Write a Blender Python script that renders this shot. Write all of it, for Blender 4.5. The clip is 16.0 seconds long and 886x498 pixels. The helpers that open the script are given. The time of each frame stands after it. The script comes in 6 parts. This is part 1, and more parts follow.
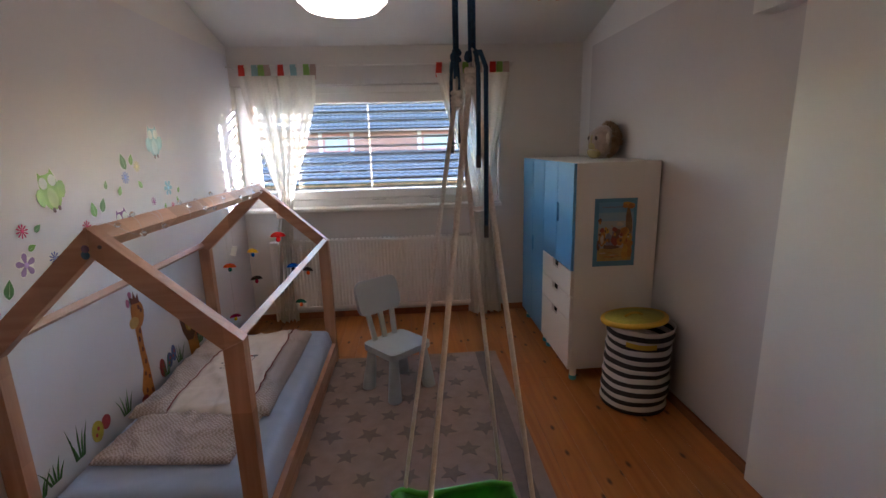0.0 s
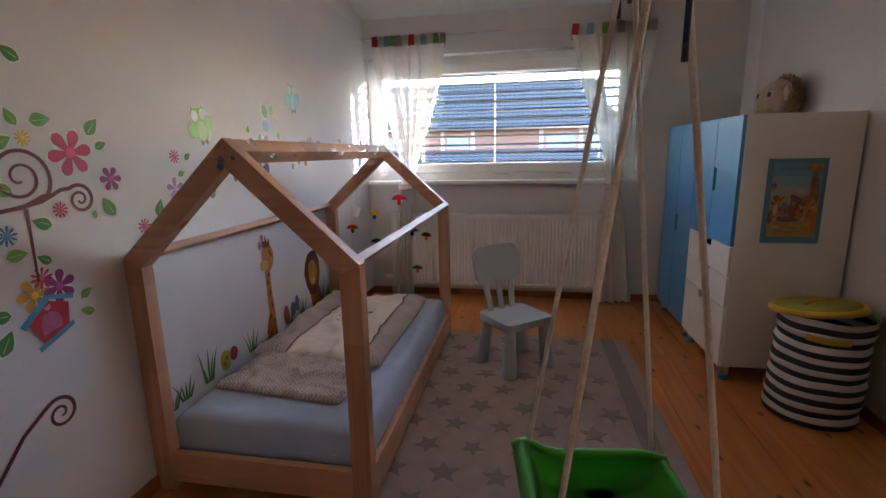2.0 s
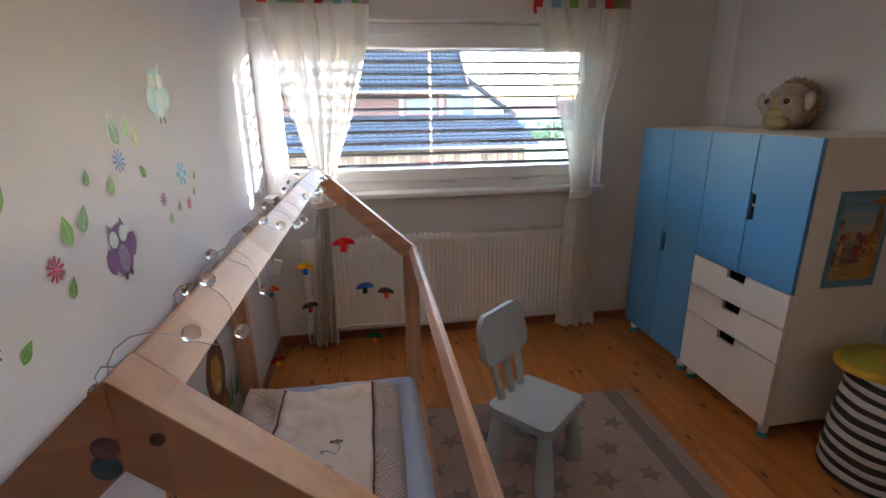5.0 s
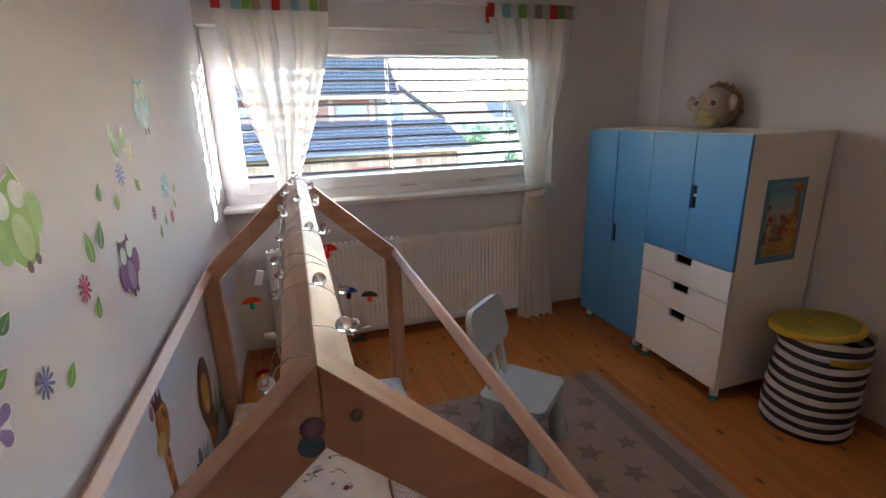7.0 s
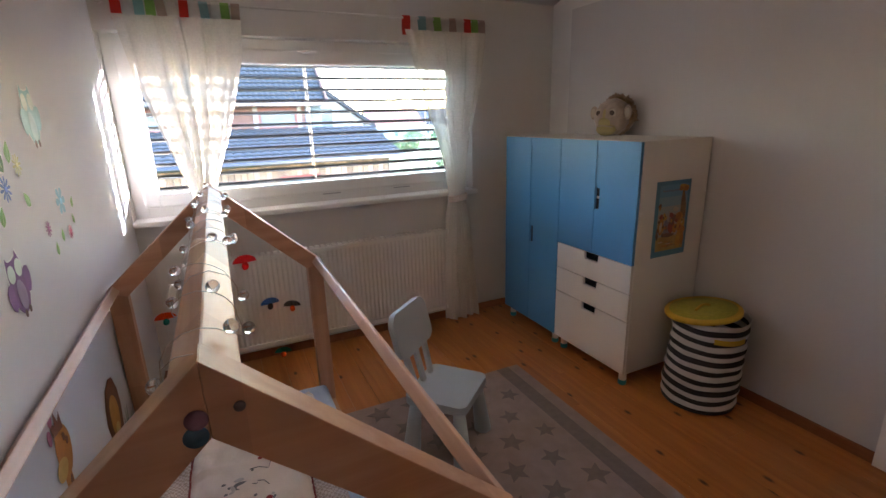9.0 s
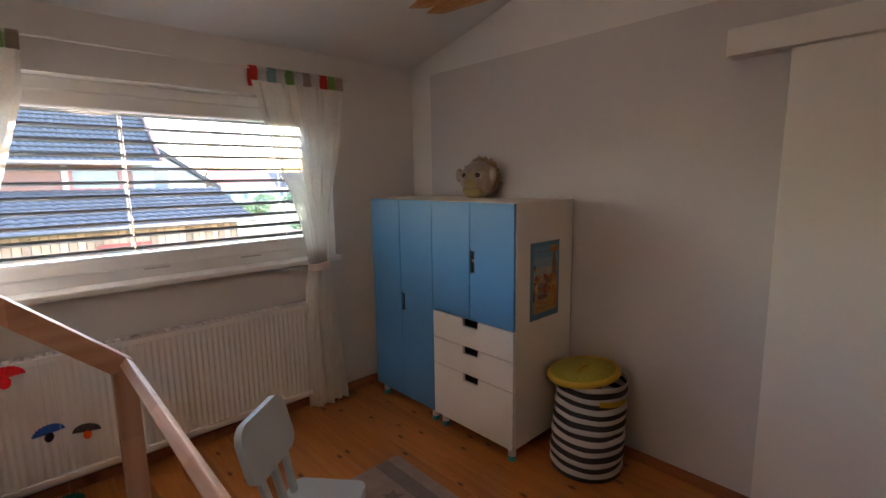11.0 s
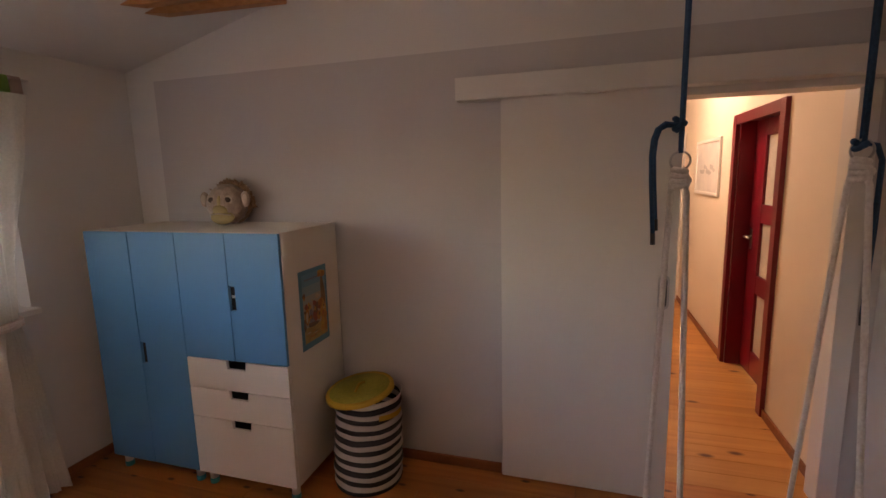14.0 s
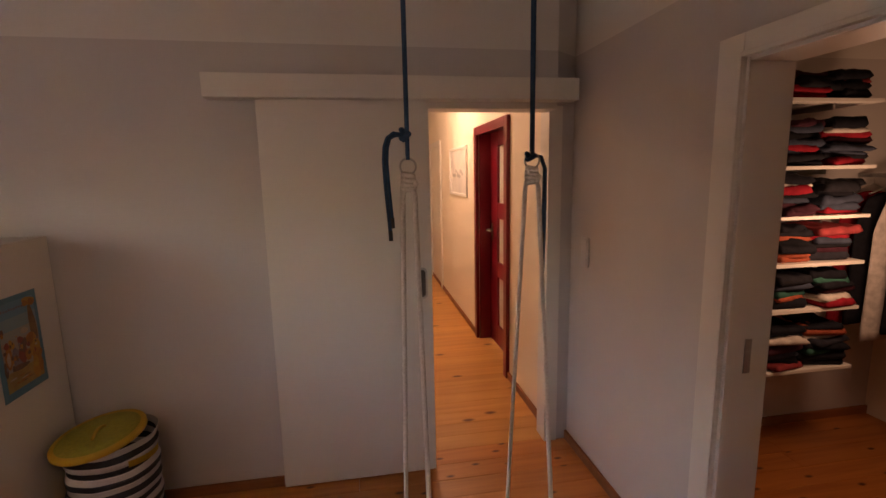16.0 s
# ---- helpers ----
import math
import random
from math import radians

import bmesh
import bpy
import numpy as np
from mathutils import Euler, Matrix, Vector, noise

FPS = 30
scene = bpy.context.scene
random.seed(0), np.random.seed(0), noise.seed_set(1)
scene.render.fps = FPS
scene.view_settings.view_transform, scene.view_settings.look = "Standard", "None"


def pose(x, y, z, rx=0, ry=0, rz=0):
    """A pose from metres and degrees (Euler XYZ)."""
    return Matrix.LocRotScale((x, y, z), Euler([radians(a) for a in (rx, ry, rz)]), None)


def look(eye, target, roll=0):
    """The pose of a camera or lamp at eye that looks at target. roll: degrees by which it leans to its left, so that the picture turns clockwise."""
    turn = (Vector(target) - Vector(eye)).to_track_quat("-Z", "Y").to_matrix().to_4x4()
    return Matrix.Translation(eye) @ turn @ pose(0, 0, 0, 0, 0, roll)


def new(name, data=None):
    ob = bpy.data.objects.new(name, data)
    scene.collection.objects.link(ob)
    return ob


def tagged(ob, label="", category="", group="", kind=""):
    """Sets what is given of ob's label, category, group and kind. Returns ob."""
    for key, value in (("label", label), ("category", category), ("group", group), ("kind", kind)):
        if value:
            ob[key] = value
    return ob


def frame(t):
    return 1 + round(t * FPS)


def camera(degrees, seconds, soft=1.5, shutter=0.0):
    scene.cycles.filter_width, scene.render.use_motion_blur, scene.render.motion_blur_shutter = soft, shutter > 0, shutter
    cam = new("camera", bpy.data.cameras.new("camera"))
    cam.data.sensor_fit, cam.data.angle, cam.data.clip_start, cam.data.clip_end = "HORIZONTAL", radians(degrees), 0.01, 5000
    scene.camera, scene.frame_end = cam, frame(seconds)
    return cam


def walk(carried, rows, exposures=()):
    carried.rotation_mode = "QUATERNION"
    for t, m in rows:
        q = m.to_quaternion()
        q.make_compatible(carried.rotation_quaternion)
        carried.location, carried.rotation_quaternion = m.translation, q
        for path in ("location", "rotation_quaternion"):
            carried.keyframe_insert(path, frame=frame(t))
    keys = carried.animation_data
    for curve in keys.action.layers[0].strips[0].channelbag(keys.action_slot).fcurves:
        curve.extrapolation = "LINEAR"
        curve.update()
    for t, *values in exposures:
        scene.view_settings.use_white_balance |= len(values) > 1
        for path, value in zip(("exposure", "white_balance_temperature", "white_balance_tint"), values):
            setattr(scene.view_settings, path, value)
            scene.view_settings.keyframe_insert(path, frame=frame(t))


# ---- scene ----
cam = camera(87.1, 16.0)
PATH = [
    (0, (-0.671, 2.117, 1.489), (-0.545, 4.065, 1.051), -1.5),
    (0.5, (-0.7, 2.223, 1.458), (-0.813, 4.176, 1.041), -1.4),
    (1, (-0.719, 2.304, 1.39), (-1.025, 4.238, 0.984), -1.1),
    (1.5, (-0.723, 2.305, 1.281), (-1.073, 4.233, 0.881), -1.1),
    (2, (-0.734, 2.257, 1.212), (-1.088, 4.184, 0.81), -1.1),
    (2.5, (-0.798, 2.29, 1.214), (-1.166, 4.212, 0.803), -0.9),
    (3, (-0.904, 2.485, 1.292), (-1.285, 4.392, 0.823), -0.9),
    (3.5, (-0.99, 2.759, 1.4), (-1.349, 4.647, 0.843), -0.7),
    (4, (-1.09, 3.037, 1.465), (-1.292, 4.943, 0.897), -0.7),
    (4.2, (-1.155, 3.125, 1.478), (-1.245, 5.039, 0.904), -0.6),
    (6.3, (-1.661, 3.215, 1.490), (-1.115, 5.059, 0.930), -1.9),
    (6.5, (-1.658, 3.197, 1.492), (-1.107, 5.04, 0.933), -1.9),
    (7, (-1.656, 3.168, 1.495), (-1.09, 5.003, 0.934), -1.7),
    (7.5, (-1.653, 3.138, 1.498), (-1.07, 4.967, 0.939), -1.7),
    (8, (-1.646, 3.112, 1.503), (-1.045, 4.933, 0.945), -1.6),
    (8.5, (-1.630, 3.075, 1.507), (-0.951, 4.867, 0.951), -1.7),
    (8.7, (-1.624, 3.068, 1.508), (-0.884, 4.834, 0.951), -1.7),
    (10.8, (-1.492, 3.322, 1.474), (-0.243, 4.853, 1.165), -1.0),
    (11, (-1.494, 3.353, 1.49), (-0.152, 4.805, 1.189), -0.9),
    (11.5, (-1.517, 3.443, 1.556), (-0.032, 4.75, 1.244), -1.0),
    (12, (-1.516, 3.496, 1.597), (0.08, 4.667, 1.285), -1.1),
    (12.5, (-1.531, 3.498, 1.600), (0.164, 4.521, 1.29), -1.2),
    (13, (-1.537, 3.481, 1.601), (0.223, 4.388, 1.29), -1.2),
    (13.5, (-1.525, 3.452, 1.605), (0.302, 4.207, 1.295), -1.4),
    (14, (-1.526, 3.424, 1.606), (0.364, 3.998, 1.296), -1.4),
    (14.5, (-1.532, 3.405, 1.607), (0.409, 3.756, 1.299), -1.3),
    (15, (-1.536, 3.379, 1.607), (0.432, 3.496, 1.292), -1.3),
    (15.5, (-1.548, 3.364, 1.607), (0.421, 3.259, 1.287), -1.3),
    (16, (-1.561, 3.354, 1.607), (0.38, 3.021, 1.288), -1.1),
]
walk(cam, [(t, look(eye, target, roll)) for t, eye, target, roll in PATH], [(0.0, 5.87, 5330, 21), (6.3, 5.9, 5430, 20), (8.7, 5.9, 5530, 21), (11.0, 5.82, 5950, 24), (13.0, 5.8, 6050, 30), (16.0, 5.7, 6750, 36)])

# ---- world and light ----
world = bpy.data.worlds.new("sky_world")
scene.world = world
world.use_nodes = True
wn = world.node_tree.nodes
sky = wn.new("ShaderNodeTexSky")
sky.sky_type, sky.sun_disc = "NISHITA", False
SUN_DIR = Vector((-1.0, -0.275, -0.12)).normalized()
sky.sun_elevation = math.asin(-SUN_DIR.z)
sky.sun_rotation = math.atan2(-SUN_DIR.x, -SUN_DIR.y)
sky.air_density, sky.dust_density = 1.0, 1.0
world.node_tree.links.new(sky.outputs[0], wn["Background"].inputs[0])
wn["Background"].inputs[1].default_value = 0.15
sun = new("sun", bpy.data.lights.new("sun", "SUN"))
sun.data.energy, sun.data.angle, sun.data.color = 1.25, radians(1.5), (1.0, 0.93, 0.82)
sun.matrix_world = look((6, 10, 8), Vector((6, 10, 8)) + SUN_DIR)


def lamp(name, kind, at, energy, colour, size):
    ob = new(name, bpy.data.lights.new(name, kind))
    ob.location, ob.data.energy, ob.data.color = at, energy, colour
    if kind == "POINT":
        ob.data.shadow_soft_size = size
    return ob


lamp("hall_bulb", "POINT", (3.2, 3.05, 2.6), 0.9, (1.0, 0.73, 0.46), 0.08)
lamp("closet_bulb", "POINT", (0.10, 1.0, 1.32), 0.19, (1.0, 0.62, 0.33), 0.12)


# ---- materials ----
def mat(name, colour, rough=0.6, second=None, scale=6.0, bump=0.0, bump_scale=80.0, metal=0.0, stretch=(1, 1, 1), amount=0.5, vary=0.0, sheen=0.0):
    m = bpy.data.materials.new(name)
    m.use_nodes = True
    nt = m.node_tree
    n, link = nt.nodes, nt.links.new
    b = n["Principled BSDF"]
    b.inputs["Roughness"].default_value, b.inputs["Metallic"].default_value = rough, metal
    b.inputs["Sheen Weight"].default_value = sheen
    second = second or tuple(c * 0.9 for c in colour)
    co = n.new("ShaderNodeTexCoord")
    mp = n.new("ShaderNodeMapping")
    mp.inputs["Scale"].default_value = stretch
    link(co.outputs["Object"], mp.inputs["Vector"])
    no = n.new("ShaderNodeTexNoise")
    no.inputs["Scale"].default_value, no.inputs["Detail"].default_value = scale, 5
    link(mp.outputs[0], no.inputs["Vector"])
    ramp = n.new("ShaderNodeMapRange")
    ramp.inputs[1].default_value, ramp.inputs[2].default_value = 0.35, 0.65
    ramp.inputs[4].default_value = amount * 2
    link(no.outputs[0], ramp.inputs[0])
    mix = n.new("ShaderNodeMix")
    mix.data_type = "RGBA"
    mix.inputs["A"].default_value, mix.inputs["B"].default_value = (*colour, 1), (*second, 1)
    link(ramp.outputs[0], mix.inputs["Factor"])
    out = mix.outputs["Result"]
    if vary:
        info, hsv, mr = n.new("ShaderNodeObjectInfo"), n.new("ShaderNodeHueSaturation"), n.new("ShaderNodeMapRange")
        mr.inputs[3].default_value, mr.inputs[4].default_value = 1 - vary, 1 + vary
        link(info.outputs["Random"], mr.inputs[0])
        link(mr.outputs[0], hsv.inputs["Value"])
        link(out, hsv.inputs["Color"])
        out = hsv.outputs[0]
    link(out, b.inputs["Base Color"])
    if bump:
        nb, bp = n.new("ShaderNodeTexNoise"), n.new("ShaderNodeBump")
        nb.inputs["Scale"].default_value, nb.inputs["Detail"].default_value = bump_scale, 4
        bp.inputs["Strength"].default_value, bp.inputs["Distance"].default_value = bump, 0.004
        link(mp.outputs[0], nb.inputs["Vector"])
        link(nb.outputs[0], bp.inputs["Height"])
        link(bp.outputs[0], b.inputs["Normal"])
    return m


def wood(name, light, dark, knot, axis="Y", ring=9.0, rough=0.42, knots=2.2, vary=0.10, flat_knots=False, blocks=0.0):
    """Pine: long grain along an axis, with scattered round knots."""
    m = bpy.data.materials.new(name)
    m.use_nodes = True
    n, link = m.node_tree.nodes, m.node_tree.links.new
    b = n["Principled BSDF"]
    co, mp, info, add = n.new("ShaderNodeTexCoord"), n.new("ShaderNodeMapping"), n.new("ShaderNodeObjectInfo"), n.new("ShaderNodeVectorMath")
    add.operation = "MULTIPLY_ADD"
    add.inputs[1].default_value = (1, 1, 1)
    comb = n.new("ShaderNodeCombineXYZ")
    ten = n.new("ShaderNodeMath")
    ten.operation, ten.inputs[1].default_value = "MULTIPLY", 37.0
    link(info.outputs["Random"], ten.inputs[0])
    for i in range(3):
        link(ten.outputs[0], comb.inputs[i])
    link(co.outputs["Object"], add.inputs[0])
    link(comb.outputs[0], add.inputs[2])
    long = {"X": (0.06, 1, 1), "Y": (1, 0.06, 1), "Z": (1, 1, 0.06)}[axis]
    mp.inputs["Scale"].default_value = long
    link(add.outputs[0], mp.inputs["Vector"])
    no = n.new("ShaderNodeTexNoise")
    no.inputs["Scale"].default_value, no.inputs["Detail"].default_value, no.inputs["Distortion"].default_value = ring * 3, 6, 1.2
    link(mp.outputs[0], no.inputs["Vector"])
    r = n.new("ShaderNodeValToRGB")
    r.color_ramp.elements[0].position, r.color_ramp.elements[0].color = 0.32, (*dark, 1)
    r.color_ramp.elements[1].position, r.color_ramp.elements[1].color = 0.66, (*light, 1)
    link(no.outputs[0], r.inputs[0])
    k = n.new("ShaderNodeTexVoronoi")
    k.inputs["Scale"].default_value = knots
    if flat_knots:
        k.voronoi_dimensions = "2D"
    mk = n.new("ShaderNodeMapping")
    mk.inputs["Scale"].default_value = {"X": (0.7, 1.5, 1.5), "Y": (1.5, 0.7, 1.5), "Z": (1.5, 1.5, 0.7)}[axis]
    link(add.outputs[0], mk.inputs["Vector"])
    link(mk.outputs[0], k.inputs["Vector"])
    kr = n.new("ShaderNodeMapRange")
    kr.inputs[1].default_value, kr.inputs[2].default_value, kr.inputs[3].default_value, kr.inputs[4].default_value = 0.03, 0.085, 1.0, 0.0
    link(k.outputs["Distance"], kr.inputs[0])
    mix = n.new("ShaderNodeMix")
    mix.data_type = "RGBA"
    link(kr.outputs[0], mix.inputs["Factor"])
    link(r.outputs[0], mix.inputs["A"])
    mix.inputs["B"].default_value = (*knot, 1)
    hsv, mr = n.new("ShaderNodeHueSaturation"), n.new("ShaderNodeMapRange")
    mr.inputs[3].default_value, mr.inputs[4].default_value = 1 - vary, 1 + vary
    link(info.outputs["Random"], mr.inputs[0])
    value = mr.outputs[0]
    if blocks:
        sp, fl, wn_, br, mu = n.new("ShaderNodeSeparateXYZ"), n.new("ShaderNodeMath"), n.new("ShaderNodeTexWhiteNoise"), n.new("ShaderNodeMapRange"), n.new("ShaderNodeMath")
        sc = n.new("ShaderNodeMath")
        sc.operation, sc.inputs[1].default_value, fl.operation, mu.operation = "MULTIPLY", 3.1, "FLOOR", "MULTIPLY"
        wn_.noise_dimensions = "1D"
        br.inputs[3].default_value, br.inputs[4].default_value = 1 - blocks, 1 + blocks
        link(add.outputs[0], sp.inputs[0])
        link(sp.outputs[axis], sc.inputs[0])
        link(sc.outputs[0], fl.inputs[0])
        link(fl.outputs[0], wn_.inputs["W"])
        link(wn_.outputs["Value"], br.inputs[0])
        link(br.outputs[0], mu.inputs[0])
        link(value, mu.inputs[1])
        value = mu.outputs[0]
    link(value, hsv.inputs["Value"])
    link(mix.outputs["Result"], hsv.inputs["Color"])
    link(hsv.outputs[0], b.inputs["Base Color"])
    b.inputs["Roughness"].default_value = rough
    bp = n.new("ShaderNodeBump")
    bp.inputs["Strength"].default_value, bp.inputs["Distance"].default_value = 0.15, 0.002
    link(no.outputs[0], bp.inputs["Height"])
    link(bp.outputs[0], b.inputs["Normal"])
    return m


def wall_paint(name, lower, upper, line, margin=None):
    """Matt paint: one tone up to a line, another above it, and beyond a margin along y where one is given."""
    m = mat(name, lower, 0.85, tuple(c * 0.95 for c in lower), 1.3, 0.12, 260.0)
    n, link = m.node_tree.nodes, m.node_tree.links.new
    b = n["Principled BSDF"]
    src = b.inputs["Base Color"].links[0].from_socket
    geo, sep, g = n.new("ShaderNodeNewGeometry"), n.new("ShaderNodeSeparateXYZ"), n.new("ShaderNodeMath")
    g.operation, g.inputs[1].default_value = "GREATER_THAN", line
    link(geo.outputs["Position"], sep.inputs[0])
    link(sep.outputs["Z"], g.inputs[0])
    f = g.outputs[0]
    if margin:
        g2, mx = n.new("ShaderNodeMath"), n.new("ShaderNodeMath")
        g2.operation, g2.inputs[1].default_value, mx.operation = "GREATER_THAN", margin, "MAXIMUM"
        link(sep.outputs["Y"], g2.inputs[0])
        link(f, mx.inputs[0])
        link(g2.outputs[0], mx.inputs[1])
        f = mx.outputs[0]
    mix = n.new("ShaderNodeMix")
    mix.data_type = "RGBA"
    link(f, mix.inputs["Factor"])
    link(src, mix.inputs["A"])
    mix.inputs["B"].default_value = (*upper, 1)
    link(mix.outputs["Result"], b.inputs["Base Color"])
    return m


def clear(name, tint=(1, 1, 1), gloss=0.08, rough=0.0):
    m = bpy.data.materials.new(name)
    m.use_nodes = True
    n, link = m.node_tree.nodes, m.node_tree.links.new
    t, g, mx, fr = n.new("ShaderNodeBsdfTransparent"), n.new("ShaderNodeBsdfGlossy"), n.new("ShaderNodeMixShader"), n.new("ShaderNodeFresnel")
    t.inputs[0].default_value = (*tint, 1)
    g.inputs["Roughness"].default_value = rough
    fr.inputs[0].default_value = 1.5
    link(fr.outputs[0], mx.inputs[0])
    link(t.outputs[0], mx.inputs[1])
    link(g.outputs[0], mx.inputs[2])
    link(mx.outputs[0], n["Material Output"].inputs[0])
    return m


def sheer(name, colour, see=0.25, through_part=0.55):
    """Thin voile: part see-through, part glowing with light from behind, part diffuse."""
    m = bpy.data.materials.new(name)
    m.use_nodes = True
    n, link = m.node_tree.nodes, m.node_tree.links.new
    d, tl, tr, a, b = n.new("ShaderNodeBsdfDiffuse"), n.new("ShaderNodeBsdfTranslucent"), n.new("ShaderNodeBsdfTransparent"), n.new("ShaderNodeMixShader"), n.new("ShaderNodeMixShader")
    d.inputs[0].default_value = tl.inputs[0].default_value = (*colour, 1)
    a.inputs[0].default_value = through_part
    link(d.outputs[0], a.inputs[1])
    link(tl.outputs[0], a.inputs[2])
    no, co, mr = n.new("ShaderNodeTexNoise"), n.new("ShaderNodeTexCoord"), n.new("ShaderNodeMapRange")
    no.inputs["Scale"].default_value = 90
    mr.inputs[3].default_value, mr.inputs[4].default_value = see - 0.1, see + 0.1
    link(co.outputs["Object"], no.inputs["Vector"])
    link(no.outputs[0], mr.inputs[0])
    link(mr.outputs[0], b.inputs[0])
    link(a.outputs[0], b.inputs[1])
    link(tr.outputs[0], b.inputs[2])
    link(b.outputs[0], n["Material Output"].inputs[0])
    return m


def glow(name, colour, strength):
    m = mat(name, colour, 0.5)
    b = m.node_tree.nodes["Principled BSDF"]
    b.inputs["Emission Color"].default_value, b.inputs["Emission Strength"].default_value = (*colour, 1), strength
    return m


GREY, WHITE = (0.56, 0.53, 0.512), (0.68, 0.66, 0.625)
M_RIGHT = wall_paint("lilac_grey_paint_bordered", GREY, WHITE, 2.21, 5.93)
M_GREY = wall_paint("lilac_grey_paint", GREY, WHITE, 2.21)
M_PALE = wall_paint("pale_lilac_paint", (0.645, 0.63, 0.65), WHITE, 2.21)
M_WHITE = mat("white_plaster", WHITE, 0.85, (0.65, 0.625, 0.585), 1.2, 0.12, 240.0)
M_HALL = mat("cream_plaster", (0.80, 0.72, 0.60), 0.85, (0.77, 0.69, 0.57), 1.2, 0.1, 240.0)
M_FLOOR = wood("oiled_pine_floor", (0.49, 0.182, 0.036), (0.36, 0.115, 0.020), (0.085, 0.02, 0.006), "Y", 5.0, 0.32, 4.0, 0.10, True)
# the same pine for the hall, warm lamplight painted in as a paler, yellower tone
M_FLOOR_LAMPLIT = wood("oiled_pine_floor_lamplit", (0.60, 0.30, 0.085), (0.50, 0.225, 0.055), (0.11, 0.03, 0.01), "Y", 4.0, 0.36, 2.3, 0.07, True)
M_SKIRT = wood("pine_skirting", (0.30, 0.11, 0.035), (0.23, 0.08, 0.025), (0.12, 0.04, 0.015), "Y", 6.0, 0.45, 1.0, 0.05)
M_PINE_Y = wood("raw_pine_long", (0.54, 0.32, 0.20), (0.43, 0.23, 0.13), (0.26, 0.10, 0.05), "Y", 7.0, 0.5, 2.1, 0.05, False, 0.17)
M_PINE_X = wood("raw_pine_cross", (0.52, 0.29, 0.17), (0.41, 0.205, 0.11), (0.26, 0.10, 0.05), "X", 7.0, 0.5, 2.1, 0.05, False, 0.17)
M_PINE_Z = wood("raw_pine_upright", (0.52, 0.29, 0.17), (0.41, 0.205, 0.11), (0.26, 0.10, 0.05), "Z", 7.0, 0.5, 2.1, 0.05, False, 0.17)
M_DOOR = mat("white_door_lacquer", (0.70, 0.67, 0.615), 0.4, (0.68, 0.65, 0.595), 2.0, 0.04, 60.0)
M_PVC = mat("white_pvc", (0.80, 0.79, 0.75), 0.3, (0.78, 0.77, 0.73), 2.0)
M_ENAMEL = mat("white_radiator_enamel", (0.80, 0.78, 0.73), 0.35, (0.77, 0.75, 0.70), 3.0)
M_GLASS = clear("window_glass")
M_SLAT = mat("grey_aluminium_slat", (0.17, 0.175, 0.19), 0.4, (0.14, 0.145, 0.16), 3.0, metal=0.3)
M_CORD = mat("light_cord", (0.55, 0.48, 0.36), 0.8)
M_STEEL = mat("brushed_steel", (0.55, 0.54, 0.52), 0.3, (0.45, 0.44, 0.43), 20.0, metal=1.0)
M_LACQ = mat("white_lacquer_board", (0.76, 0.71, 0.63), 0.4, (0.74, 0.69, 0.61), 1.5, 0.03, 30.0)
M_BLUE = mat("sky_blue_lacquer", (0.085, 0.26, 0.48), 0.33, (0.078, 0.245, 0.455), 1.5, 0.03, 40.0)
M_TEAL = mat("turquoise_plastic", (0.05, 0.33, 0.42), 0.4)
M_DARK = mat("dark_gap", (0.02, 0.018, 0.016), 0.8)


# ---- mesh helpers ----
def box(bm, x0, x1, y0, y1, z0, z1, bevel=0.0, m=None):
    t = Matrix.LocRotScale(((x0 + x1) / 2, (y0 + y1) / 2, (z0 + z1) / 2), None, (abs(x1 - x0), abs(y1 - y0), abs(z1 - z0)))
    v = bmesh.ops.create_cube(bm, size=1, matrix=t)["verts"]
    if bevel:
        e = list({e for w in v for e in w.link_edges})
        r = bmesh.ops.bevel(bm, geom=e, offset=bevel, segments=2, profile=0.6, affect="EDGES")
        v = list({w for f in r["faces"] for w in f.verts} | {w for w in v if w.is_valid})
    if m:
        bmesh.ops.transform(bm, matrix=m, verts=v)
    return v


def tube(bm, pts, r, n=8, closed=False, cap=True):
    """A round tube along points; r is a number or a list, one a point."""
    pts = [Vector(p) for p in pts]
    rings, side = [], None
    k = len(pts)
    for i, p in enumerate(pts):
        a = pts[i - 1] if (i or closed) else p
        b = pts[(i + 1) % k] if (i < k - 1 or closed) else p
        d = (b - a).normalized()
        if side is None:
            side = d.orthogonal().normalized()
        side = (side - d * side.dot(d)).normalized()
        up = d.cross(side)
        rr = r[i] if isinstance(r, (list, tuple)) else r
        rings.append([bm.verts.new(p + (side * math.cos(2 * math.pi * j / n) + up * math.sin(2 * math.pi * j / n)) * rr) for j in range(n)])
    for i in range(k if closed else k - 1):
        a, b = rings[i], rings[(i + 1) % k]
        for j in range(n):
            f = bm.faces.new((a[j], a[(j + 1) % n], b[(j + 1) % n], b[j]))
            f.smooth = True
    if cap and not closed:
        bm.faces.new(rings[0][::-1])
        bm.faces.new(rings[-1])


def lathe(bm, profile, n=24, m=None, smooth=True):
    """A turned form round z from (radius, height) pairs."""
    m = m or Matrix()
    rings = []
    for r, z in profile:
        if r < 1e-6:
            rings.append([bm.verts.new(m @ Vector((0, 0, z)))])
        else:
            rings.append([bm.verts.new(m @ Vector((r * math.cos(2 * math.pi * j / n), r * math.sin(2 * math.pi * j / n), z))) for j in range(n)])
    for a, b in zip(rings, rings[1:]):
        for j in range(n):
            q = (j + 1) % n
            if len(a) == 1 and len(b) == 1:
                continue
            vs = (a[0], b[q], b[j]) if len(a) == 1 else (a[j], a[q], b[0]) if len(b) == 1 else (a[j], a[q], b[q], b[j])
            bm.faces.new(vs).smooth = smooth


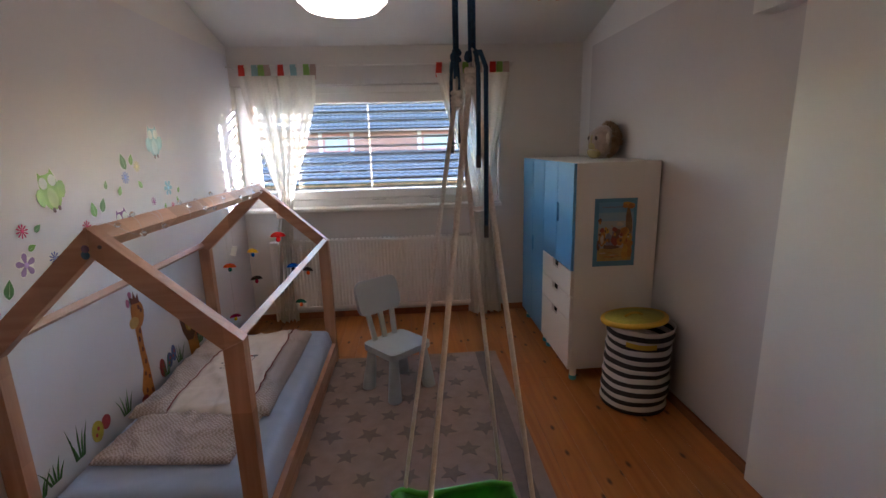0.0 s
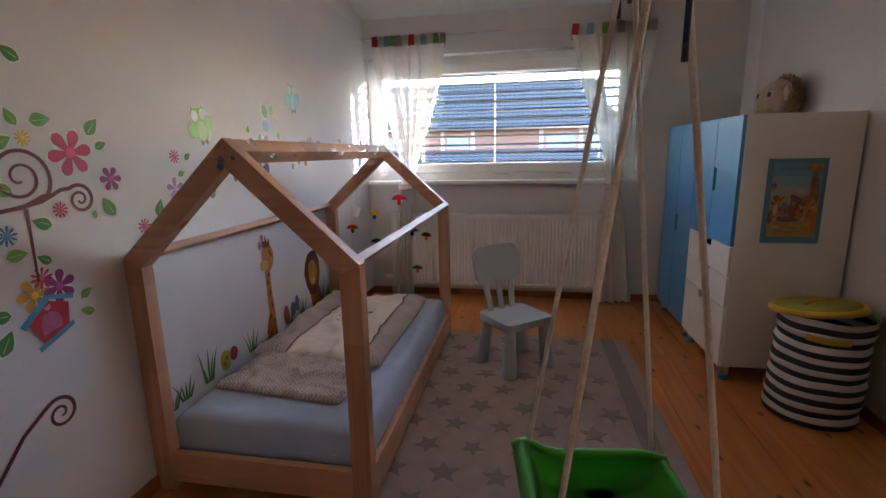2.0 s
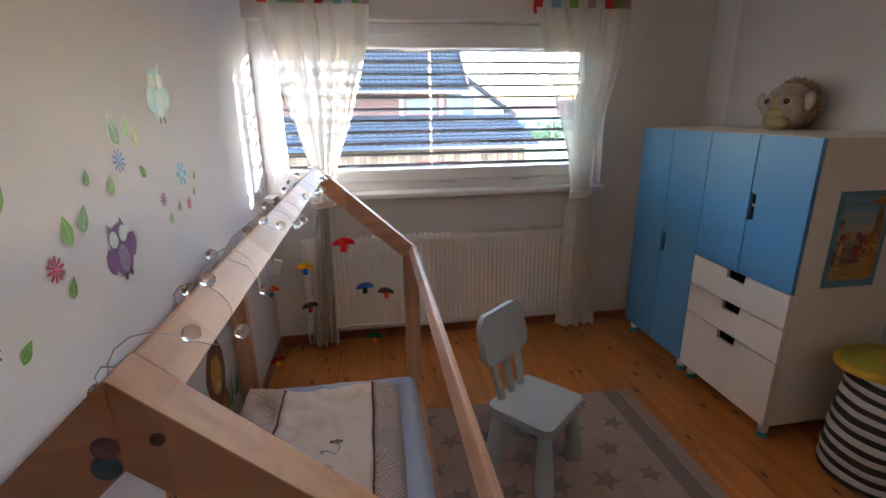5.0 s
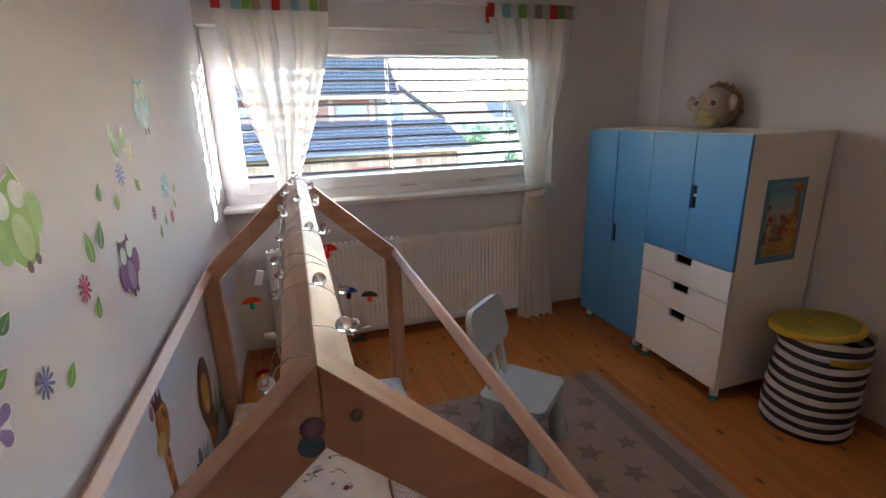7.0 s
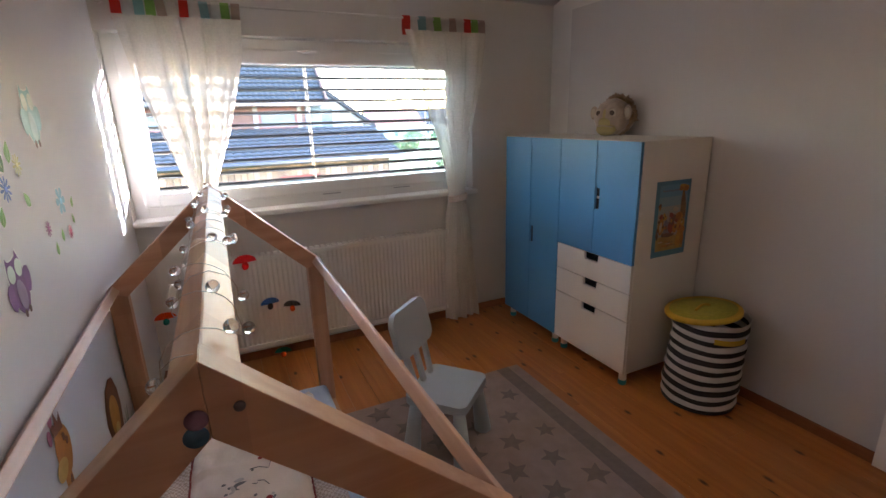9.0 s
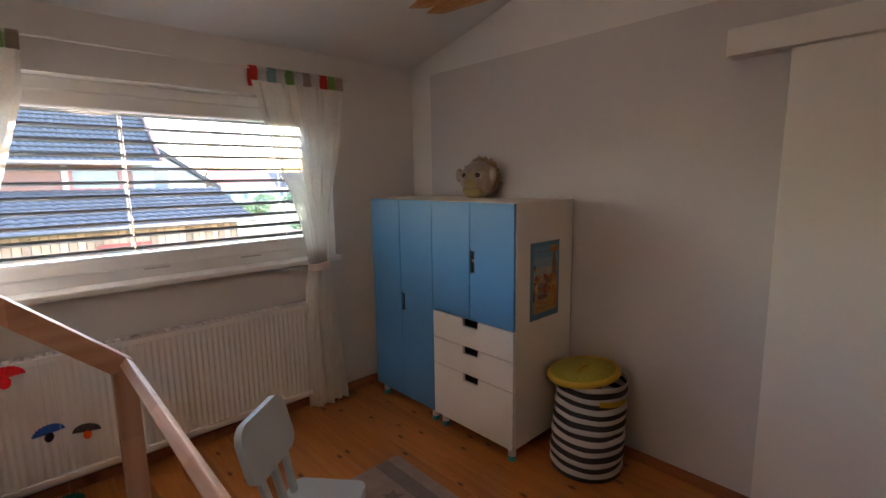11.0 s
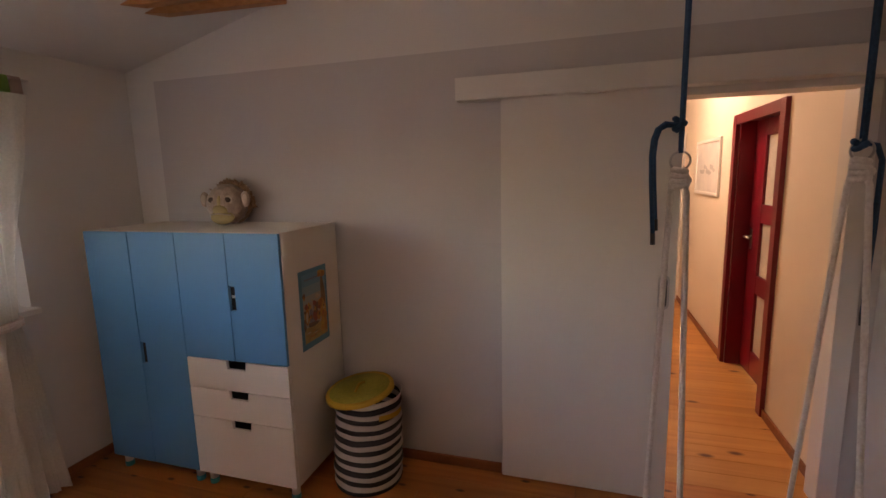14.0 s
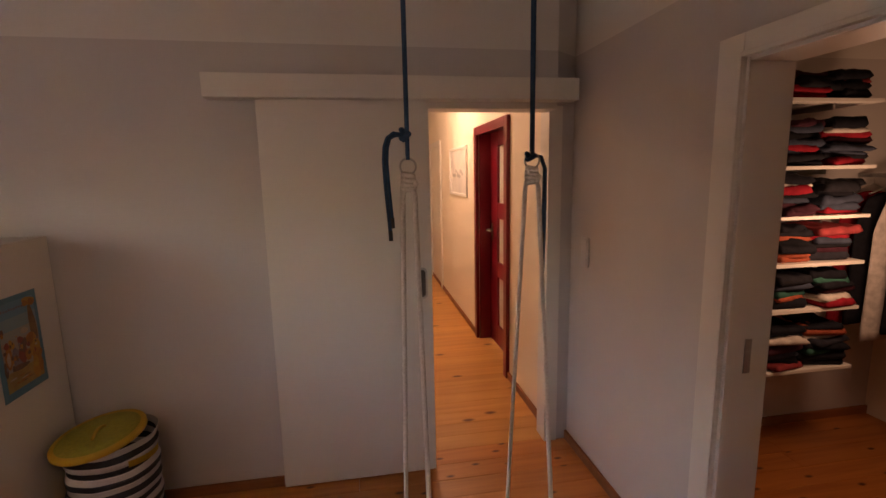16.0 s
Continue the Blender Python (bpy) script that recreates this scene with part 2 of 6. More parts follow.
def prism(bm, outline, z0, z1, m=None):
    """A flat outline in x, y raised from z0 to z1."""
    m = m or Matrix()
    lo = [bm.verts.new(m @ Vector((x, y, z0))) for x, y in outline]
    hi = [bm.verts.new(m @ Vector((x, y, z1))) for x, y in outline]
    k = len(lo)
    bm.faces.new(hi)
    bm.faces.new(lo[::-1])
    for i in range(k):
        bm.faces.new((lo[i], lo[(i + 1) % k], hi[(i + 1) % k], hi[i]))


def bar(bm, p, q, w, h, up=(0, 0, 1), bevel=0.004):
    """A square bar from p to q: w across, h along up."""
    p, q, up = Vector(p), Vector(q), Vector(up)
    d = (q - p).normalized()
    x = d.cross(up).normalized()
    u = x.cross(d)
    m = Matrix((x, d, u)).transposed().to_4x4()
    m.translation = p
    box(bm, -w / 2, w / 2, 0, (q - p).length, -h / 2, h / 2, bevel, m)


def mesh_of(name, bm, material, smooth=False):
    bmesh.ops.recalc_face_normals(bm, faces=bm.faces)
    if smooth:
        for f in bm.faces:
            f.smooth = True
    me = bpy.data.meshes.new(name)
    bm.to_mesh(me)
    bm.free()
    for mt in material if isinstance(material, (list, tuple)) else (material,):
        me.materials.append(mt)
    return me


BASE = {}


def thing(name, at, label, category, group=""):
    ob = new(name)
    ob.empty_display_size = 0.05
    ob.location = at
    BASE[ob] = Matrix.Translation(at)
    return tagged(ob, label, category, group)


def part(name, bm, material, parent, label="", smooth=False):
    """Links a bmesh, drawn in world places, as one mesh under a thing or a part."""
    me = mesh_of(name, bm, material, smooth)
    base = BASE.get(parent, Matrix())
    me.transform(base.inverted())
    ob = new(name, me)
    ob.parent = parent
    BASE[ob] = base
    return tagged(ob, label)


def solid(name, bm, material, label, category, kind="", group="", smooth=False):
    """A thing, or a piece of the setting, of one mesh."""
    return tagged(new(name, mesh_of(name, bm, material, smooth)), label, category, group, kind)


def B():
    return bmesh.new()


# ---- the room ----
L, R, W, C = -2.085, 0.79, 6.14, 2.19
OPEN_L, OPEN_R = -1.14, -0.265
DOOR_A, DOOR_B, DOOR_TOP, RB = 2.338, 3.25, 1.96, 0.905
CLOSET_END, HALL_END, HALL_Y, HALL_Y2 = 0.15, 6.3, 2.27, 3.45


def ceiling_z(y):
    return 2.275 + 0.25 * (W - y)


bm = B()
WX0, WX1, WZ0, WZ1 = L + 0.004, 0.09, 0.985, 1.985
box(bm, L - 0.3, R + 0.3, W, W + 0.28, -0.3, WZ0)
box(bm, L - 0.3, R + 0.3, W, W + 0.28, WZ1, 2.6)
box(bm, WX1, R + 0.3, W, W + 0.28, WZ0, WZ1)
box(bm, L - 0.3, WX0, W, W + 0.28, WZ0, WZ1)
solid("wall_window", bm, M_WHITE, "white plastered wall round the window", "wall", "structure")
bm = B()
prism(bm, [(-0.2, -0.2), (W, -0.2), (W, ceiling_z(W) + 0.1), (-0.2, ceiling_z(-0.2) + 0.1)], 0, 0.2, Matrix(((0, 0, -1, L), (1, 0, 0, 0), (0, 1, 0, 0), (0, 0, 0, 1))))
solid("wall_bed", bm, M_PALE, "pale lilac-grey painted wall with stickers", "wall", "structure")


def yz_slab(bm, x0, x1, pts):
    prism(bm, pts, x0, x1, Matrix(((0, 0, 1, 0), (1, 0, 0, 0), (0, 1, 0, 0), (0, 0, 0, 1))))


bm = B()
T = R + 0.14
yz_slab(bm, R, T, [(DOOR_B, -0.2), (W, -0.2), (W, ceiling_z(W) + 0.1), (DOOR_B, ceiling_z(DOOR_B) + 0.1)])
yz_slab(bm, R, T, [(DOOR_A, DOOR_TOP), (DOOR_B, DOOR_TOP), (DOOR_B, ceiling_z(DOOR_B) + 0.1), (DOOR_A, ceiling_z(DOOR_A) + 0.1)])
yz_slab(bm, R, T, [(-0.2, -0.2), (C - 0.14, -0.2), (C - 0.14, ceiling_z(C) + 0.1), (-0.2, ceiling_z(-0.2) + 0.1)])
yz_slab(bm, RB, 1.0, [(C - 0.14, -0.2), (DOOR_A - 0.02, -0.2), (DOOR_A - 0.02, ceiling_z(DOOR_A) + 0.1), (C - 0.14, ceiling_z(C) + 0.1)])
prism(bm, [(R + 0.001, DOOR_A), (RB - 0.002, C + 0.001), (0.99, C + 0.001), (0.99, DOOR_A)], DOOR_TOP, ceiling_z(C) + 0.06)
solid("wall_door", bm, M_RIGHT, "lilac-grey painted wall with white border", "wall", "structure")
bm = B()
box(bm, OPEN_R, RB + 0.02, C - 0.139, C, -0.2, ceiling_z(C) + 0.08)
box(bm, L, OPEN_L, C - 0.14, C, -0.2, ceiling_z(C) + 0.08)
box(bm, OPEN_L, OPEN_R, C - 0.14, C, 1.94, ceiling_z(C) + 0.08)
solid("wall_closet", bm, M_GREY, "lilac-grey painted wall with closet doorway", "wall", "structure")
bm = B()
box(bm, L, R, CLOSET_END - 0.2, CLOSET_END, -0.2, 3.9)
solid("wall_closet_back", bm, M_HALL, "cream plaster wall behind the closet", "wall", "structure")
bm = B()
yz_slab(bm, L - 0.2, R + 0.21, [(CLOSET_END - 0.2, ceiling_z(CLOSET_END - 0.2)), (W, ceiling_z(W)), (W, ceiling_z(W) + 0.15), (CLOSET_END - 0.2, ceiling_z(CLOSET_END - 0.2) + 0.15)])
solid("ceiling", bm, mat("white_ceiling_paint", (0.62, 0.605, 0.58), 0.9, (0.59, 0.575, 0.55), 1.0, 0.1, 240.0), "white plastered sloping ceiling", "ceiling", "structure")
bm = B()
box(bm, L - 0.2, HALL_END + 0.2, CLOSET_END - 0.2, W + 0.05, -0.25, -0.022)
solid("floor", bm, M_DARK, "oiled pine plank floor with dark knots", "floor", "structure")

# hall behind the sliding door
bm = B()
HD0, HD1 = 1.85, 2.72
box(bm, T, HD0, HALL_Y - 0.21, HALL_Y, -0.2, 3.0)
box(bm, HD1, HALL_END, HALL_Y - 0.21, HALL_Y, -0.2, 3.0)
box(bm, HD0, HD1, HALL_Y - 0.21, HALL_Y, 2.0, 3.0)
solid("wall_hall_side", bm, M_HALL, "cream hall wall beside the red door", "wall", "structure")
bm = B()
box(bm, T, HALL_END, HALL_Y2, HALL_Y2 + 0.14, -0.2, 3.0)
solid("wall_hall_far", bm, M_HALL, "cream hall wall", "wall", "structure")
bm = B()
box(bm, HALL_END, HALL_END + 0.14, HALL_Y - 0.14, HALL_Y2 + 0.14, -0.2, 3.0)
solid("wall_hall_end", bm, M_HALL, "cream wall at the hall's end", "wall", "structure")
bm = B()
box(bm, T, HALL_END + 0.14, HALL_Y - 0.14, HALL_Y2 + 0.14, 2.75, 2.9)
solid("ceiling_hall", bm, M_HALL, "cream hall ceiling", "ceiling", "structure")

# skirting boards
for name, x0, x1, y0, y1 in (("baseboard", L + 0.002, L + 0.017, C, W), ("baseboard", L + 0.017, R - 0.017, W - 0.017, W - 0.002), ("baseboard", R - 0.017, R - 0.002, 3.82, W - 0.017),
                             ("baseboard", -0.165, RB - 0.002, C + 0.002, C + 0.017), ("baseboard", T, HD0 - 0.07, HALL_Y + 0.002, HALL_Y + 0.017), ("baseboard", HD1 + 0.07, HALL_END, HALL_Y + 0.002, HALL_Y + 0.017),
                             ("baseboard", R - 0.017, R - 0.002, CLOSET_END, C - 0.15)):
    bm = B()
    box(bm, x0, x1, y0, y1, 0, 0.055, 0.004)
    solid(name, bm, M_SKIRT, "reddish pine skirting board along the wall", "skirting", "structure")

# ---- window ----
win = tagged(new("window_1"), "wide white framed window above the radiator", "window", kind="structure")
GX0, GX1, GZ0, GZ1, FY = -1.985, -0.075, 1.125, 1.865, 6.225
FR0, FR1 = FY, FY + 0.075


def ring_frame(bm, x0, x1, z0, z1, w, y0, y1, bevel=0.006, wl=None, wr=None, wt=None, wb=None):
    box(bm, x0, x0 + (wl or w), y0, y1, z0, z1, bevel)
    box(bm, x1 - (wr or w), x1, y0, y1, z0, z1, bevel)
    box(bm, x0 + (wl or w) - 0.004, x1 - (wr or w) + 0.004, y0 + 0.001, y1 - 0.001, z1 - (wt or w), z1, bevel)
    box(bm, x0 + (wl or w) - 0.004, x1 - (wr or w) + 0.004, y0 + 0.001, y1 - 0.001, z0, z0 + (wb or w), bevel)


bm = B()
ring_frame(bm, WX0 + 0.002, WX1 - 0.002, WZ0 + 0.002, WZ1 - 0.002, 0.075, FR0, FR1 + 0.02)
part("window_frame", bm, M_PVC, win)
bm = B()
ring_frame(bm, WX0 + 0.06, WX1 - 0.06, WZ0 + 0.06, WZ1 - 0.06, 0.08, FR0 - 0.02, FR1 - 0.012, 0.012)
part("sash", bm, M_PVC, win)
bm = B()
box(bm, GX0 - 0.01, GX1 + 0.01, FR0 + 0.02, FR0 + 0.026, GZ0 - 0.01, GZ1 + 0.01)
pane = part("pane", bm, M_GLASS, win)
pane.visible_shadow = False
bm = B()
box(bm, -1.05, -0.99, FR0 - 0.034, FR0 - 0.02, 1.905, 1.925, 0.003)
box(bm, -1.085, -0.965, FR0 - 0.046, FR0 - 0.034, 1.908, 1.922, 0.004)
part("window_handle", bm, M_PVC, win, "white tilt handle at the top")
for hx in (-1.75, -0.95, -0.45):
    bm = B()
    box(bm, hx - 0.06, hx + 0.06, FR0 - 0.026, FR0 - 0.018, 1.035, 1.043, 0.002)
    part("drain_cap", bm, M_STEEL, win)
bm = B()
box(bm, L + 0.003, WX1 + 0.015, W - 0.055, FR0 + 0.01, WZ0 - 0.028, WZ0 + 0.004, 0.008)
part("window_sill", bm, M_PVC, win)

# outside blind
blind = thing("outside_blind", (-1.0, 6.37, 1.0), "grey aluminium venetian blind with open slats outside the window", "blind")
SB = B()
for k in range(6):
    a0 = -0.04 + 0.08 * k / 5
    SB.verts.new((-1.065, a0, 0.013 * (1 - (a0 / 0.04) ** 2)))
    SB.verts.new((1.065, a0, 0.013 * (1 - (a0 / 0.04) ** 2)))
SB.verts.ensure_lookup_table()
for k in range(5):
    SB.faces.new((SB.verts[2 * k], SB.verts[2 * k + 1], SB.verts[2 * k + 3], SB.verts[2 * k + 2])).smooth = True
bmesh.ops.solidify(SB, geom=SB.faces[:], thickness=0.002)
for a0 in (-0.04, 0.04):
    tube(SB, [(-1.065, a0, 0.0), (1.065, a0, 0.0)], 0.0052, 6)
slat_mesh = mesh_of("slat", SB, M_SLAT)
for k in range(13):
    ob = new("slat", slat_mesh)
    ob.parent = blind
    ob.matrix_basis = pose(0, 0, 0.06 + 0.0715 * k, 2, 0, 0)
for cx in (-1.65, -1.02, -0.16):
    bm = B()
    for dy in (-0.038, 0.038):
        tube(bm, [(cx, 6.37 + dy, 1.0), (cx, 6.37 + dy, 1.98)], 0.0035, 6)
    part("ladder_cord", bm, M_CORD, blind)
bm = B()
box(bm, L + 0.02, 0.07, 6.33, 6.41, 1.925, 1.98, 0.004)
part("head_rail", bm, M_SLAT, blind)

# radiator
rad = thing("radiator", (-1.0, 6.08, 0.09), "white ribbed panel radiator on the wall under the window", "radiator")
bm = B()
RX0, RX1, RZ0, RZ1 = -1.88, -0.125, 0.10, 0.715
cols = 58
for i in range(cols + 1):
    for f, dy in ((0.0, 0.0), (0.3, 0.005), (0.5, 0.005), (0.8, 0.0)):
        x = RX0 + 0.01 + (RX1 - RX0 - 0.02) * (i + f) / (cols + 1)
        bm.verts.new((x, 6.068 + dy, RZ0 + 0.03))
        bm.verts.new((x, 6.068 + dy, RZ1 - 0.03))
bm.verts.ensure_lookup_table()
for i in range(len(bm.verts) // 2 - 1):
    bm.faces.new((bm.verts[2 * i], bm.verts[2 * i + 2], bm.verts[2 * i + 3], bm.verts[2 * i + 1]))
part("panel", bm, M_ENAMEL, rad)
bm = B()
ring_frame(bm, RX0, RX1, RZ0, RZ1, 0.03, 6.060, 6.078, 0.004)
part("panel_rim", bm, M_ENAMEL, rad)
bm = B()
box(bm, RX0 + 0.008, RX1 - 0.008, 6.08, 6.115, RZ0 + 0.01, RZ1 - 0.01, 0.004)
part("back_panel", bm, M_ENAMEL, rad)
for x in (RX0 - 0.003, RX1 - 0.007):
    bm = B()
    box(bm, x, x + 0.01, 6.06, 6.125, RZ0, RZ1, 0.003)
    part("side_cover", bm, M_ENAMEL, rad)
bm = B()
for i in range(46):
    x = RX0 + 0.02 + i * (RX1 - RX0 - 0.04) / 46
    box(bm, x, x + 0.024, 6.072, 6.118, RZ1 + 0.001, RZ1 + 0.006)
part("top_grille", bm, M_ENAMEL, rad)
bm = B()
lathe(bm, [(0, 0), (0.02, 0.0), (0.022, 0.03), (0.018, 0.06), (0, 0.062)], 16, pose(RX0 - 0.02, 6.09, 0.16, 0, -90, 0))
tube(bm, [(RX0 - 0.01, 6.09, 0.16), (RX0 - 0.01, 6.09, 0.0)], 0.009)
part("valve", bm, M_ENAMEL, rad)
for x in (RX0 + 0.3, RX1 - 0.3):
    bm = B()
    box(bm, x, x + 0.03, 6.115, W - 0.002, 0.2, 0.6)
    part("bracket", bm, M_ENAMEL, rad)


# ---- curtains ----
M_VOILE = sheer("white_voile", (0.84, 0.80, 0.715), 0.19, 0.22)
M_TIE = mat("pale_beige_band", (0.72, 0.60, 0.50), 0.9, (0.66, 0.54, 0.44), 60.0, 0.3, 200.0)
M_ROD = mat("white_rod", (0.7, 0.68, 0.64), 0.4)
TAPES = [("red", (0.66, 0.05, 0.03)), ("pale_blue", (0.32, 0.52, 0.54)), ("green", (0.30, 0.52, 0.14)), ("beige", (0.50, 0.37, 0.32)), ("white", (0.75, 0.73, 0.68))]
M_TAPE = {n: mat(n + "_tab_cloth", c, 0.85, None, 30.0, 0.2, 300.0) for n, c in TAPES}
rod = thing("curtain_rod", (-1.0, 6.09, 2.15), "thin white curtain rod above the window", "curtain rod")
bm = B()
tube(bm, [(L + 0.004, 6.085, 2.12), (0.20, 6.085, 2.12)], 0.006, 10)
part("rail", bm, M_ROD, rod)
for x in (L + 0.05, 0.185):
    bm = B()
    tube(bm, [(x, 6.085, 2.12), (x, W - 0.001, 2.12)], 0.005, 8)
    lathe(bm, [(0, 0), (0.016, 0), (0.016, 0.006), (0, 0.007)], 14, pose(x, W - 0.002, 2.12, 90, 0, 0))
    part("holder", bm, M_ROD, rod)


def between(rows, z):
    """A value read along rows of (height, value), highest first, eased from row to row."""
    for (za, va), (zb, vb) in zip(rows, rows[1:]):
        if z >= zb:
            return va + (vb - va) * (za - z) / (za - zb)
    return rows[-1][1]


def curtain(left, right, tie_x, seed, label, tabs):
    """A voile curtain with cloth tabs: spread at the top, drawn in at the tie, falling free below. left and right: the edges by height."""
    x0, x1 = left[0][1], right[0][1]
    c = thing("curtain", ((x0 + x1) / 2, 6.06, 0.02), label, "curtain", "window curtains")
    rnd = random.Random(seed)
    top, tie, foot = left[0][0], 0.95, 0.012
    nu, nv = 130, 90
    bm = B()
    grid = []
    ph = rnd.random() * 6
    for j in range(nv + 1):
        z = top + (foot - top) * j / nv
        a, b = between(left, z), between(right, z)
        tight = math.exp(-((z - tie) / 0.16) ** 2)
        amp = 0.030 + 0.014 * tight + 0.012 * (z < tie) - 0.018 * max(0, (z - top + 0.12) / 0.12)
        row = []
        for i in range(nu + 1):
            u = i / nu
            g = u + 0.05 * math.sin(u * 7 + ph + z * 0.8)
            fold = math.sin(g * 2 * math.pi * 4.5 + ph)
            w = math.copysign(abs(fold) ** 0.7, fold) + 0.34 * math.sin(g * 2 * math.pi * 11 + 1.7 * ph + z * 1.1) + 0.4 * noise.noise((u * 6, z * 1.3, seed)) + 0.14 * noise.noise((u * 16, z * 7, seed + 3))
            row.append(bm.verts.new((a + (b - a) * u + 0.006 * w * (1 - tight), 6.045 - amp * w * 0.6, z + 0.008 * math.sin(u * 9 + ph) * (j == nv))))
        grid.append(row)
    for j in range(nv):
        for i in range(nu):
            bm.faces.new((grid[j][i], grid[j][i + 1], grid[j + 1][i + 1], grid[j + 1][i])).smooth = True
    part("drape", bm, M_VOILE, c)
    bm = B()
    for dz in (-0.014, 0.0, 0.014):
        tube(bm, [(tie_x + 0.066 * math.cos(t), 6.045 + 0.040 * math.sin(t), tie + dz + 0.008 * math.cos(t)) for t in [i * math.pi / 10 for i in range(20)]], 0.009, 8, True)
    part("tieback", bm, M_TIE, c, "gathered pale beige cloth tieback")
    n = len(tabs)
    for i, name in enumerate(tabs):
        if not name:
            continue
        w = (x1 - x0) / n
        a = x0 + w * i + 0.004
        bm = B()
        pts = [(6.062, 2.02), (6.068, 2.06), (6.072, 2.118), (6.078, 2.130), (6.09, 2.130), (6.098, 2.118), (6.092, 2.06), (6.085, 2.02)]
        outer = [(y + (0.002 if y > 6.084 else -0.002), z + (0.002 if z > 2.125 else 0)) for y, z in pts]
        lean = rnd.uniform(-0.006, 0.006)
        rows = [[bm.verts.new((x + lean * (z > 2.07), y, z)) for y, z in outer] for x in (a, a + w * 0.86)]
        for k in range(len(pts) - 1):
            bm.faces.new((rows[0][k], rows[0][k + 1], rows[1][k + 1], rows[1][k]))
        bmesh.ops.solidify(bm, geom=bm.faces[:], thickness=0.0015)
        part("tab", bm, M_TAPE[name], c, name.replace("_", " ") + " cloth tab")
    return c


curtain([(2.045, -1.985), (1.72, -1.93), (1.40, -1.845), (1.11, -1.765), (0.95, -1.765), (0.80, -1.80), (0.45, -1.83), (0.0, -1.87)],
        [(2.045, -1.385), (1.86, -1.40), (1.45, -1.515), (1.19, -1.615), (0.95, -1.675), (0.80, -1.675), (0.45, -1.685), (0.0, -1.69)],
        -1.72, 3, "white voile curtain with coloured tabs, tied back beside bed", ["red", "white", "pale_blue", "green", "beige", "white", "red", "white", "pale_blue", "white", "green", "beige"])
curtain([(2.045, -0.44), (1.75, -0.37), (1.48, -0.285), (1.20, -0.185), (0.95, -0.145), (0.80, -0.175), (0.45, -0.20), (0.0, -0.205)],
        [(2.045, 0.165), (1.74, 0.127), (1.48, 0.062), (1.22, 0.0), (0.95, -0.03), (0.80, 0.01), (0.45, 0.06), (0.0, 0.105)],
        -0.085, 8, "white voile curtain with coloured tabs, tied back by wardrobe", ["red", "white", "pale_blue", "white", "green", "white", "beige", "white", "red", "green", "beige"])

# ---- sliding door ----
sd = tagged(new("door_1"), "white sliding door half open on a wall rail", "door", kind="structure")
bm = B()
box(bm, 0.745, 0.783, 3.018, 3.812, 0.012, 1.975, 0.003)
part("leaf", bm, M_DOOR, sd)
bm = B()
box(bm, 0.70, 0.788, 2.262, 4.022, 1.957, 2.062, 0.003)
part("rail_cover", bm, M_DOOR, sd)
bm = B()
out = [(0.024 * math.cos(t), 0.058 + 0.024 * math.sin(t)) for t in [i * math.pi / 8 for i in range(9)]] + [(0.024 * math.cos(t), -0.058 + 0.024 * math.sin(t)) for t in [math.pi + i * math.pi / 8 for i in range(9)]]
FACE = Matrix(((0, 0, -1, 0.745), (1, 0, 0, 3.067), (0, 1, 0, 1.056), (0, 0, 0, 1)))
prism(bm, out, 0, 0.004, FACE)
hs = part("handle_plate", bm, M_STEEL, sd, "recessed steel pull")
# the pull's hollow is a flat inset, its shade put into the dark colour
bm = B()
prism(bm, [(x * 0.62, y * 0.86) for x, y in out], 0.0042, 0.005, FACE)
part("recess", bm, mat("shaded_steel", (0.10, 0.095, 0.09), 0.35, metal=0.8), hs)
fr = tagged(new("door_frame_1"), "white lining of the hall doorway", "door frame", kind="structure")
for nm, a in (("jamb", (RB - 0.012, 1.016, DOOR_A - 0.078, DOOR_A, 0, 1.956)), ("jamb", (R - 0.001, T + 0.012, DOOR_B - 0.02, DOOR_B + 0.06, 0, 1.956)), ("head", (R + 0.001, T + 0.01, DOOR_A, DOOR_B - 0.02, 1.925, 1.963))):
    bm = B()
    box(bm, *a, 0.003)
    part(nm, bm, M_DOOR, fr)

# ---- closet doorway ----
cf = tagged(new("door_frame_2"), "white moulded frame of the closet doorway", "door frame", kind="structure")
for nm, a in (("jamb", (OPEN_R - 0.018, OPEN_R, C - 0.155, C + 0.006, 0, 1.94)), ("jamb", (OPEN_L, OPEN_L + 0.018, C - 0.155, C + 0.006, 0, 1.94)), ("head", (OPEN_L + 0.018, OPEN_R - 0.018, C - 0.155, C + 0.006, 1.922, 1.94)),
              ("casing", (OPEN_R - 0.006, OPEN_R + 0.095, C + 0.002, C + 0.02, 0, 2.005)), ("casing", (OPEN_L - 0.095, OPEN_L + 0.006, C + 0.002, C + 0.02, 0, 2.005)), ("casing", (OPEN_L + 0.006, OPEN_R - 0.006, C + 0.002, C + 0.0195, 1.934, 2.005)),
              ("bead", (OPEN_R - 0.006, OPEN_R + 0.012, C + 0.019, C + 0.028, 0, 1.95)), ("bead", (OPEN_L - 0.012, OPEN_L + 0.006, C + 0.019, C + 0.028, 0, 1.95)), ("bead", (OPEN_L + 0.006, OPEN_R - 0.006, C + 0.0185, C + 0.0275, 1.934, 1.95))):
    bm = B()
    box(bm, *a, 0.003)
    part(nm, bm, M_DOOR, cf)
bm = B()
box(bm, OPEN_R - 0.022, OPEN_R - 0.017, C - 0.085, C - 0.06, 0.93, 1.05, 0.002)
part("strike_plate", bm, M_STEEL, cf)
M_SWITCH = mat("pale_grey_switch", (0.60, 0.575, 0.56), 0.4)
sw = thing("light_switch", (0.72, C, 1.18), "white double light switch on the wall by doorway", "switch")
bm = B()
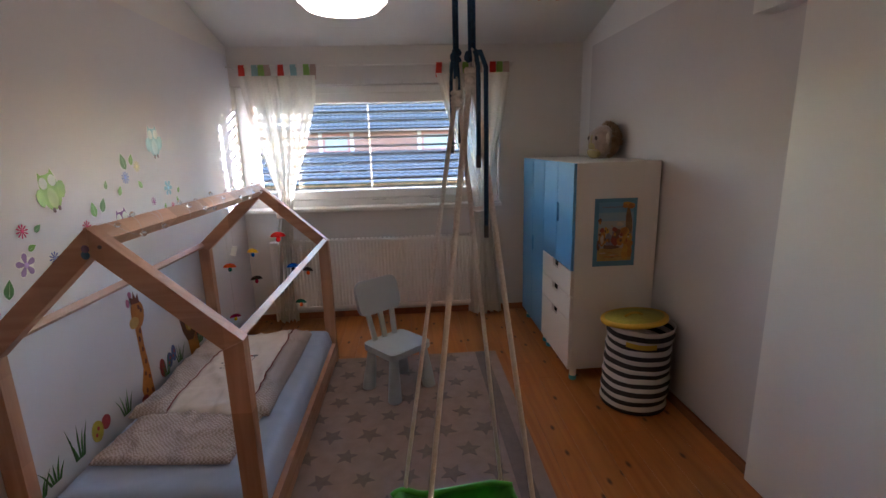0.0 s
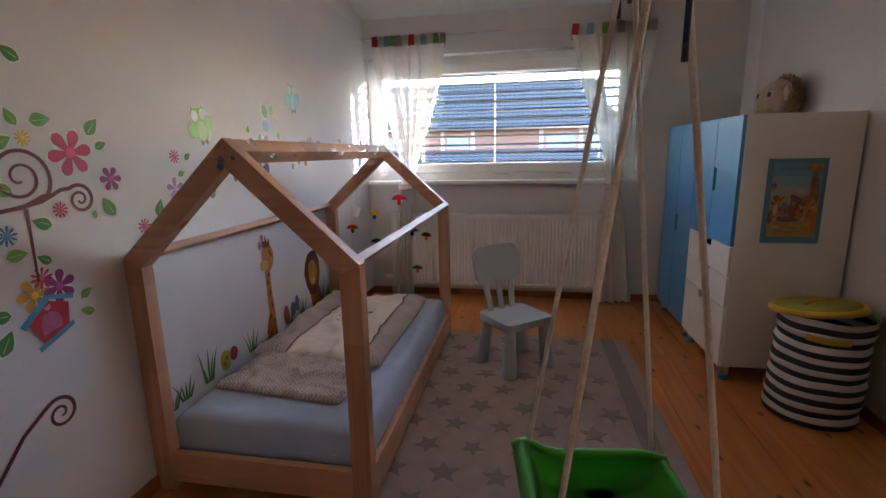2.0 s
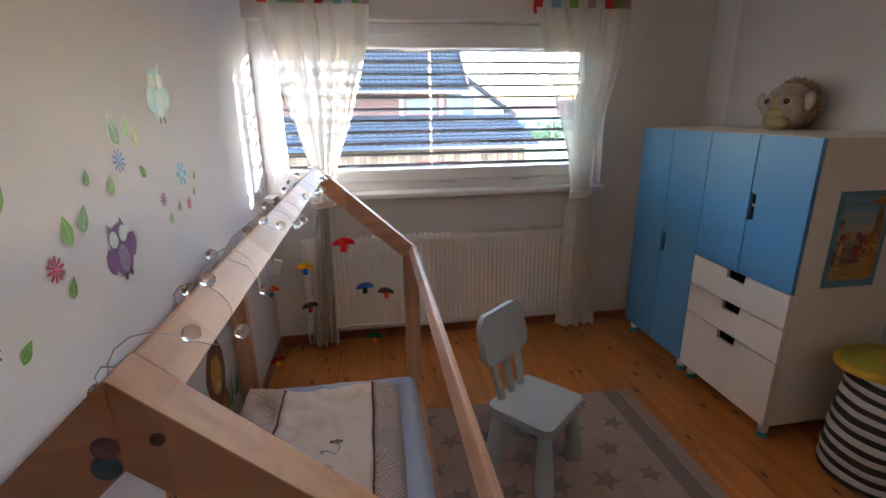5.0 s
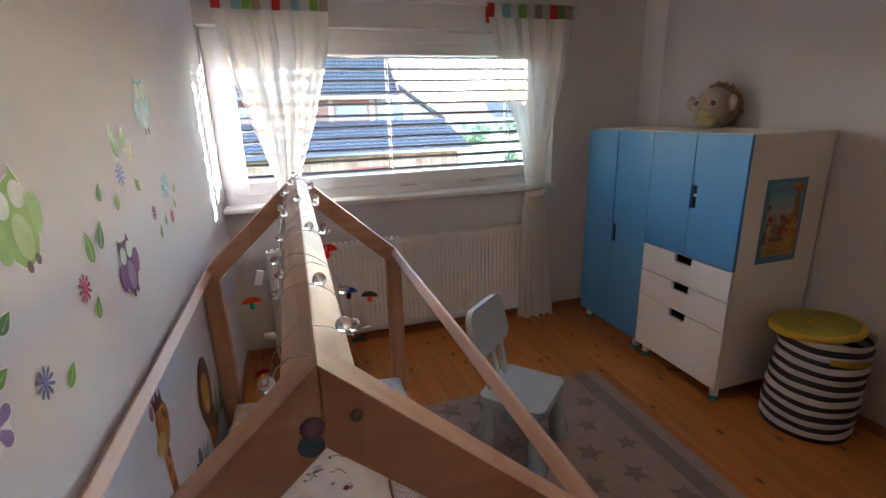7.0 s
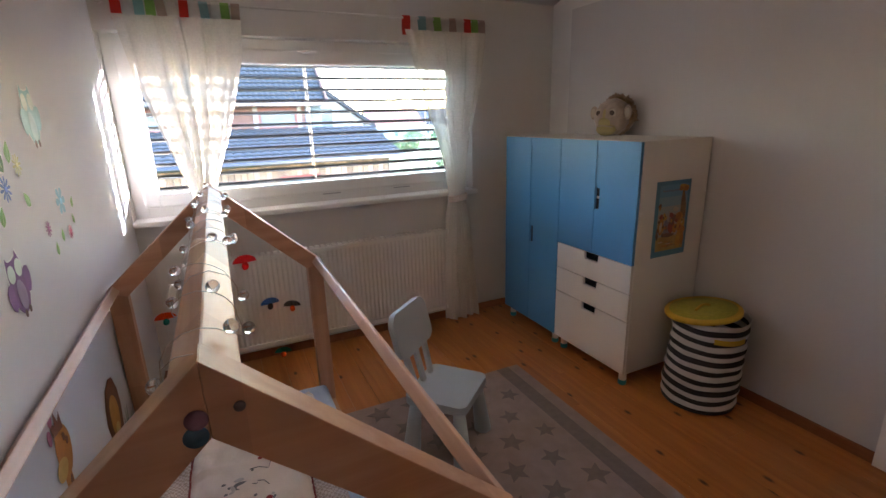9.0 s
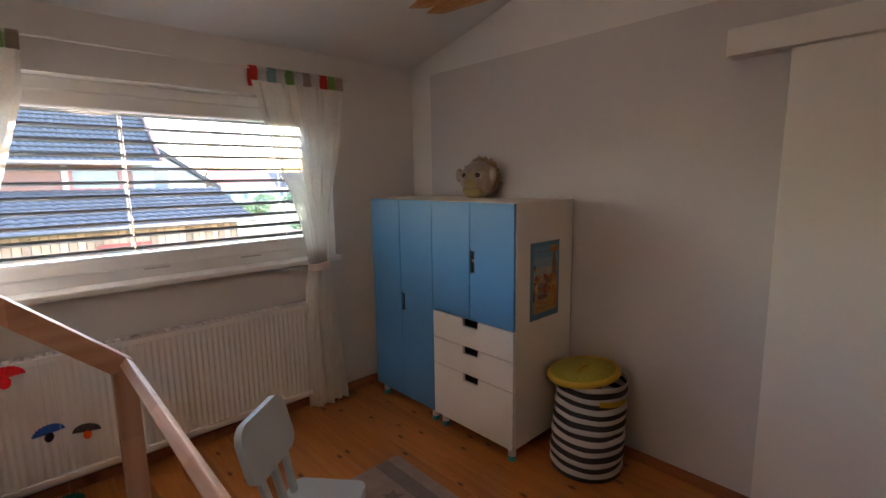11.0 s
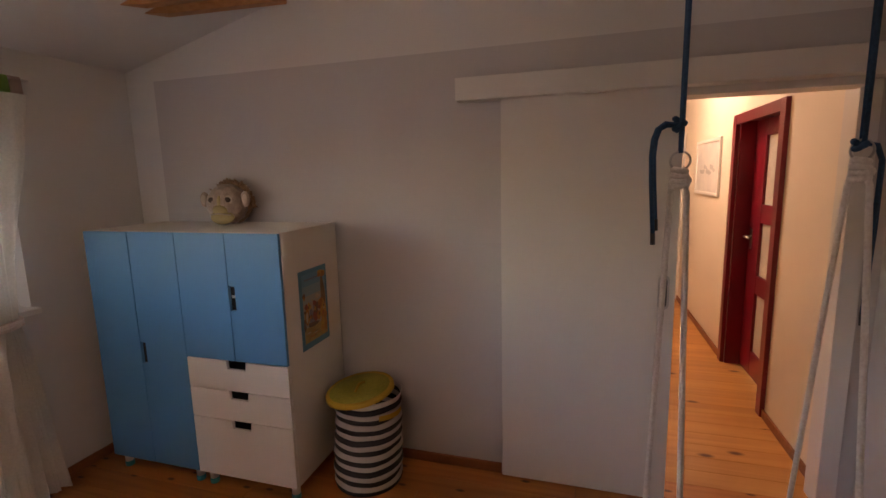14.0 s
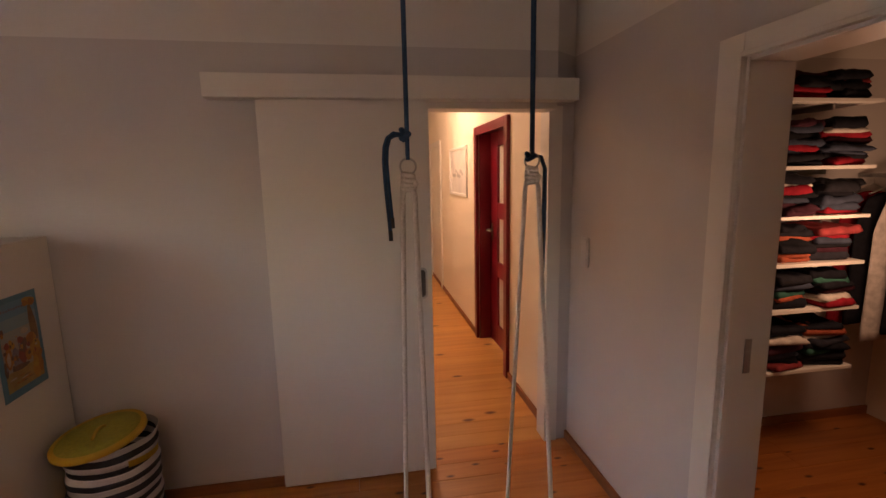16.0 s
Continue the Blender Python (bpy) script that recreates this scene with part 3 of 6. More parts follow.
box(bm, 0.685, 0.765, C + 0.001, C + 0.009, 1.10, 1.26, 0.003)
part("plate", bm, M_SWITCH, sw)
for z in (1.11, 1.185):
    bm = B()
    box(bm, 0.695, 0.755, C + 0.009, C + 0.014, z, z + 0.065, 0.003)
    part("rocker", bm, M_SWITCH, sw)

# ---- house bed ----
bed = thing("house_bed", (-1.645, 4.41, 0), "raw pine house-frame children's bed with open gable roof", "bed")
BX0, BX1, BY0, BY1, KZ, AZ = -2.077, -1.237, 3.575, 5.25, 0.882, 1.272
AX, TH, SEC = (BX0 + BX1) / 2, 0.05, 0.068
SL = (AZ - KZ) / (BX1 - AX)
DROP = SEC * math.sqrt(1 + SL * SL)
XZ = lambda y: Matrix(((1, 0, 0, 0), (0, 0, -1, y), (0, 1, 0, 0), (0, 0, 0, 1)))


def gable(bm, pts, y0, y1):
    prism(bm, pts, -y1, -y0, Matrix(((1, 0, 0, 0), (0, 0, -1, 0), (0, 1, 0, 0), (0, 0, 0, 1))))
    e = [x for x in bm.edges]
    bmesh.ops.bevel(bm, geom=e, offset=0.0009, segments=1, affect="EDGES")


for y0, y1 in ((BY0, BY0 + TH), (BY1 - TH, BY1)):
    for sgn, xo in ((1, BX1), (-1, BX0)):
        xi = xo - sgn * SEC
        ki = KZ + SEC * SL - DROP
        bm = B()
        gable(bm, [(xo, 0), (xo, KZ - 0.001), (xi, ki - 0.001), (xi, 0)], y0, y1)
        part("post", bm, M_PINE_Z, bed)
        bm = B()
        gable(bm, [(xo, KZ), (AX + sgn * 0.0002, AZ), (AX + sgn * 0.0002, AZ - DROP), (xi, ki)], y0, y1)
        part("rafter", bm, M_PINE_X, bed)
bm = B()
bar(bm, (AX, BY0 + TH + 0.001, AZ - 0.042), (AX, BY1 - TH - 0.001, AZ - 0.042), 0.057, 0.057, (1, 0, 1))
part("ridge_bar", bm, M_PINE_Y, bed)
for sgn, xo in ((1, BX1), (-1, BX0)):
    bm = B()
    bar(bm, (xo - sgn * 0.026, BY0 + TH + 0.001, KZ + 0.001), (xo - sgn * 0.026, BY1 - TH - 0.001, KZ + 0.001), 0.029, 0.031, (sgn * SL, 0, 1))
    part("eaves_bar", bm, M_PINE_Y, bed)
    bm = B()
    box(bm, xo - sgn * 0.002, xo - sgn * 0.03, BY0 + TH + 0.001, BY1 - TH - 0.001, 0.03, 0.152, 0.003)
    part("side_rail", bm, M_PINE_Y, bed)
for y in (BY0 + 0.01, BY1 - 0.04):
    bm = B()
    box(bm, BX0 + SEC + 0.001, BX1 - SEC - 0.001, y, y + 0.03, 0.03, 0.148, 0.003)
    part("end_rail", bm, M_PINE_X, bed)
for k in range(9):
    bm = B()
    y = BY0 + 0.14 + k * 0.17
    box(bm, BX0 + 0.031, BX1 - 0.031, y, y + 0.07, 0.05, 0.068, 0.002)
    part("bed_slat", bm, M_PINE_X, bed)
for dx in (0.032,):
    bm = B()
    lathe(bm, [(0, 0), (0.0065, 0), (0.006, 0.002), (0, 0.003)], 12, pose(AX + dx, BY0, AZ - 0.062, 90, 0, 0))
    part("bolt_cap", bm, mat("dark_cap", (0.10, 0.075, 0.07), 0.5), bed, "dark round bolt cap")

st = thing("round_sticker", (AX, BY0, AZ - 0.08), "faded blue and purple round sticker on the bed's gable", "sticker")
for dx, dz, r_, c in ((-0.006, -0.086, 0.013, (0.05, 0.13, 0.22)), (-0.003, -0.066, 0.012, (0.20, 0.11, 0.18))):
    bm = B()
    lathe(bm, [(0, 0), (r_, 0), (r_, 0.0006), (0, 0.0006)], 20, pose(AX + dx - 0.008, BY0 - (0.0004 if dz > -0.08 else 0), AZ + dz, 90, 0, 0))
    part("disc", bm, mat("faded_sticker", c, 0.5, None, 40.0), st)

M_SHEET = mat("pale_blue_sheet", (0.40, 0.48, 0.64), 0.9, (0.36, 0.44, 0.60), 5.0, 0.25, 40.0, sheen=0.2)


def cloth_block(bm, x0, x1, y0, y1, z0, z1, nx, ny, puff, seed, wrinkle=0.004, m=None, rim=0.05):
    """A soft rounded slab, with a domed and wrinkled top."""
    m = m or Matrix()
    top, low = [], []
    for j in range(ny + 1):
        tr, lr = [], []
        for i in range(nx + 1):
            u, v = i / nx, j / ny
            e = min(1, min(u, 1 - u) * (x1 - x0) / rim, min(v, 1 - v) * (y1 - y0) / rim)
            e = math.sqrt(max(0, 1 - (1 - e) ** 2))
            x, y = x0 + (x1 - x0) * u, y0 + (y1 - y0) * v
            nz = noise.noise((x * 7 + seed, y * 7, seed)) + 0.6 * noise.noise((x * 19, y * 15 + seed, 3)) + 0.8 * max(0, 1 - 5 * abs(noise.noise((x * 5 + 2 * y, y * 6 - x, seed + 2)))) + 0.5 * max(0, 1 - 5 * abs(noise.noise((x * 10 - 4 * y, y * 9, seed + 7))))
            wob = 0.006 * noise.noise((x * 5, y * 5, seed + 9)) if (i in (0, nx) or j in (0, ny)) else 0
            mid = (z0 + z1) / 2
            tr.append(bm.verts.new(m @ Vector((x + wob, y + wob, mid + (z1 - mid + puff * e) * e + wrinkle * nz * e))))
            lr.append(bm.verts.new(m @ Vector((x + wob, y + wob, mid - (mid - z0) * e))) if 0 < i < nx and 0 < j < ny else tr[-1])
        top.append(tr)
        low.append(lr)
    for j in range(ny):
        for i in range(nx):
            bm.faces.new((top[j][i], top[j][i + 1], top[j + 1][i + 1], top[j + 1][i])).smooth = True
            q = (low[j][i], low[j + 1][i], low[j + 1][i + 1], low[j][i + 1])
            if len(set(q)) == 4:
                bm.faces.new(q).smooth = True


bm = B()
cloth_block(bm, BX0 + 0.032, BX1 - 0.026, BY0 + TH + 0.004, BY1 - TH - 0.004, 0.069, 0.262, 44, 90, 0.006, 2, 0.0045)
mt_ = thing("mattress", (AX, 4.41, 0.068), "mattress in a pale blue fitted sheet on the bed", "mattress")
part("fitted_sheet", bm, M_SHEET, mt_)
bm = B()
HX0_, HX1_, HY0_, HY1_ = BX0 + 0.036, BX1 - 0.030, BY0 + TH + 0.008, BY1 - TH - 0.008
tube(bm, [(HX0_ + (HX1_ - HX0_) * i / 24, HY0_ + 0.004 + 0.003 * math.sin(i * 2.1), 0.166 + 0.006 * math.sin(i * 1.3)) for i in range(25)], 0.006, 6)
tube(bm, [(HX1_ - 0.002, HY0_ + (HY1_ - HY0_) * i / 40, 0.166 + 0.005 * math.sin(i * 1.7)) for i in range(41)], 0.005, 6)
part("sheet_hem", bm, M_SHEET, mt_, "gathered hem of the fitted sheet")

# ---- bedding ----
def checked(name, a, b, size):
    """Fine woven check of two tones."""
    m = mat(name, a, 0.9, b, 8.0, 0.3, 160.0)
    n, link = m.node_tree.nodes, m.node_tree.links.new
    src = n["Principled BSDF"].inputs["Base Color"].links[0].from_socket
    co, ck, mix = n.new("ShaderNodeTexCoord"), n.new("ShaderNodeTexChecker"), n.new("ShaderNodeMix")
    ck.inputs["Scale"].default_value = 1 / size
    mix.data_type, mix.blend_type = "RGBA", "MULTIPLY"
    mix.inputs["B"].default_value = (0.66, 0.63, 0.61, 1)
    link(co.outputs["Object"], ck.inputs["Vector"])
    link(ck.outputs["Fac"], mix.inputs["Factor"])
    link(src, mix.inputs["A"])
    link(mix.outputs["Result"], n["Principled BSDF"].inputs["Base Color"])
    return m


M_CHECK = checked("grey_brown_check_cotton", (0.58, 0.50, 0.46), (0.50, 0.43, 0.39), 0.009)
M_CREAM = mat("cream_cotton", (0.74, 0.67, 0.61), 0.9, (0.69, 0.62, 0.56), 7.0, 0.3, 60.0)
M_PIPE = mat("dark_red_piping", (0.20, 0.03, 0.03), 0.8)
M_INK = mat("grey_applique", (0.16, 0.16, 0.17), 0.9, (0.22, 0.22, 0.23), 40.0)
M_REDAP = mat("red_applique", (0.30, 0.03, 0.03), 0.9)
DU0, DU1, DV0, DV1, DZ0, DZ1 = -2.02, -1.365, 4.16, 5.10, 0.272, 0.315
PX0, PX1 = -1.845, -1.475


def crease(x, y, seed):
    """Thin folds in laid cloth: sharp ridges along bent lines."""
    a = noise.noise((x * 4.5 + 1.5 * y, y * 3.2 - x, seed))
    b = noise.noise((x * 7.0 - 3.0 * y, y * 8.0 + 2.0 * x, seed + 4))
    return 0.012 * max(0.0, 1 - abs(a) * 7) + 0.008 * max(0.0, 1 - abs(b) * 6)


def duvet_top(x, y):
    return 0.045 * noise.noise((x * 3.1 + 4, y * 2.7, 5)) * 0.45 + 0.010 * noise.noise((x * 11, y * 9, 2)) + 0.005 * noise.noise((x * 27, y * 22, 8)) + crease(x, y, 2.0)


duvet = thing("duvet", (-1.69, 4.63, 0.27), "cream duvet with grey checked borders spread over the mattress", "duvet")


def duvet_piece(x0, x1, material, name, label="", y0=DV0, y1=DV1, lift=0.0):
    bm = B()
    nx, ny = max(3, int((x1 - x0) / 0.018)), 56
    top, low = [], []
    for j in range(ny + 1):
        a, b = [], []
        for i in range(nx + 1):
            x, y = x0 + (x1 - x0) * i / nx, y0 + (y1 - y0) * j / ny
            e = min(1, min(x - DU0, DU1 - x, y - DV0, DV1 - y) / 0.05 + 0.02)
            e = math.sqrt(max(0, 1 - (1 - e) ** 2))
            sk = 0.05 * (x - DU0) / (DU1 - DU0)
            wob = 0.018 * noise.noise((x * 4, y * 4, 1))
            mid = 0.287
            a.append(bm.verts.new((x + wob * 0.6, y - sk + wob, mid + (0.030 + duvet_top(x, y) * 1.3) * e + lift)))
            b.append(bm.verts.new((x + wob * 0.6, y - sk + wob, mid - 0.012 * e + lift)))
        top.append(a)
        low.append(b)
    for j in range(ny):
        for i in range(nx):
            bm.faces.new((top[j][i], top[j][i + 1], top[j + 1][i + 1], top[j + 1][i])).smooth = True
            bm.faces.new((low[j][i], low[j + 1][i], low[j + 1][i + 1], low[j][i + 1])).smooth = True
    for j in range(ny):
        for i in (0, nx):
            bm.faces.new((top[j][i], top[j + 1][i], low[j + 1][i], low[j][i]))
    for i in range(nx):
        for j in (0, ny):
            bm.faces.new((top[j][i], top[j][i + 1], low[j][i + 1], low[j][i]))
    return part(name, bm, material, duvet, label)


duvet_piece(DU0, PX0 - 0.004, M_CHECK, "border", "grey-brown checked border")
duvet_piece(PX1 + 0.004, DU1, M_CHECK, "border", "grey-brown checked border")
panel = duvet_piece(PX0, PX1, M_CREAM, "centre_panel", "cream centre panel")


def duvet_z(x, y):
    return 0.317 + duvet_top(x, y) * 1.3


for x in (PX0 - 0.002, PX1 + 0.002):
    bm = B()
    pts = []
    for j in range(50):
        y = DV0 + 0.01 + (DV1 - DV0 - 0.02) * j / 49
        wob, sk = 0.018 * noise.noise((x * 4, y * 4, 1)), 0.05 * (x - DU0) / (DU1 - DU0)
        pts.append((x + wob * 0.6, y - sk + wob, duvet_z(x, y) - (0.02 if j in (0, 49) else 0.0)))
    tube(bm, pts, 0.004, 6)
    part("piping", bm, M_PIPE, duvet, "dark red piping")


def blob(n, rx, ry, seed, wob=0.12):
    rnd = random.Random(seed)
    ph = rnd.random() * 9
    return [(rx * math.cos(t) * (1 + wob * math.sin(3 * t + ph)), ry * math.sin(t) * (1 + wob * math.cos(2 * t + ph))) for t in [2 * math.pi * i / n for i in range(n)]]


M_PALEAP = mat("pale_grey_applique", (0.50, 0.48, 0.46), 0.9, None, 40.0)
for k, (x, y, rx, ry, mt) in enumerate(((-1.695, 4.552, 0.026, 0.020, M_INK), (-1.728, 4.545, 0.015, 0.017, M_PALEAP), (-1.733, 4.552, 0.005, 0.005, M_INK), (-1.731, 4.537, 0.005, 0.005, M_INK), (-1.700, 4.577, 0.016, 0.007, M_PALEAP), (-1.694, 4.524, 0.016, 0.007, M_PALEAP), (-1.748, 4.563, 0.007, 0.004, M_INK), (-1.744, 4.526, 0.007, 0.004, M_INK),
                                         (-1.605, 4.662, 0.014, 0.012, M_INK), (-1.625, 4.665, 0.009, 0.007, M_REDAP), (-1.590, 4.655, 0.006, 0.005, M_INK), (-1.615, 4.46, 0.011, 0.010, M_REDAP), (-1.595, 4.455, 0.010, 0.010, M_INK), (-1.602, 4.468, 0.005, 0.005, M_PALEAP), (-1.640, 4.435, 0.006, 0.004, M_INK), (-1.655, 4.49, 0.006, 0.005, M_INK), (-1.655, 4.60, 0.005, 0.004, M_INK))):
    bm = B()
    prism(bm, blob(14, rx, ry, int(x * 1000), 0.08), 0, 0.0016, Matrix.Translation((x + 0.003, y, duvet_z(x, y) + 0.0015 + 0.0003 * k)))
    part("applique", bm, mt, duvet)
for pts in (((-1.67, 4.545), (-1.645, 4.54), (-1.635, 4.555), (-1.65, 4.56), (-1.62, 4.535), (-1.60, 4.51)), ((-1.66, 4.62), (-1.63, 4.60), (-1.60, 4.59), (-1.59, 4.62), (-1.595, 4.65))):
    bm = B()
    tube(bm, [(x, y, duvet_z(x, y) + 0.003) for x, y in pts], 0.0015, 5)
    part("stitched_line", bm, M_INK, duvet)

bm = B()
cloth_block(bm, -0.285, 0.285, -0.175, 0.185, 0.0, 0.022, 60, 44, 0.006, 6, 0.015, pose(-1.70, 3.985, 0.268, 0, 0, -5), 0.022)
pl = thing("pillow", (-1.70, 3.985, 0.271), "flat crumpled pillow in grey-brown checked cotton on mattress", "pillow")
part("pillowcase", bm, M_CHECK, pl)

# ---- star rug ----
M_RUG = mat("beige_woven_rug", (0.36, 0.275, 0.24), 0.95, (0.31, 0.235, 0.205), 14.0, 0.8, 420.0)
M_STAR = mat("grey_woven_star", (0.225, 0.180, 0.168), 0.95, (0.195, 0.155, 0.145), 30.0, 0.8, 420.0)
rug = thing("rug", (-0.7, 4.3, 0), "beige woven rug with grey stars and side border", "rug")
bm = B()
box(bm, -1.30, -0.105, 3.36, 5.245, 0.001, 0.011, 0.003)
part("rug_body", bm, M_RUG, rug)
bm = B()
box(bm, -0.255, -0.175, 3.364, 5.241, 0.0112, 0.0128)
part("border_stripe", bm, M_STAR, rug, "grey woven stripe")
SM = B()
prism(SM, [(0.062 * (1 if k % 2 == 0 else 0.46) * math.cos(math.pi / 2 + k * math.pi / 5), 0.062 * (1 if k % 2 == 0 else 0.46) * math.sin(math.pi / 2 + k * math.pi / 5)) for k in range(10)], 0, 0.0016)
star_mesh = mesh_of("star", SM, M_STAR)
rs = random.Random(5)
for r in range(11):
    for c in range(5):
        x, y = -1.235 + 0.2 * c + (0.1 if r % 2 else 0), 5.155 - 0.168 * r
        if x < -0.30:
            ob = new("star", star_mesh)
            ob.parent = rug
            ob.matrix_basis = pose(x + 0.7 + rs.uniform(-0.006, 0.006), y - 4.3, 0.0112, 0, 0, rs.uniform(-8, 8) + 36 * (r % 2)) @ Matrix.Diagonal((*[rs.uniform(0.88, 1.12)] * 2, 1, 1))

# ---- child's chair ----
M_CHAIR = mat("pale_blue_grey_plastic", (0.42, 0.47, 0.50), 0.42, (0.40, 0.45, 0.48), 3.0, 0.05, 200.0)


def rounded(w, h, r, n=6, bow=0.0):
    pts = []
    for cx, cy, a in ((w / 2 - r, h / 2 - r, 0), (-w / 2 + r, h / 2 - r, 90), (-w / 2 + r, -h / 2 + r, 180), (w / 2 - r, -h / 2 + r, 270)):
        for k in range(n + 1):
            t = radians(a + 90 * k / n)
            pts.append((cx + r * math.cos(t), cy + r * math.sin(t) + bow * (1 - (2 * (cx + r * math.cos(t)) / w) ** 2) * (1 if cy > 0 else 0)))
    return pts


def soft(bm, off=0.006, seg=3):
    e = [x for x in bm.edges if x.calc_face_angle(0) > 0.9]
    bmesh.ops.bevel(bm, geom=e, offset=off, segments=seg, affect="EDGES", profile=0.6)


def child_chair():
    c = thing("child_chair", (0, 0, 0), "pale blue-grey plastic child's chair standing on the rug", "chair")
    bm = B()
    prism(bm, rounded(0.315, 0.295, 0.04), 0.262, 0.30)
    soft(bm, 0.010)
    part("seat", bm, M_CHAIR, c, smooth=False)
    for sx in (-1, 1):
        for sy in (-1, 1):
            bm = B()
            m = Matrix(((1, 0, -sx * 0.09, sx * 0.138), (0, 1, -sy * 0.09, sy * 0.128), (0, 0, 1, 0), (0, 0, 0, 1)))
            lathe(bm, [(0, 0), (0.036, 0), (0.041, 0.005), (0.041, 0.014), (0.034, 0.13), (0.026, 0.264), (0, 0.264)], 20, m)
            part("leg", bm, M_CHAIR, c)
    for x in (-0.085, 0.0, 0.085):
        bm = B()
        bar(bm, (x * 0.9, 0.118, 0.292), (x * 1.12, 0.168, 0.50), 0.033, 0.020, (0, 1, 0), 0.006)
        part("back_post", bm, M_CHAIR, c)
    bm = B()
    tilt = pose(0, 0.172, 0.56, 76, 0, 0)
    prism(bm, rounded(0.315, 0.205, 0.05, 6, 0.018), -0.014, 0.014, tilt)
    soft(bm, 0.008)
    part("backrest", bm, M_CHAIR, c)
    return c


chair = child_chair()
chair.matrix_basis = pose(-0.795, 4.81, 0.011, 0, 0, 41)

# ---- wardrobes ----
FX, BACK, TOPZ, BOTZ = 0.262, 0.775, 1.366, 0.09


def front(bm, y0, y1, z0, z1, notch):
    """A front board, with a hand notch cut from one edge: ('z' or 'y', centre, half length, depth)."""
    g = 0.0024
    y0, y1, z0, z1 = y0 + g, y1 - g, z0 + g, z1 - g
    if notch is None:
        o = [(y0, z0), (y1, z0), (y1, z1), (y0, z1)]
    elif notch[0] == "top":
        _, c, hl, d = notch
        o = [(y0, z0), (y1, z0), (y1, z1), (c + hl, z1), (c + hl - 0.004, z1 - d), (c - hl + 0.004, z1 - d), (c - hl, z1), (y0, z1)]
    else:
        _, c, hl, d = notch
        o = [(y0, z0), (y1, z0), (y1, c - hl), (y1 - d, c - hl + 0.004), (y1 - d, c + hl - 0.004), (y1, c + hl), (y1, z1), (y0, z1)]
    yz_slab(bm, FX, FX + 0.017, o)
    bmesh.ops.bevel(bm, geom=[e for e in bm.edges if e.calc_face_angle(0) > 1.0], offset=0.0012, segments=1, affect="EDGES")


def carcass(w, y0, y1):
    for nm, a in (("side_panel", (FX + 0.019, BACK, y0, y0 + 0.018, BOTZ, TOPZ)), ("side_panel", (FX + 0.019, BACK, y1 - 0.018, y1, BOTZ, TOPZ)), ("top_panel", (FX + 0.019, BACK, y0 + 0.018, y1 - 0.018, TOPZ - 0.018, TOPZ - 0.0005)),
                  ("bottom_panel", (FX + 0.019, BACK, y0 + 0.018, y1 - 0.018, BOTZ, BOTZ + 0.018)), ("back_panel", (BACK - 0.006, BACK - 0.001, y0 + 0.018, y1 - 0.018, BOTZ + 0.018, TOPZ - 0.018))):
        bm = B()
        box(bm, *a, 0.001)
        part(nm, bm, M_LACQ, w)
    for x in (FX + 0.05, BACK - 0.05):
        for y in (y0 + 0.045, y1 - 0.045):
            bm = B()
            lathe(bm, [(0, 0.03), (0.021, 0.03), (0.022, 0.09), (0, 0.09)], 16, Matrix.Translation((x, y, 0)))
            lg = part("leg", bm, M_LACQ, w)
            bm = B()
            lathe(bm, [(0, 0), (0.019, 0), (0.0235, 0.004), (0.0235, 0.028), (0.021, 0.031), (0, 0.031)], 16, Matrix.Translation((x, y, 0)))
            part("foot_cap", bm, M_TEAL, lg, "turquoise plastic foot")


YA, YM, YB = 4.748, 5.348, 5.948
wa = thing("wardrobe", (0.52, 5.05, 0), "white wardrobe with blue doors over three white drawers", "wardrobe", "children's wardrobes")
carcass(wa, YA, YM - 0.001)
for y0, y1, nt in ((YA, YA + 0.3, ("side", 1.048, 0.062, 0.034)), (YA + 0.3, YM, None)):
    bm = B()
    front(bm, y0, y1, 0.727, TOPZ, nt)
    part("door", bm, M_BLUE, wa, "sky-blue door")
for z0, z1 in ((0.567, 0.727), (0.407, 0.567), (BOTZ - 0.002, 0.407)):
    bm = B()
    front(bm, YA, YM, z0, z1, ("top", (YA + YM) / 2, 0.058, 0.043))
    part("drawer_front", bm, M_LACQ, wa)
    bm = B()
    for a in ((FX + 0.021, FX + 0.40, YA + 0.03, YA + 0.042, z0 + 0.02, z1 - 0.06), (FX + 0.021, FX + 0.40, YM - 0.042, YM - 0.03, z0 + 0.02, z1 - 0.06), (FX + 0.021, FX + 0.40, YA + 0.042, YM - 0.042, z0 + 0.02, z0 + 0.03)):
        box(bm, *a)
    part("drawer_box", bm, M_DARK, wa)
# dark plate behind the hand notch, standing in for the unlit white interior
for nm, a in (("notch_shade", (YA + 0.255, YA + 0.32, 0.97, 1.13)),):
    bm = B()
    box(bm, FX + 0.0175, FX + 0.0186, a[0], a[1], a[2], a[3])
    part(nm, bm, M_DARK, wa)
bm = B()
box(bm, FX + 0.0165, FX + 0.0174, YA + 0.268, YA + 0.298, 1.046, 1.060)
part("shelf_edge", bm, M_LACQ, wa)
bm = B()
box(bm, FX + 0.02, BACK - 0.007, YA + 0.018, YM - 0.018, 0.72, 0.735)
part("shelf", bm, M_LACQ, wa)
wb = thing("wardrobe", (0.52, 5.65, 0), "white wardrobe with two tall blue doors", "wardrobe", "children's wardrobes")
carcass(wb, YM + 0.001, YB)
for y0, y1, nt in ((YM, YM + 0.3, ("side", 0.722, 0.06, 0.034)), (YM + 0.3, YB, None)):
    bm = B()
    front(bm, y0, y1, BOTZ - 0.002, TOPZ, nt)
    part("door", bm, M_BLUE, wb, "sky-blue tall door")

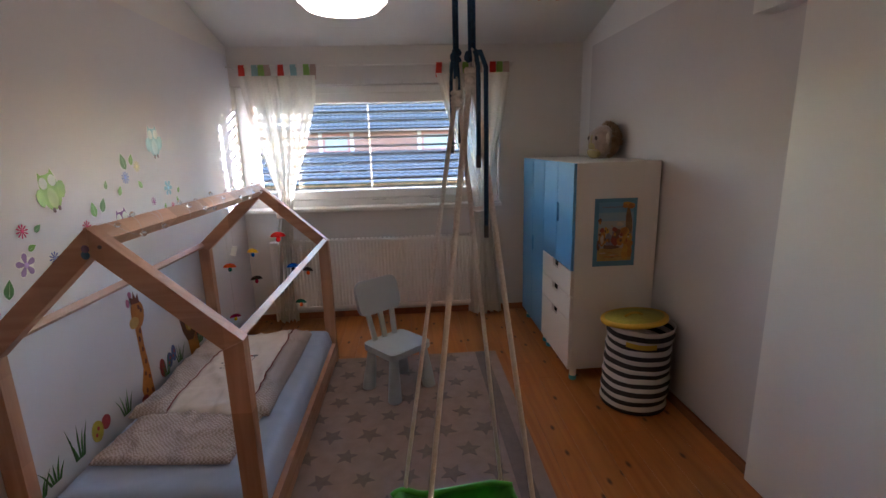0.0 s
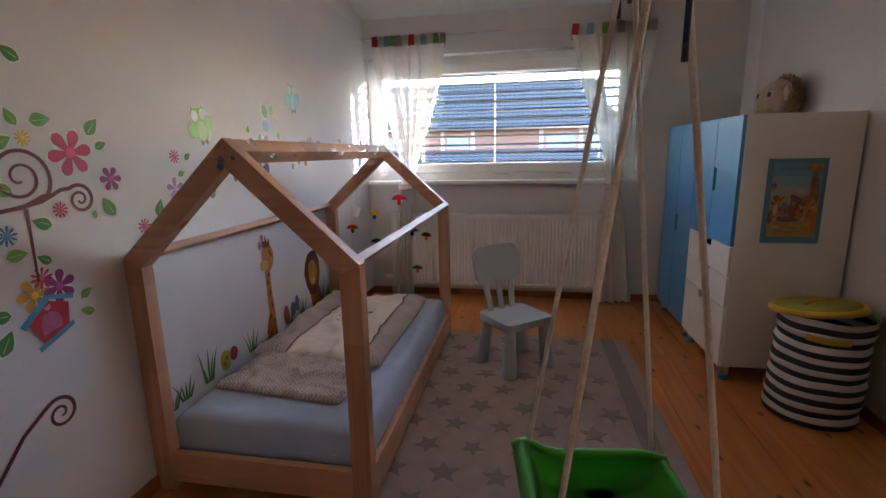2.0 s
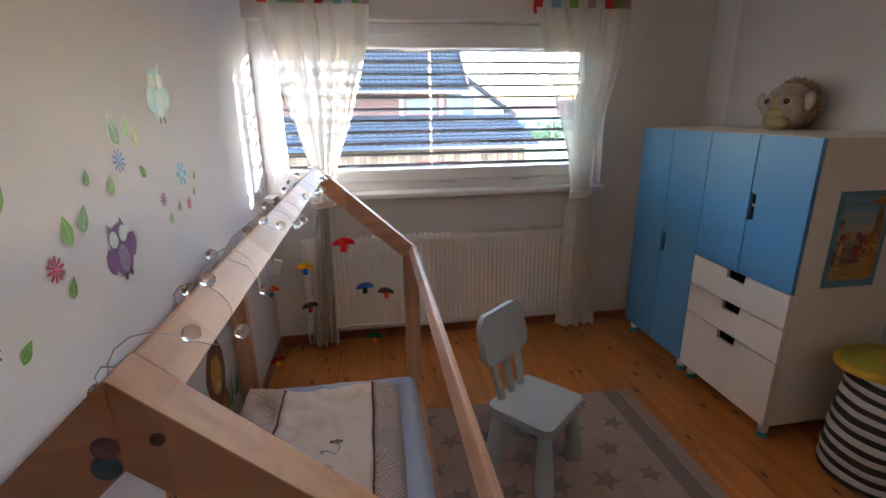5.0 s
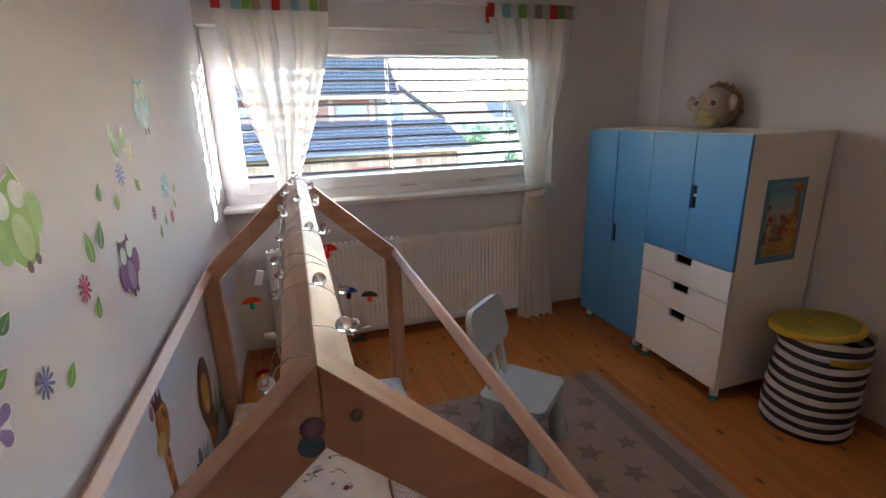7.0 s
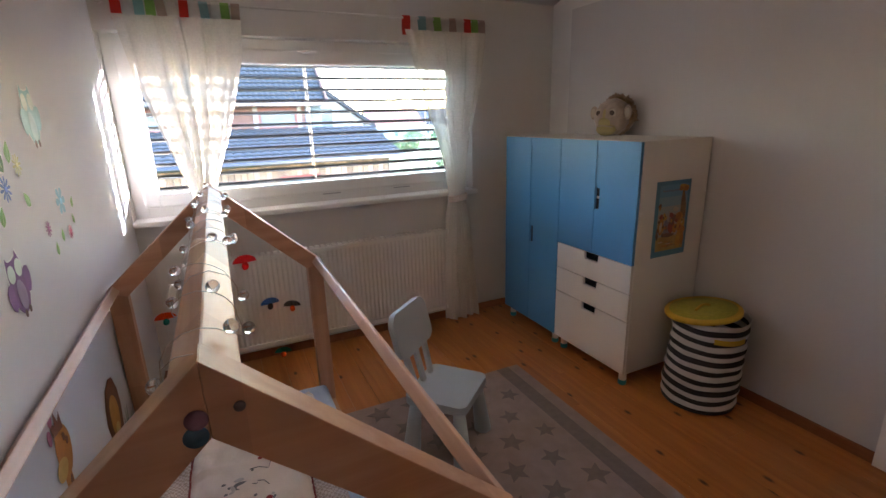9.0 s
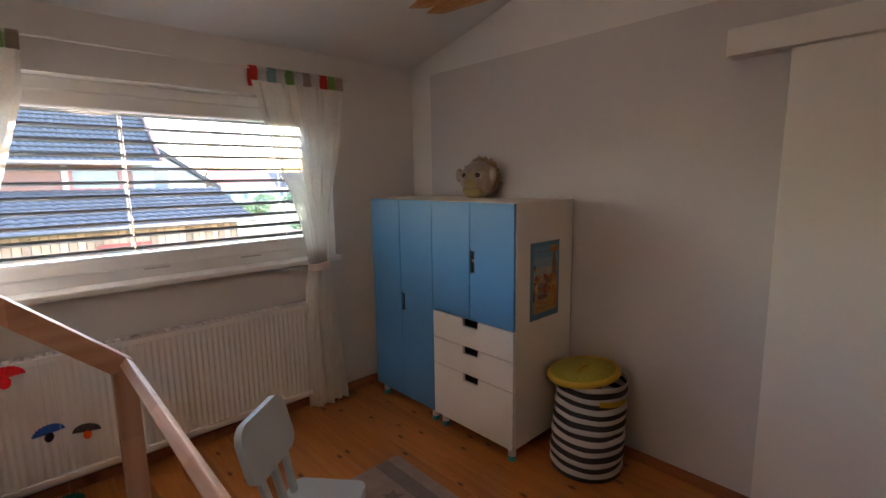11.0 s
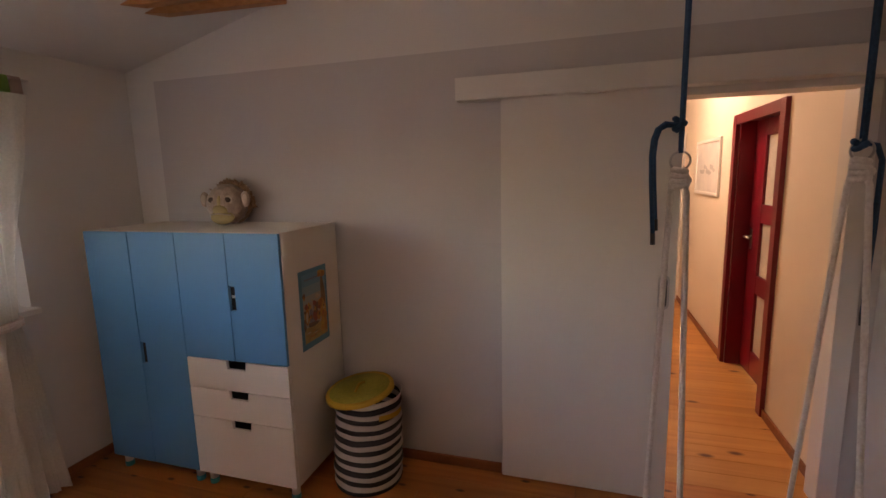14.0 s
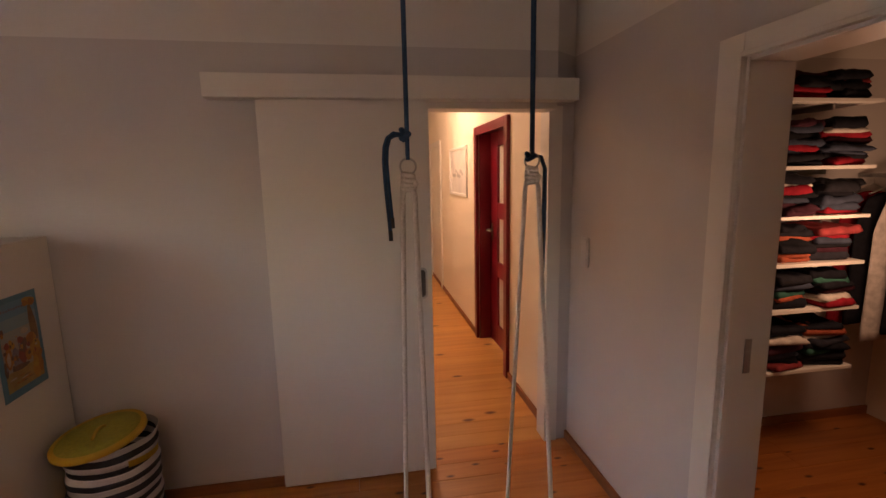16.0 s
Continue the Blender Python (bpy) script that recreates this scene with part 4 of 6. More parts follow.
# the tall door's notch: its inner shade is a dark plate too
bm = B()
box(bm, FX + 0.0175, FX + 0.0186, YM + 0.255, YM + 0.32, 0.645, 0.80)
part("notch_shade", bm, M_DARK, wb)

# poster on the wardrobe's side
po = thing("poster", (0.505, YA, 0.95), "small poster of a sandy desert scene stuck on wardrobe", "poster")
P0, P1, Q0, Q1 = 0.390, 0.645, 0.752, 1.158


def flat(x0, x1, z0, z1, lift):
    bm = B()
    box(bm, x0, x1, YA - lift - 0.0008, YA - lift, z0, z1)
    return bm


def poster_paint(name, colour, second, scale=25.0):
    return mat("poster_" + name, colour, 0.45, second, scale)


M_PB = poster_paint("blue", (0.10, 0.25, 0.34), (0.085, 0.22, 0.31), 9.0)
M_PS = [poster_paint("sky", c, d, 8.0) for c, d in (((0.13, 0.28, 0.40), (0.16, 0.30, 0.40)), ((0.20, 0.32, 0.39), (0.25, 0.34, 0.36)), ((0.32, 0.34, 0.31), (0.38, 0.34, 0.26)), ((0.40, 0.31, 0.22), (0.34, 0.30, 0.24)))]
M_PG = poster_paint("sand", (0.44, 0.29, 0.08), (0.34, 0.19, 0.05), 14.0)
M_PO = poster_paint("orange", (0.46, 0.19, 0.03), (0.34, 0.12, 0.02))
M_PY = poster_paint("yellow", (0.52, 0.30, 0.04), (0.45, 0.19, 0.03))
M_PD = poster_paint("brown", (0.13, 0.065, 0.035), (0.20, 0.09, 0.05))
M_PR = poster_paint("red", (0.30, 0.06, 0.035), (0.22, 0.05, 0.03))
M_PV = poster_paint("grey_violet", (0.16, 0.13, 0.17), (0.22, 0.18, 0.20))
M_PC = poster_paint("cream", (0.52, 0.42, 0.30), (0.44, 0.33, 0.22))
M_PT = poster_paint("trunk", (0.26, 0.15, 0.06), (0.18, 0.09, 0.04))
part("sheet", flat(P0, P1, Q0, Q1, 0.001), M_PB, po)
for k, (za, zb) in enumerate(((1.075, Q1 - 0.022), (1.025, 1.075), (0.985, 1.025), (0.86, 0.985))):
    part("sky_print", flat(P0 + 0.026, P1 - 0.020, za, zb, 0.0022), M_PS[k], po)
part("sand_print", flat(P0 + 0.026, P1 - 0.020, Q0 + 0.032, 0.862, 0.0022), M_PG, po)
rp = random.Random(31)
prints = [(0.598, 0.985, 0.020, 0.125, M_PT), (0.590, 1.118, 0.036, 0.018, M_PY), (0.608, 1.110, 0.020, 0.014, M_PO), (0.572, 1.112, 0.016, 0.012, M_PO), (0.590, 0.925, 0.030, 0.055, M_PY), (0.572, 0.960, 0.022, 0.030, M_PO), (0.600, 0.885, 0.028, 0.030, M_PO), (0.585, 0.835, 0.022, 0.045, M_PY), (0.612, 0.840, 0.014, 0.035, M_PO),
          (0.444, 0.925, 0.020, 0.048, M_PO), (0.442, 0.915, 0.010, 0.030, M_PC), (0.440, 0.972, 0.013, 0.013, M_PR), (0.425, 1.030, 0.012, 0.012, M_PD), (0.425, 1.018, 0.007, 0.010, M_PO), (0.490, 0.905, 0.030, 0.042, M_PV), (0.480, 0.935, 0.014, 0.018, M_PV), (0.522, 0.920, 0.026, 0.040, M_PR), (0.535, 0.955, 0.018, 0.020, M_PD), (0.515, 0.975, 0.016, 0.014, M_PR), (0.550, 0.900, 0.018, 0.028, M_PO), (0.470, 0.965, 0.012, 0.014, M_PY), (0.495, 0.868, 0.050, 0.012, M_PD), (0.420, 0.880, 0.010, 0.030, M_PD), (0.545, 1.005, 0.022, 0.012, M_PC)]
for k in range(36):
    prints.append((rp.uniform(0.42, 0.61), rp.triangular(0.86, 1.0, 0.92), rp.uniform(0.003, 0.009), rp.uniform(0.003, 0.012), rp.choice((M_PO, M_PD, M_PR, M_PY, M_PV, M_PC, M_PD))))
for k in range(10):
    prints.append((rp.uniform(0.43, 0.57), rp.uniform(0.795, 0.855), rp.uniform(0.006, 0.022), rp.uniform(0.002, 0.004), rp.choice((M_PO, M_PT, M_PC))))
for k in range(9):
    prints.append((0.440 + 0.014 * k, 1.108 - 0.001 * (k % 3), 0.005, 0.005, M_PV))
for k, (x, z, rx, rz, mt) in enumerate(prints):
    bm = B()
    prism(bm, blob(14, rx, rz, k, 0.16), 0, 0.0004, Matrix(((1, 0, 0, x), (0, 0, -1, YA - 0.0031 - 0.000012 * k), (0, 1, 0, z), (0, 0, 0, 1))))
    part("print_shape", bm, mt, po)

# plush head on the wardrobe
M_PLUSH = mat("beige_plush", (0.36, 0.265, 0.205), 0.95, (0.28, 0.20, 0.15), 25.0, 0.9, 120.0, sheen=0.4)
M_MUZ = mat("ochre_felt", (0.40, 0.31, 0.14), 0.95, None, 20.0, 0.5, 150.0)
M_EYE = mat("dark_brown_felt", (0.07, 0.045, 0.035), 0.9)
bm = B()
TM = pose(0.665, 5.36, TOPZ, 0, 0, -84) @ Matrix.Diagonal((0.76, 0.60, 0.93, 1))


def ball(bm, c, r, mi, m, nu=22, nv=14, shag=0.0, seed=0):
    first = len(bm.faces)
    rows = []
    for j in range(nv + 1):
        th = math.pi * j / nv
        row = []
        for i in range(nu):
            ph = 2 * math.pi * i / nu
            d = Vector((math.sin(th) * math.cos(ph), math.sin(th) * math.sin(ph), math.cos(th)))
            k = 1 + shag * (noise.noise(d * 4 + Vector((seed, 0, 0))) + 0.7 * noise.noise(d * 13))
            row.append(bm.verts.new(m @ (Vector(c) + Vector((d.x * r[0], d.y * r[1], d.z * r[2])) * k)))
        rows.append(row)
    for j in range(nv):
        for i in range(nu):
            f = bm.faces.new((rows[j][i], rows[j][(i + 1) % nu], rows[j + 1][(i + 1) % nu], rows[j + 1][i]))
            f.smooth, f.material_index = True, mi


ball(bm, (0, 0.0, 0.120), (0.160, 0.135, 0.120), 0, TM, 48, 32, 0.05)
ball(bm, (0, 0.06, 0.118), (0.165, 0.130, 0.118), 3, TM, 40, 26, 0.09, 5)
for sx in (-1, 1):
    ball(bm, (sx * 0.168, -0.035, 0.150), (0.040, 0.016, 0.046), 0, TM, 16, 12, 0.06)
    ball(bm, (sx * 0.170, -0.049, 0.150), (0.024, 0.006, 0.030), 4, TM, 14, 10)
ball(bm, (0, -0.088, 0.045), (0.092, 0.066, 0.045), 1, TM, 26, 16, 0.03)
ball(bm, (0, -0.100, 0.088), (0.066, 0.050, 0.040), 1, TM, 22, 14, 0.03)
ball(bm, (0, -0.112, 0.130), (0.024, 0.026, 0.045), 1, TM, 16, 12)
for sx in (-1, 1):
    ball(bm, (sx * 0.068, -0.107, 0.148), (0.037, 0.014, 0.028), 4, TM, 20, 14)
    ball(bm, (sx * 0.066, -0.1135, 0.148), (0.028, 0.012, 0.018), 2, TM, 20, 14)
tube(bm, [TM @ Vector((0.092 * math.sin(t), -0.090 - 0.066 * math.cos(t), 0.064 + 0.004 * math.cos(3 * t))) for t in [-1.2 + 0.2 * k for k in range(13)]], 0.0028, 5)
rt = random.Random(4)
for k in range(900):
    a, b = rt.uniform(0, 6.28), rt.uniform(0.05, 1.75)
    d = Vector((math.sin(b) * math.cos(a), abs(math.sin(b) * math.sin(a)) * 0.95 + 0.02, math.cos(b)))
    p = Vector((0, 0.045, 0.120)) + Vector((d.x * 0.160, d.y * 0.140, d.z * 0.118))
    q = p + d * rt.uniform(0.012, 0.036) + Vector((rt.uniform(-0.014, 0.014), rt.uniform(-0.010, 0.012), rt.uniform(-0.014, 0.010)))
    q.z = max(q.z, 0.006)
    fc = len(bm.faces)
    tube(bm, [TM @ p, TM @ ((p + q) / 2), TM @ q], [0.007, 0.006, 0.001], 4)
    bm.faces.ensure_lookup_table()
    for f in bm.faces[fc:]:
        f.material_index = 3
solid("plush_toy", bm, [M_PLUSH, M_MUZ, M_EYE, mat("brown_shag", (0.30, 0.18, 0.09), 0.95, (0.20, 0.11, 0.05), 30.0, sheen=0.3), mat("pale_felt", (0.46, 0.37, 0.29), 0.95, None, 20.0, 0.5, 150.0)], "round shaggy beige plush head on the wardrobe", "plush toy")

# ---- laundry basket ----
M_CLOTHW = mat("white_canvas", (0.56, 0.52, 0.49), 0.9, (0.49, 0.45, 0.42), 10.0, 0.4, 150.0)
M_CLOTHB = mat("black_canvas", (0.018, 0.018, 0.022), 0.9, (0.03, 0.03, 0.035), 10.0, 0.4, 150.0)
M_YEL = mat("yellow_nylon", (0.58, 0.36, 0.015), 0.65, (0.50, 0.30, 0.012), 6.0, 0.3, 90.0)
M_NET = mat("yellow_green_mesh", (0.36, 0.32, 0.03), 0.8, (0.30, 0.27, 0.025), 60.0, 0.6, 300.0)
bk = thing("laundry_basket", (0.572, 4.512, 0), "black and white striped laundry basket with yellow lid ajar", "basket")
BH, BR, NB = 0.485, 0.183, 18
prof = []
for k in range(NB * 3 + 1):
    z = BH * k / (NB * 3)
    prof.append((BR * (0.975 + 0.02 * math.sin(k * 0.7) + 0.02 * math.sin(z * 14)), z))
for k in range(NB):
    bm = B()
    seg = prof[3 * k:3 * k + 4]
    lathe(bm, [(r, z) for r, z in seg] + [(r - 0.004, z) for r, z in seg[::-1]], 40, Matrix.Translation((0.572, 4.512, 0.002)) @ Matrix(((1, 0, 0.03, 0), (0, 1, -0.02, 0), (0, 0, 1, 0), (0, 0, 0, 1))))
    for v in bm.verts:
        a_, z_ = math.atan2(v.co.y - 4.512, v.co.x - 0.572), v.co.z
        free = min(1, z_ / 0.05)
        dn = Vector((1.6 * math.cos(a_), 1.6 * math.sin(a_), z_ * 9))
        out_ = 0.007 * noise.noise(dn) * free
        v.co += Vector((math.cos(a_) * out_, math.sin(a_) * out_, 0.007 * noise.noise(dn + Vector((7, 3, 0))) * free))
    part("stripe", bm, M_CLOTHW if k % 2 else M_CLOTHB, bk, "white canvas stripe" if k % 2 else "black canvas stripe")
bm = B()
lathe(bm, [(0, 0.004), (BR * 0.96, 0.004), (BR * 0.96, 0.008), (0, 0.008)], 32, Matrix.Translation((0.572, 4.512, 0)))
part("bottom", bm, M_CLOTHB, bk)
for a in (246, 66):
    bm = B()
    c, s_ = math.cos(radians(a)), math.sin(radians(a))
    pts = []
    for k in range(9):
        t = -0.42 + 0.84 * k / 8
        rr = BR + 0.004 + 0.012 * math.cos(t * 3.7)
        pts.append((0.588 + rr * math.cos(radians(a) + t), 4.504 + rr * math.sin(radians(a) + t), 0.415))
    rows = [[bm.verts.new((p[0], p[1], p[2] + dz)) for p in pts] for dz in (-0.014, 0.014)]
    for k in range(8):
        bm.faces.new((rows[0][k], rows[0][k + 1], rows[1][k + 1], rows[1][k]))
    bmesh.ops.solidify(bm, geom=bm.faces[:], thickness=0.003)
    part("strap_handle", bm, M_YEL, bk, "yellow strap handle")
LM = pose(0.562, 4.535, 0.503, -6, -5, 0) @ Matrix.Diagonal((0.945, 0.945, 1.0, 1))
bm = B()
lathe(bm, [(0.168, 0.010), (0.186, 0.011), (0.192, 0.004), (0.192, -0.012), (0.186, -0.016), (0.182, -0.012), (0.184, 0.002), (0.168, 0.004)], 44, LM)
lid = part("lid", bm, M_YEL, bk, "round yellow nylon lid")
bm = B()
lathe(bm, [(0, 0.012), (0.09, 0.009), (0.170, 0.008), (0.170, 0.005), (0, 0.008)], 44, LM)
part("mesh_panel", bm, M_NET, lid, "greenish mesh centre")
bm = B()
tube(bm, [LM @ Vector((-0.055 + 0.011 * k, 0.0, 0.012 + 0.016 * math.sin(math.pi * k / 10))) for k in range(11)], 0.007, 6)
part("grip", bm, M_YEL, lid)

# ---- pendant lamp ----
LX, LY, LZ = -0.93, 4.30, 2.045
pend = thing("pendant_lamp", (LX, LY, LZ), "lit white dome pendant lamp hanging from the ceiling", "lamp")
M_LAMP = glow("lit_opal_glass", (1.0, 0.74, 0.45), 0.18)
bm = B()
lathe(bm, [(0, 0), (0.08, 0.004), (0.155, 0.018), (0.190, 0.05), (0.195, 0.07), (0.17, 0.095), (0.08, 0.12), (0.03, 0.125), (0, 0.125)], 48, Matrix.Translation((LX, LY, LZ)))
part("shade", bm, M_LAMP, pend)
bm = B()
tube(bm, [(LX, LY, LZ + 0.12), (LX, LY, ceiling_z(LY) - 0.002)], 0.005, 8)
part("cable", bm, M_PVC, pend)
bm = B()
lathe(bm, [(0, 0), (0.05, 0), (0.055, 0.03), (0.05, 0.06), (0, 0.06)], 24, Matrix.Translation((LX, LY, ceiling_z(LY) - 0.06)))
part("canopy", bm, M_PVC, pend)

# wooden laths under the ceiling
lath = thing("ceiling_laths", (0.26, 5.2, 2.4), "pair of pointed orange pine laths under the sloping ceiling", "lath")
M_LATH = wood("orange_pine_lath", (0.50, 0.24, 0.09), (0.38, 0.16, 0.05), (0.15, 0.05, 0.02), "Y", 6.0, 0.5, 1.5, 0.05)
for (xa, ya), (xb, yb) in (((0.222, 5.455), (0.56, 4.93)), ((0.345, 5.455), (0.73, 4.93))):
    bm = B()
    a = Vector((xa, ya, ceiling_z(ya) - 0.035))
    b = Vector((xb, yb, ceiling_z(yb) - 0.035))
    d = (b - a).normalized()
    bar(bm, a + d * 0.10, b, 0.062, 0.05)
    x = d.cross(Vector((0, 0, 1))).normalized() * 0.031
    u = x.normalized().cross(d) * 0.025
    q = [a + d * 0.10 + x + u, a + d * 0.10 - x + u, a + d * 0.10 - x - u, a + d * 0.10 + x - u]
    tip = [a - u * 0.2 + x * 0.15, a - u * 0.2 - x * 0.15]
    v = [bm.verts.new(p) for p in q + tip]
    for f in ((0, 1, 5, 4), (1, 2, 5), (2, 3, 4, 5), (3, 0, 4)):
        bm.faces.new([v[i] for i in f])
    part("lath", bm, M_LATH, lath)

# ---- swing ----
M_ROPE = mat("white_braided_rope", (0.85, 0.81, 0.75), 0.85, (0.74, 0.69, 0.63), 160.0, 0.9, 500.0)
M_BROPE = mat("dark_blue_rope", (0.015, 0.075, 0.17), 0.8, (0.01, 0.05, 0.12), 160.0, 0.8, 500.0)
M_GREEN = mat("bright_green_plastic", (0.09, 0.47, 0.03), 0.35, (0.08, 0.43, 0.028), 4.0)
M_TAPE_END = mat("dark_rope_end", (0.05, 0.05, 0.055), 0.5)
swing = thing("swing", (-0.57, 3.11, 0.5), "bright green plastic child's swing on white and blue ropes", "swing")
bm = B()
SY0, SY1 = 2.965, 3.265


def rim_z(x):
    """Height of the seat's rim: a raised lobe at the back, lower towards the front."""
    return 0.530 + 0.038 * math.exp(-((x + 0.725) / 0.045) ** 2)


SR = Matrix.Translation((-0.565, 3.115, 0)) @ pose(0, 0, 0, 0, 0, 8) @ Matrix.Translation((0.565, -3.115, 0))
prof = [(-0.742, 0.545), (-0.736, 0.562), (-0.722, 0.570), (-0.708, 0.562), (-0.698, 0.52), (-0.68, 0.475), (-0.64, 0.458), (-0.58, 0.455), (-0.52, 0.455), (-0.46, 0.462), (-0.43, 0.485), (-0.415, 0.520), (-0.405, 0.530), (-0.396, 0.524)]
rows = []
for j in range(21):
    v = j / 20
    y = SY0 + (SY1 - SY0) * v
    edge = (max(0, abs(v - 0.5) * 2 - 0.80) / 0.20) ** 1.5
    rows.append([bm.verts.new(SR @ Vector((x, (SY0 + SY1) / 2 + (y - (SY0 + SY1) / 2) * (1 - 0.16 * max(0, abs(x + 0.569) / 0.173 - 0.7) / 0.3), z + max(0, rim_z(x) - z) * edge))) for x, z in prof])
for j in range(20):
    for i in range(len(prof) - 1):
        bm.faces.new((rows[j][i], rows[j][i + 1], rows[j + 1][i + 1], rows[j + 1][i])).smooth = True
bmesh.ops.solidify(bm, geom=bm.faces[:], thickness=0.012)
seat = part("seat", bm, M_GREEN, swing)
for y in (SY0 + 0.002, SY1 - 0.002):
    bm = B()
    tube(bm, [SR @ Vector((x, (SY0 + SY1) / 2 + (y - (SY0 + SY1) / 2) * (1 - 0.16 * max(0, abs(x + 0.569) / 0.173 - 0.7) / 0.3), rim_z(x) - 0.003)) for x in [-0.742 + 0.346 * i / 24 for i in range(25)]], 0.009, 8)
    part("rim", bm, M_GREEN, seat)
ringpos = ((-0.556, 3.254, 1.623), (-0.556, 2.977, 1.632))
for k, (rx, ry, rz) in enumerate(ringpos):
    bm = B()
    tube(bm, [(rx, ry + 0.017 * math.cos(t), rz + 0.017 * math.sin(t)) for t in [i * math.pi / 10 for i in range(20)]], 0.0022, 8, True)
    part("steel_ring", bm, M_STEEL, swing, "round steel ring")
    cy = (SY1 - 0.004) if k == 0 else (SY0 + 0.004)
    for sx, ex, ez in ((-1, -0.70, 0.575), (1, -0.425, 0.55)):
        bm = B()
        x0 = rx + sx * 0.009
        end = SR @ Vector((ex, cy, ez))
        start = Vector((x0, ry + sx * 0.012, rz - 0.06))
        tube(bm, [(rx + sx * 0.003, ry, rz - 0.018), start, start.lerp(end, 0.5), end, end - Vector((0, 0, 0.05))], 0.0056, 8)
        part("white_rope", bm, M_ROPE, swing, "white braided rope")
    bm = B()
    for i in range(4):
        wz = rz - 0.018 - 0.0095 * i
        tube(bm, [(rx + 0.009 * math.cos(t), ry + (0.010 + 0.001 * i) * math.sin(t), wz + 0.002 * math.sin(t + i)) for t in [q * math.pi / 6 for q in range(12)]], 0.0062, 8, True)
    ball_at = Matrix.Translation((rx - 0.004, ry - 0.013, rz - 0.036))
    lathe(bm, [(0, -0.008), (0.006, -0.006), (0.008, 0), (0.006, 0.006), (0, 0.008)], 10, ball_at)
    part("rope_binding", bm, M_ROPE, swing, "bound white rope loop")
    kz = rz + (0.065 if k == 0 else 0.012)
    for d in (-1, 1):
        bm = B()
        tube(bm, [(rx + d * 0.003, ry, rz + 0.014), (rx + d * 0.003, ry + d * 0.0006, kz), (rx + d * 0.004, ry + d * 0.0012, 2.2), (rx, ry + d * 0.002, ceiling_z(ry) - 0.06)], 0.0040, 8)
        part("blue_rope", bm, M_BROPE, swing, "dark blue hanging rope")
    bm = B()
    tube(bm, [(rx + 0.0085 * math.cos(t), ry + 0.004 + 0.0085 * math.sin(t), kz - 0.011 + (0.0028 if k == 0 else 0.0016) * t + 0.003 * math.sin(2 * t)) for t in [i * 0.45 for i in range(20)]], 0.0052, 8)
    part("knot", bm, M_BROPE, swing, "dark blue knot")
    for dx, ln, out, rise in (((-0.008, 0.20, 0.045, 0.0), (0.010, 0.175, 0.038, -0.004)) if k == 0 else ((0.006, 0.175, -0.036, 0.006), (0.018, 0.30, -0.043, 0.004))):
        bm = B()
        bend = [(0.0, 0.0, 0.0), (0.6, 0.7, -0.004), (1.0, 1.0, -0.03), (1.0, 1.0, -ln * 0.5), (1.0, 0.92, -ln)] if k else [(0.0, 0.0, 0.0), (0.35, 0.55, rise + 0.004), (0.6, 0.85, -0.006), (0.85, 1.0, -0.025), (1.0, 1.05, -0.055), (1.05, 1.0, -ln * 0.55), (1.0, 0.86, -ln)]
        pts = [(rx + dx * p, ry + 0.004 + out * q, kz + r_) for p, q, r_ in bend]
        tube(bm, pts, 0.0040, 8)
        tail = part("rope_tail", bm, M_BROPE, swing, "loose blue rope end")
        bm = B()
        tube(bm, [pts[-1], (pts[-1][0], pts[-1][1] - 0.001, pts[-1][2] - 0.022)], 0.0045, 8)
        part("end_sleeve", bm, M_TAPE_END, tail, "dark rope end sleeve")
    bm = B()
    tube(bm, [(rx, ry, ceiling_z(ry) + 0.0), (rx, ry, ceiling_z(ry) - 0.03), (rx, ry + 0.012, ceiling_z(ry) - 0.045), (rx, ry, ceiling_z(ry) - 0.062), (rx, ry - 0.012, ceiling_z(ry) - 0.045)], 0.004, 8)
    part("ceiling_hook", bm, M_STEEL, swing)

# ---- string lights on the bed's ridge ----
M_WIRE = mat("silver_wire", (0.55, 0.48, 0.42), 0.4, metal=0.7)
M_BULB = bpy.data.materials.new("clear_glass_bulb")
M_BULB.use_nodes = True
bb = M_BULB.node_tree.nodes["Principled BSDF"]
bb.inputs["Transmission Weight"].default_value, bb.inputs["Roughness"].default_value, bb.inputs["IOR"].default_value = 1.0, 0.02, 1.45
sl = thing("string_lights", (AX, 4.4, AZ), "unlit string of clear glass ball lights round ridge bar", "string lights")
rl = random.Random(12)
wire, bulbs = [], []
n = 26
for k in range(n * 8 + 1):
    t = k / 8
    y = BY0 + 0.03 + (BY1 - BY0 - 0.10) * t / n
    a = math.pi / 2 + 1.8 * math.sin(t * 2 * math.pi * 0.31 + 0.7 * math.sin(t * 1.3))
    r = 0.042 + 0.007 * abs(math.sin(t * 2.1))
    p = (AX + r * math.cos(a), y + 0.02 * math.sin(t * 3.1), AZ - 0.046 + r * math.sin(a))
    wire.append(p)
    if k % 8 == 4:
        bulbs.append((AX + (r + 0.008) * math.cos(a), p[1], AZ - 0.046 + (r + 0.008) * math.sin(a)))
bm = B()
tube(bm, wire, 0.0007, 5)
part("wire", bm, M_WIRE, sl, "thin silver wire")
for p in bulbs:
    bm = B()
    ball(bm, (0, 0, 0), (0.0098, 0.0098, 0.0098), 0, Matrix.Translation(p), 16, 10)
    part("bulb", bm, M_BULB, sl)

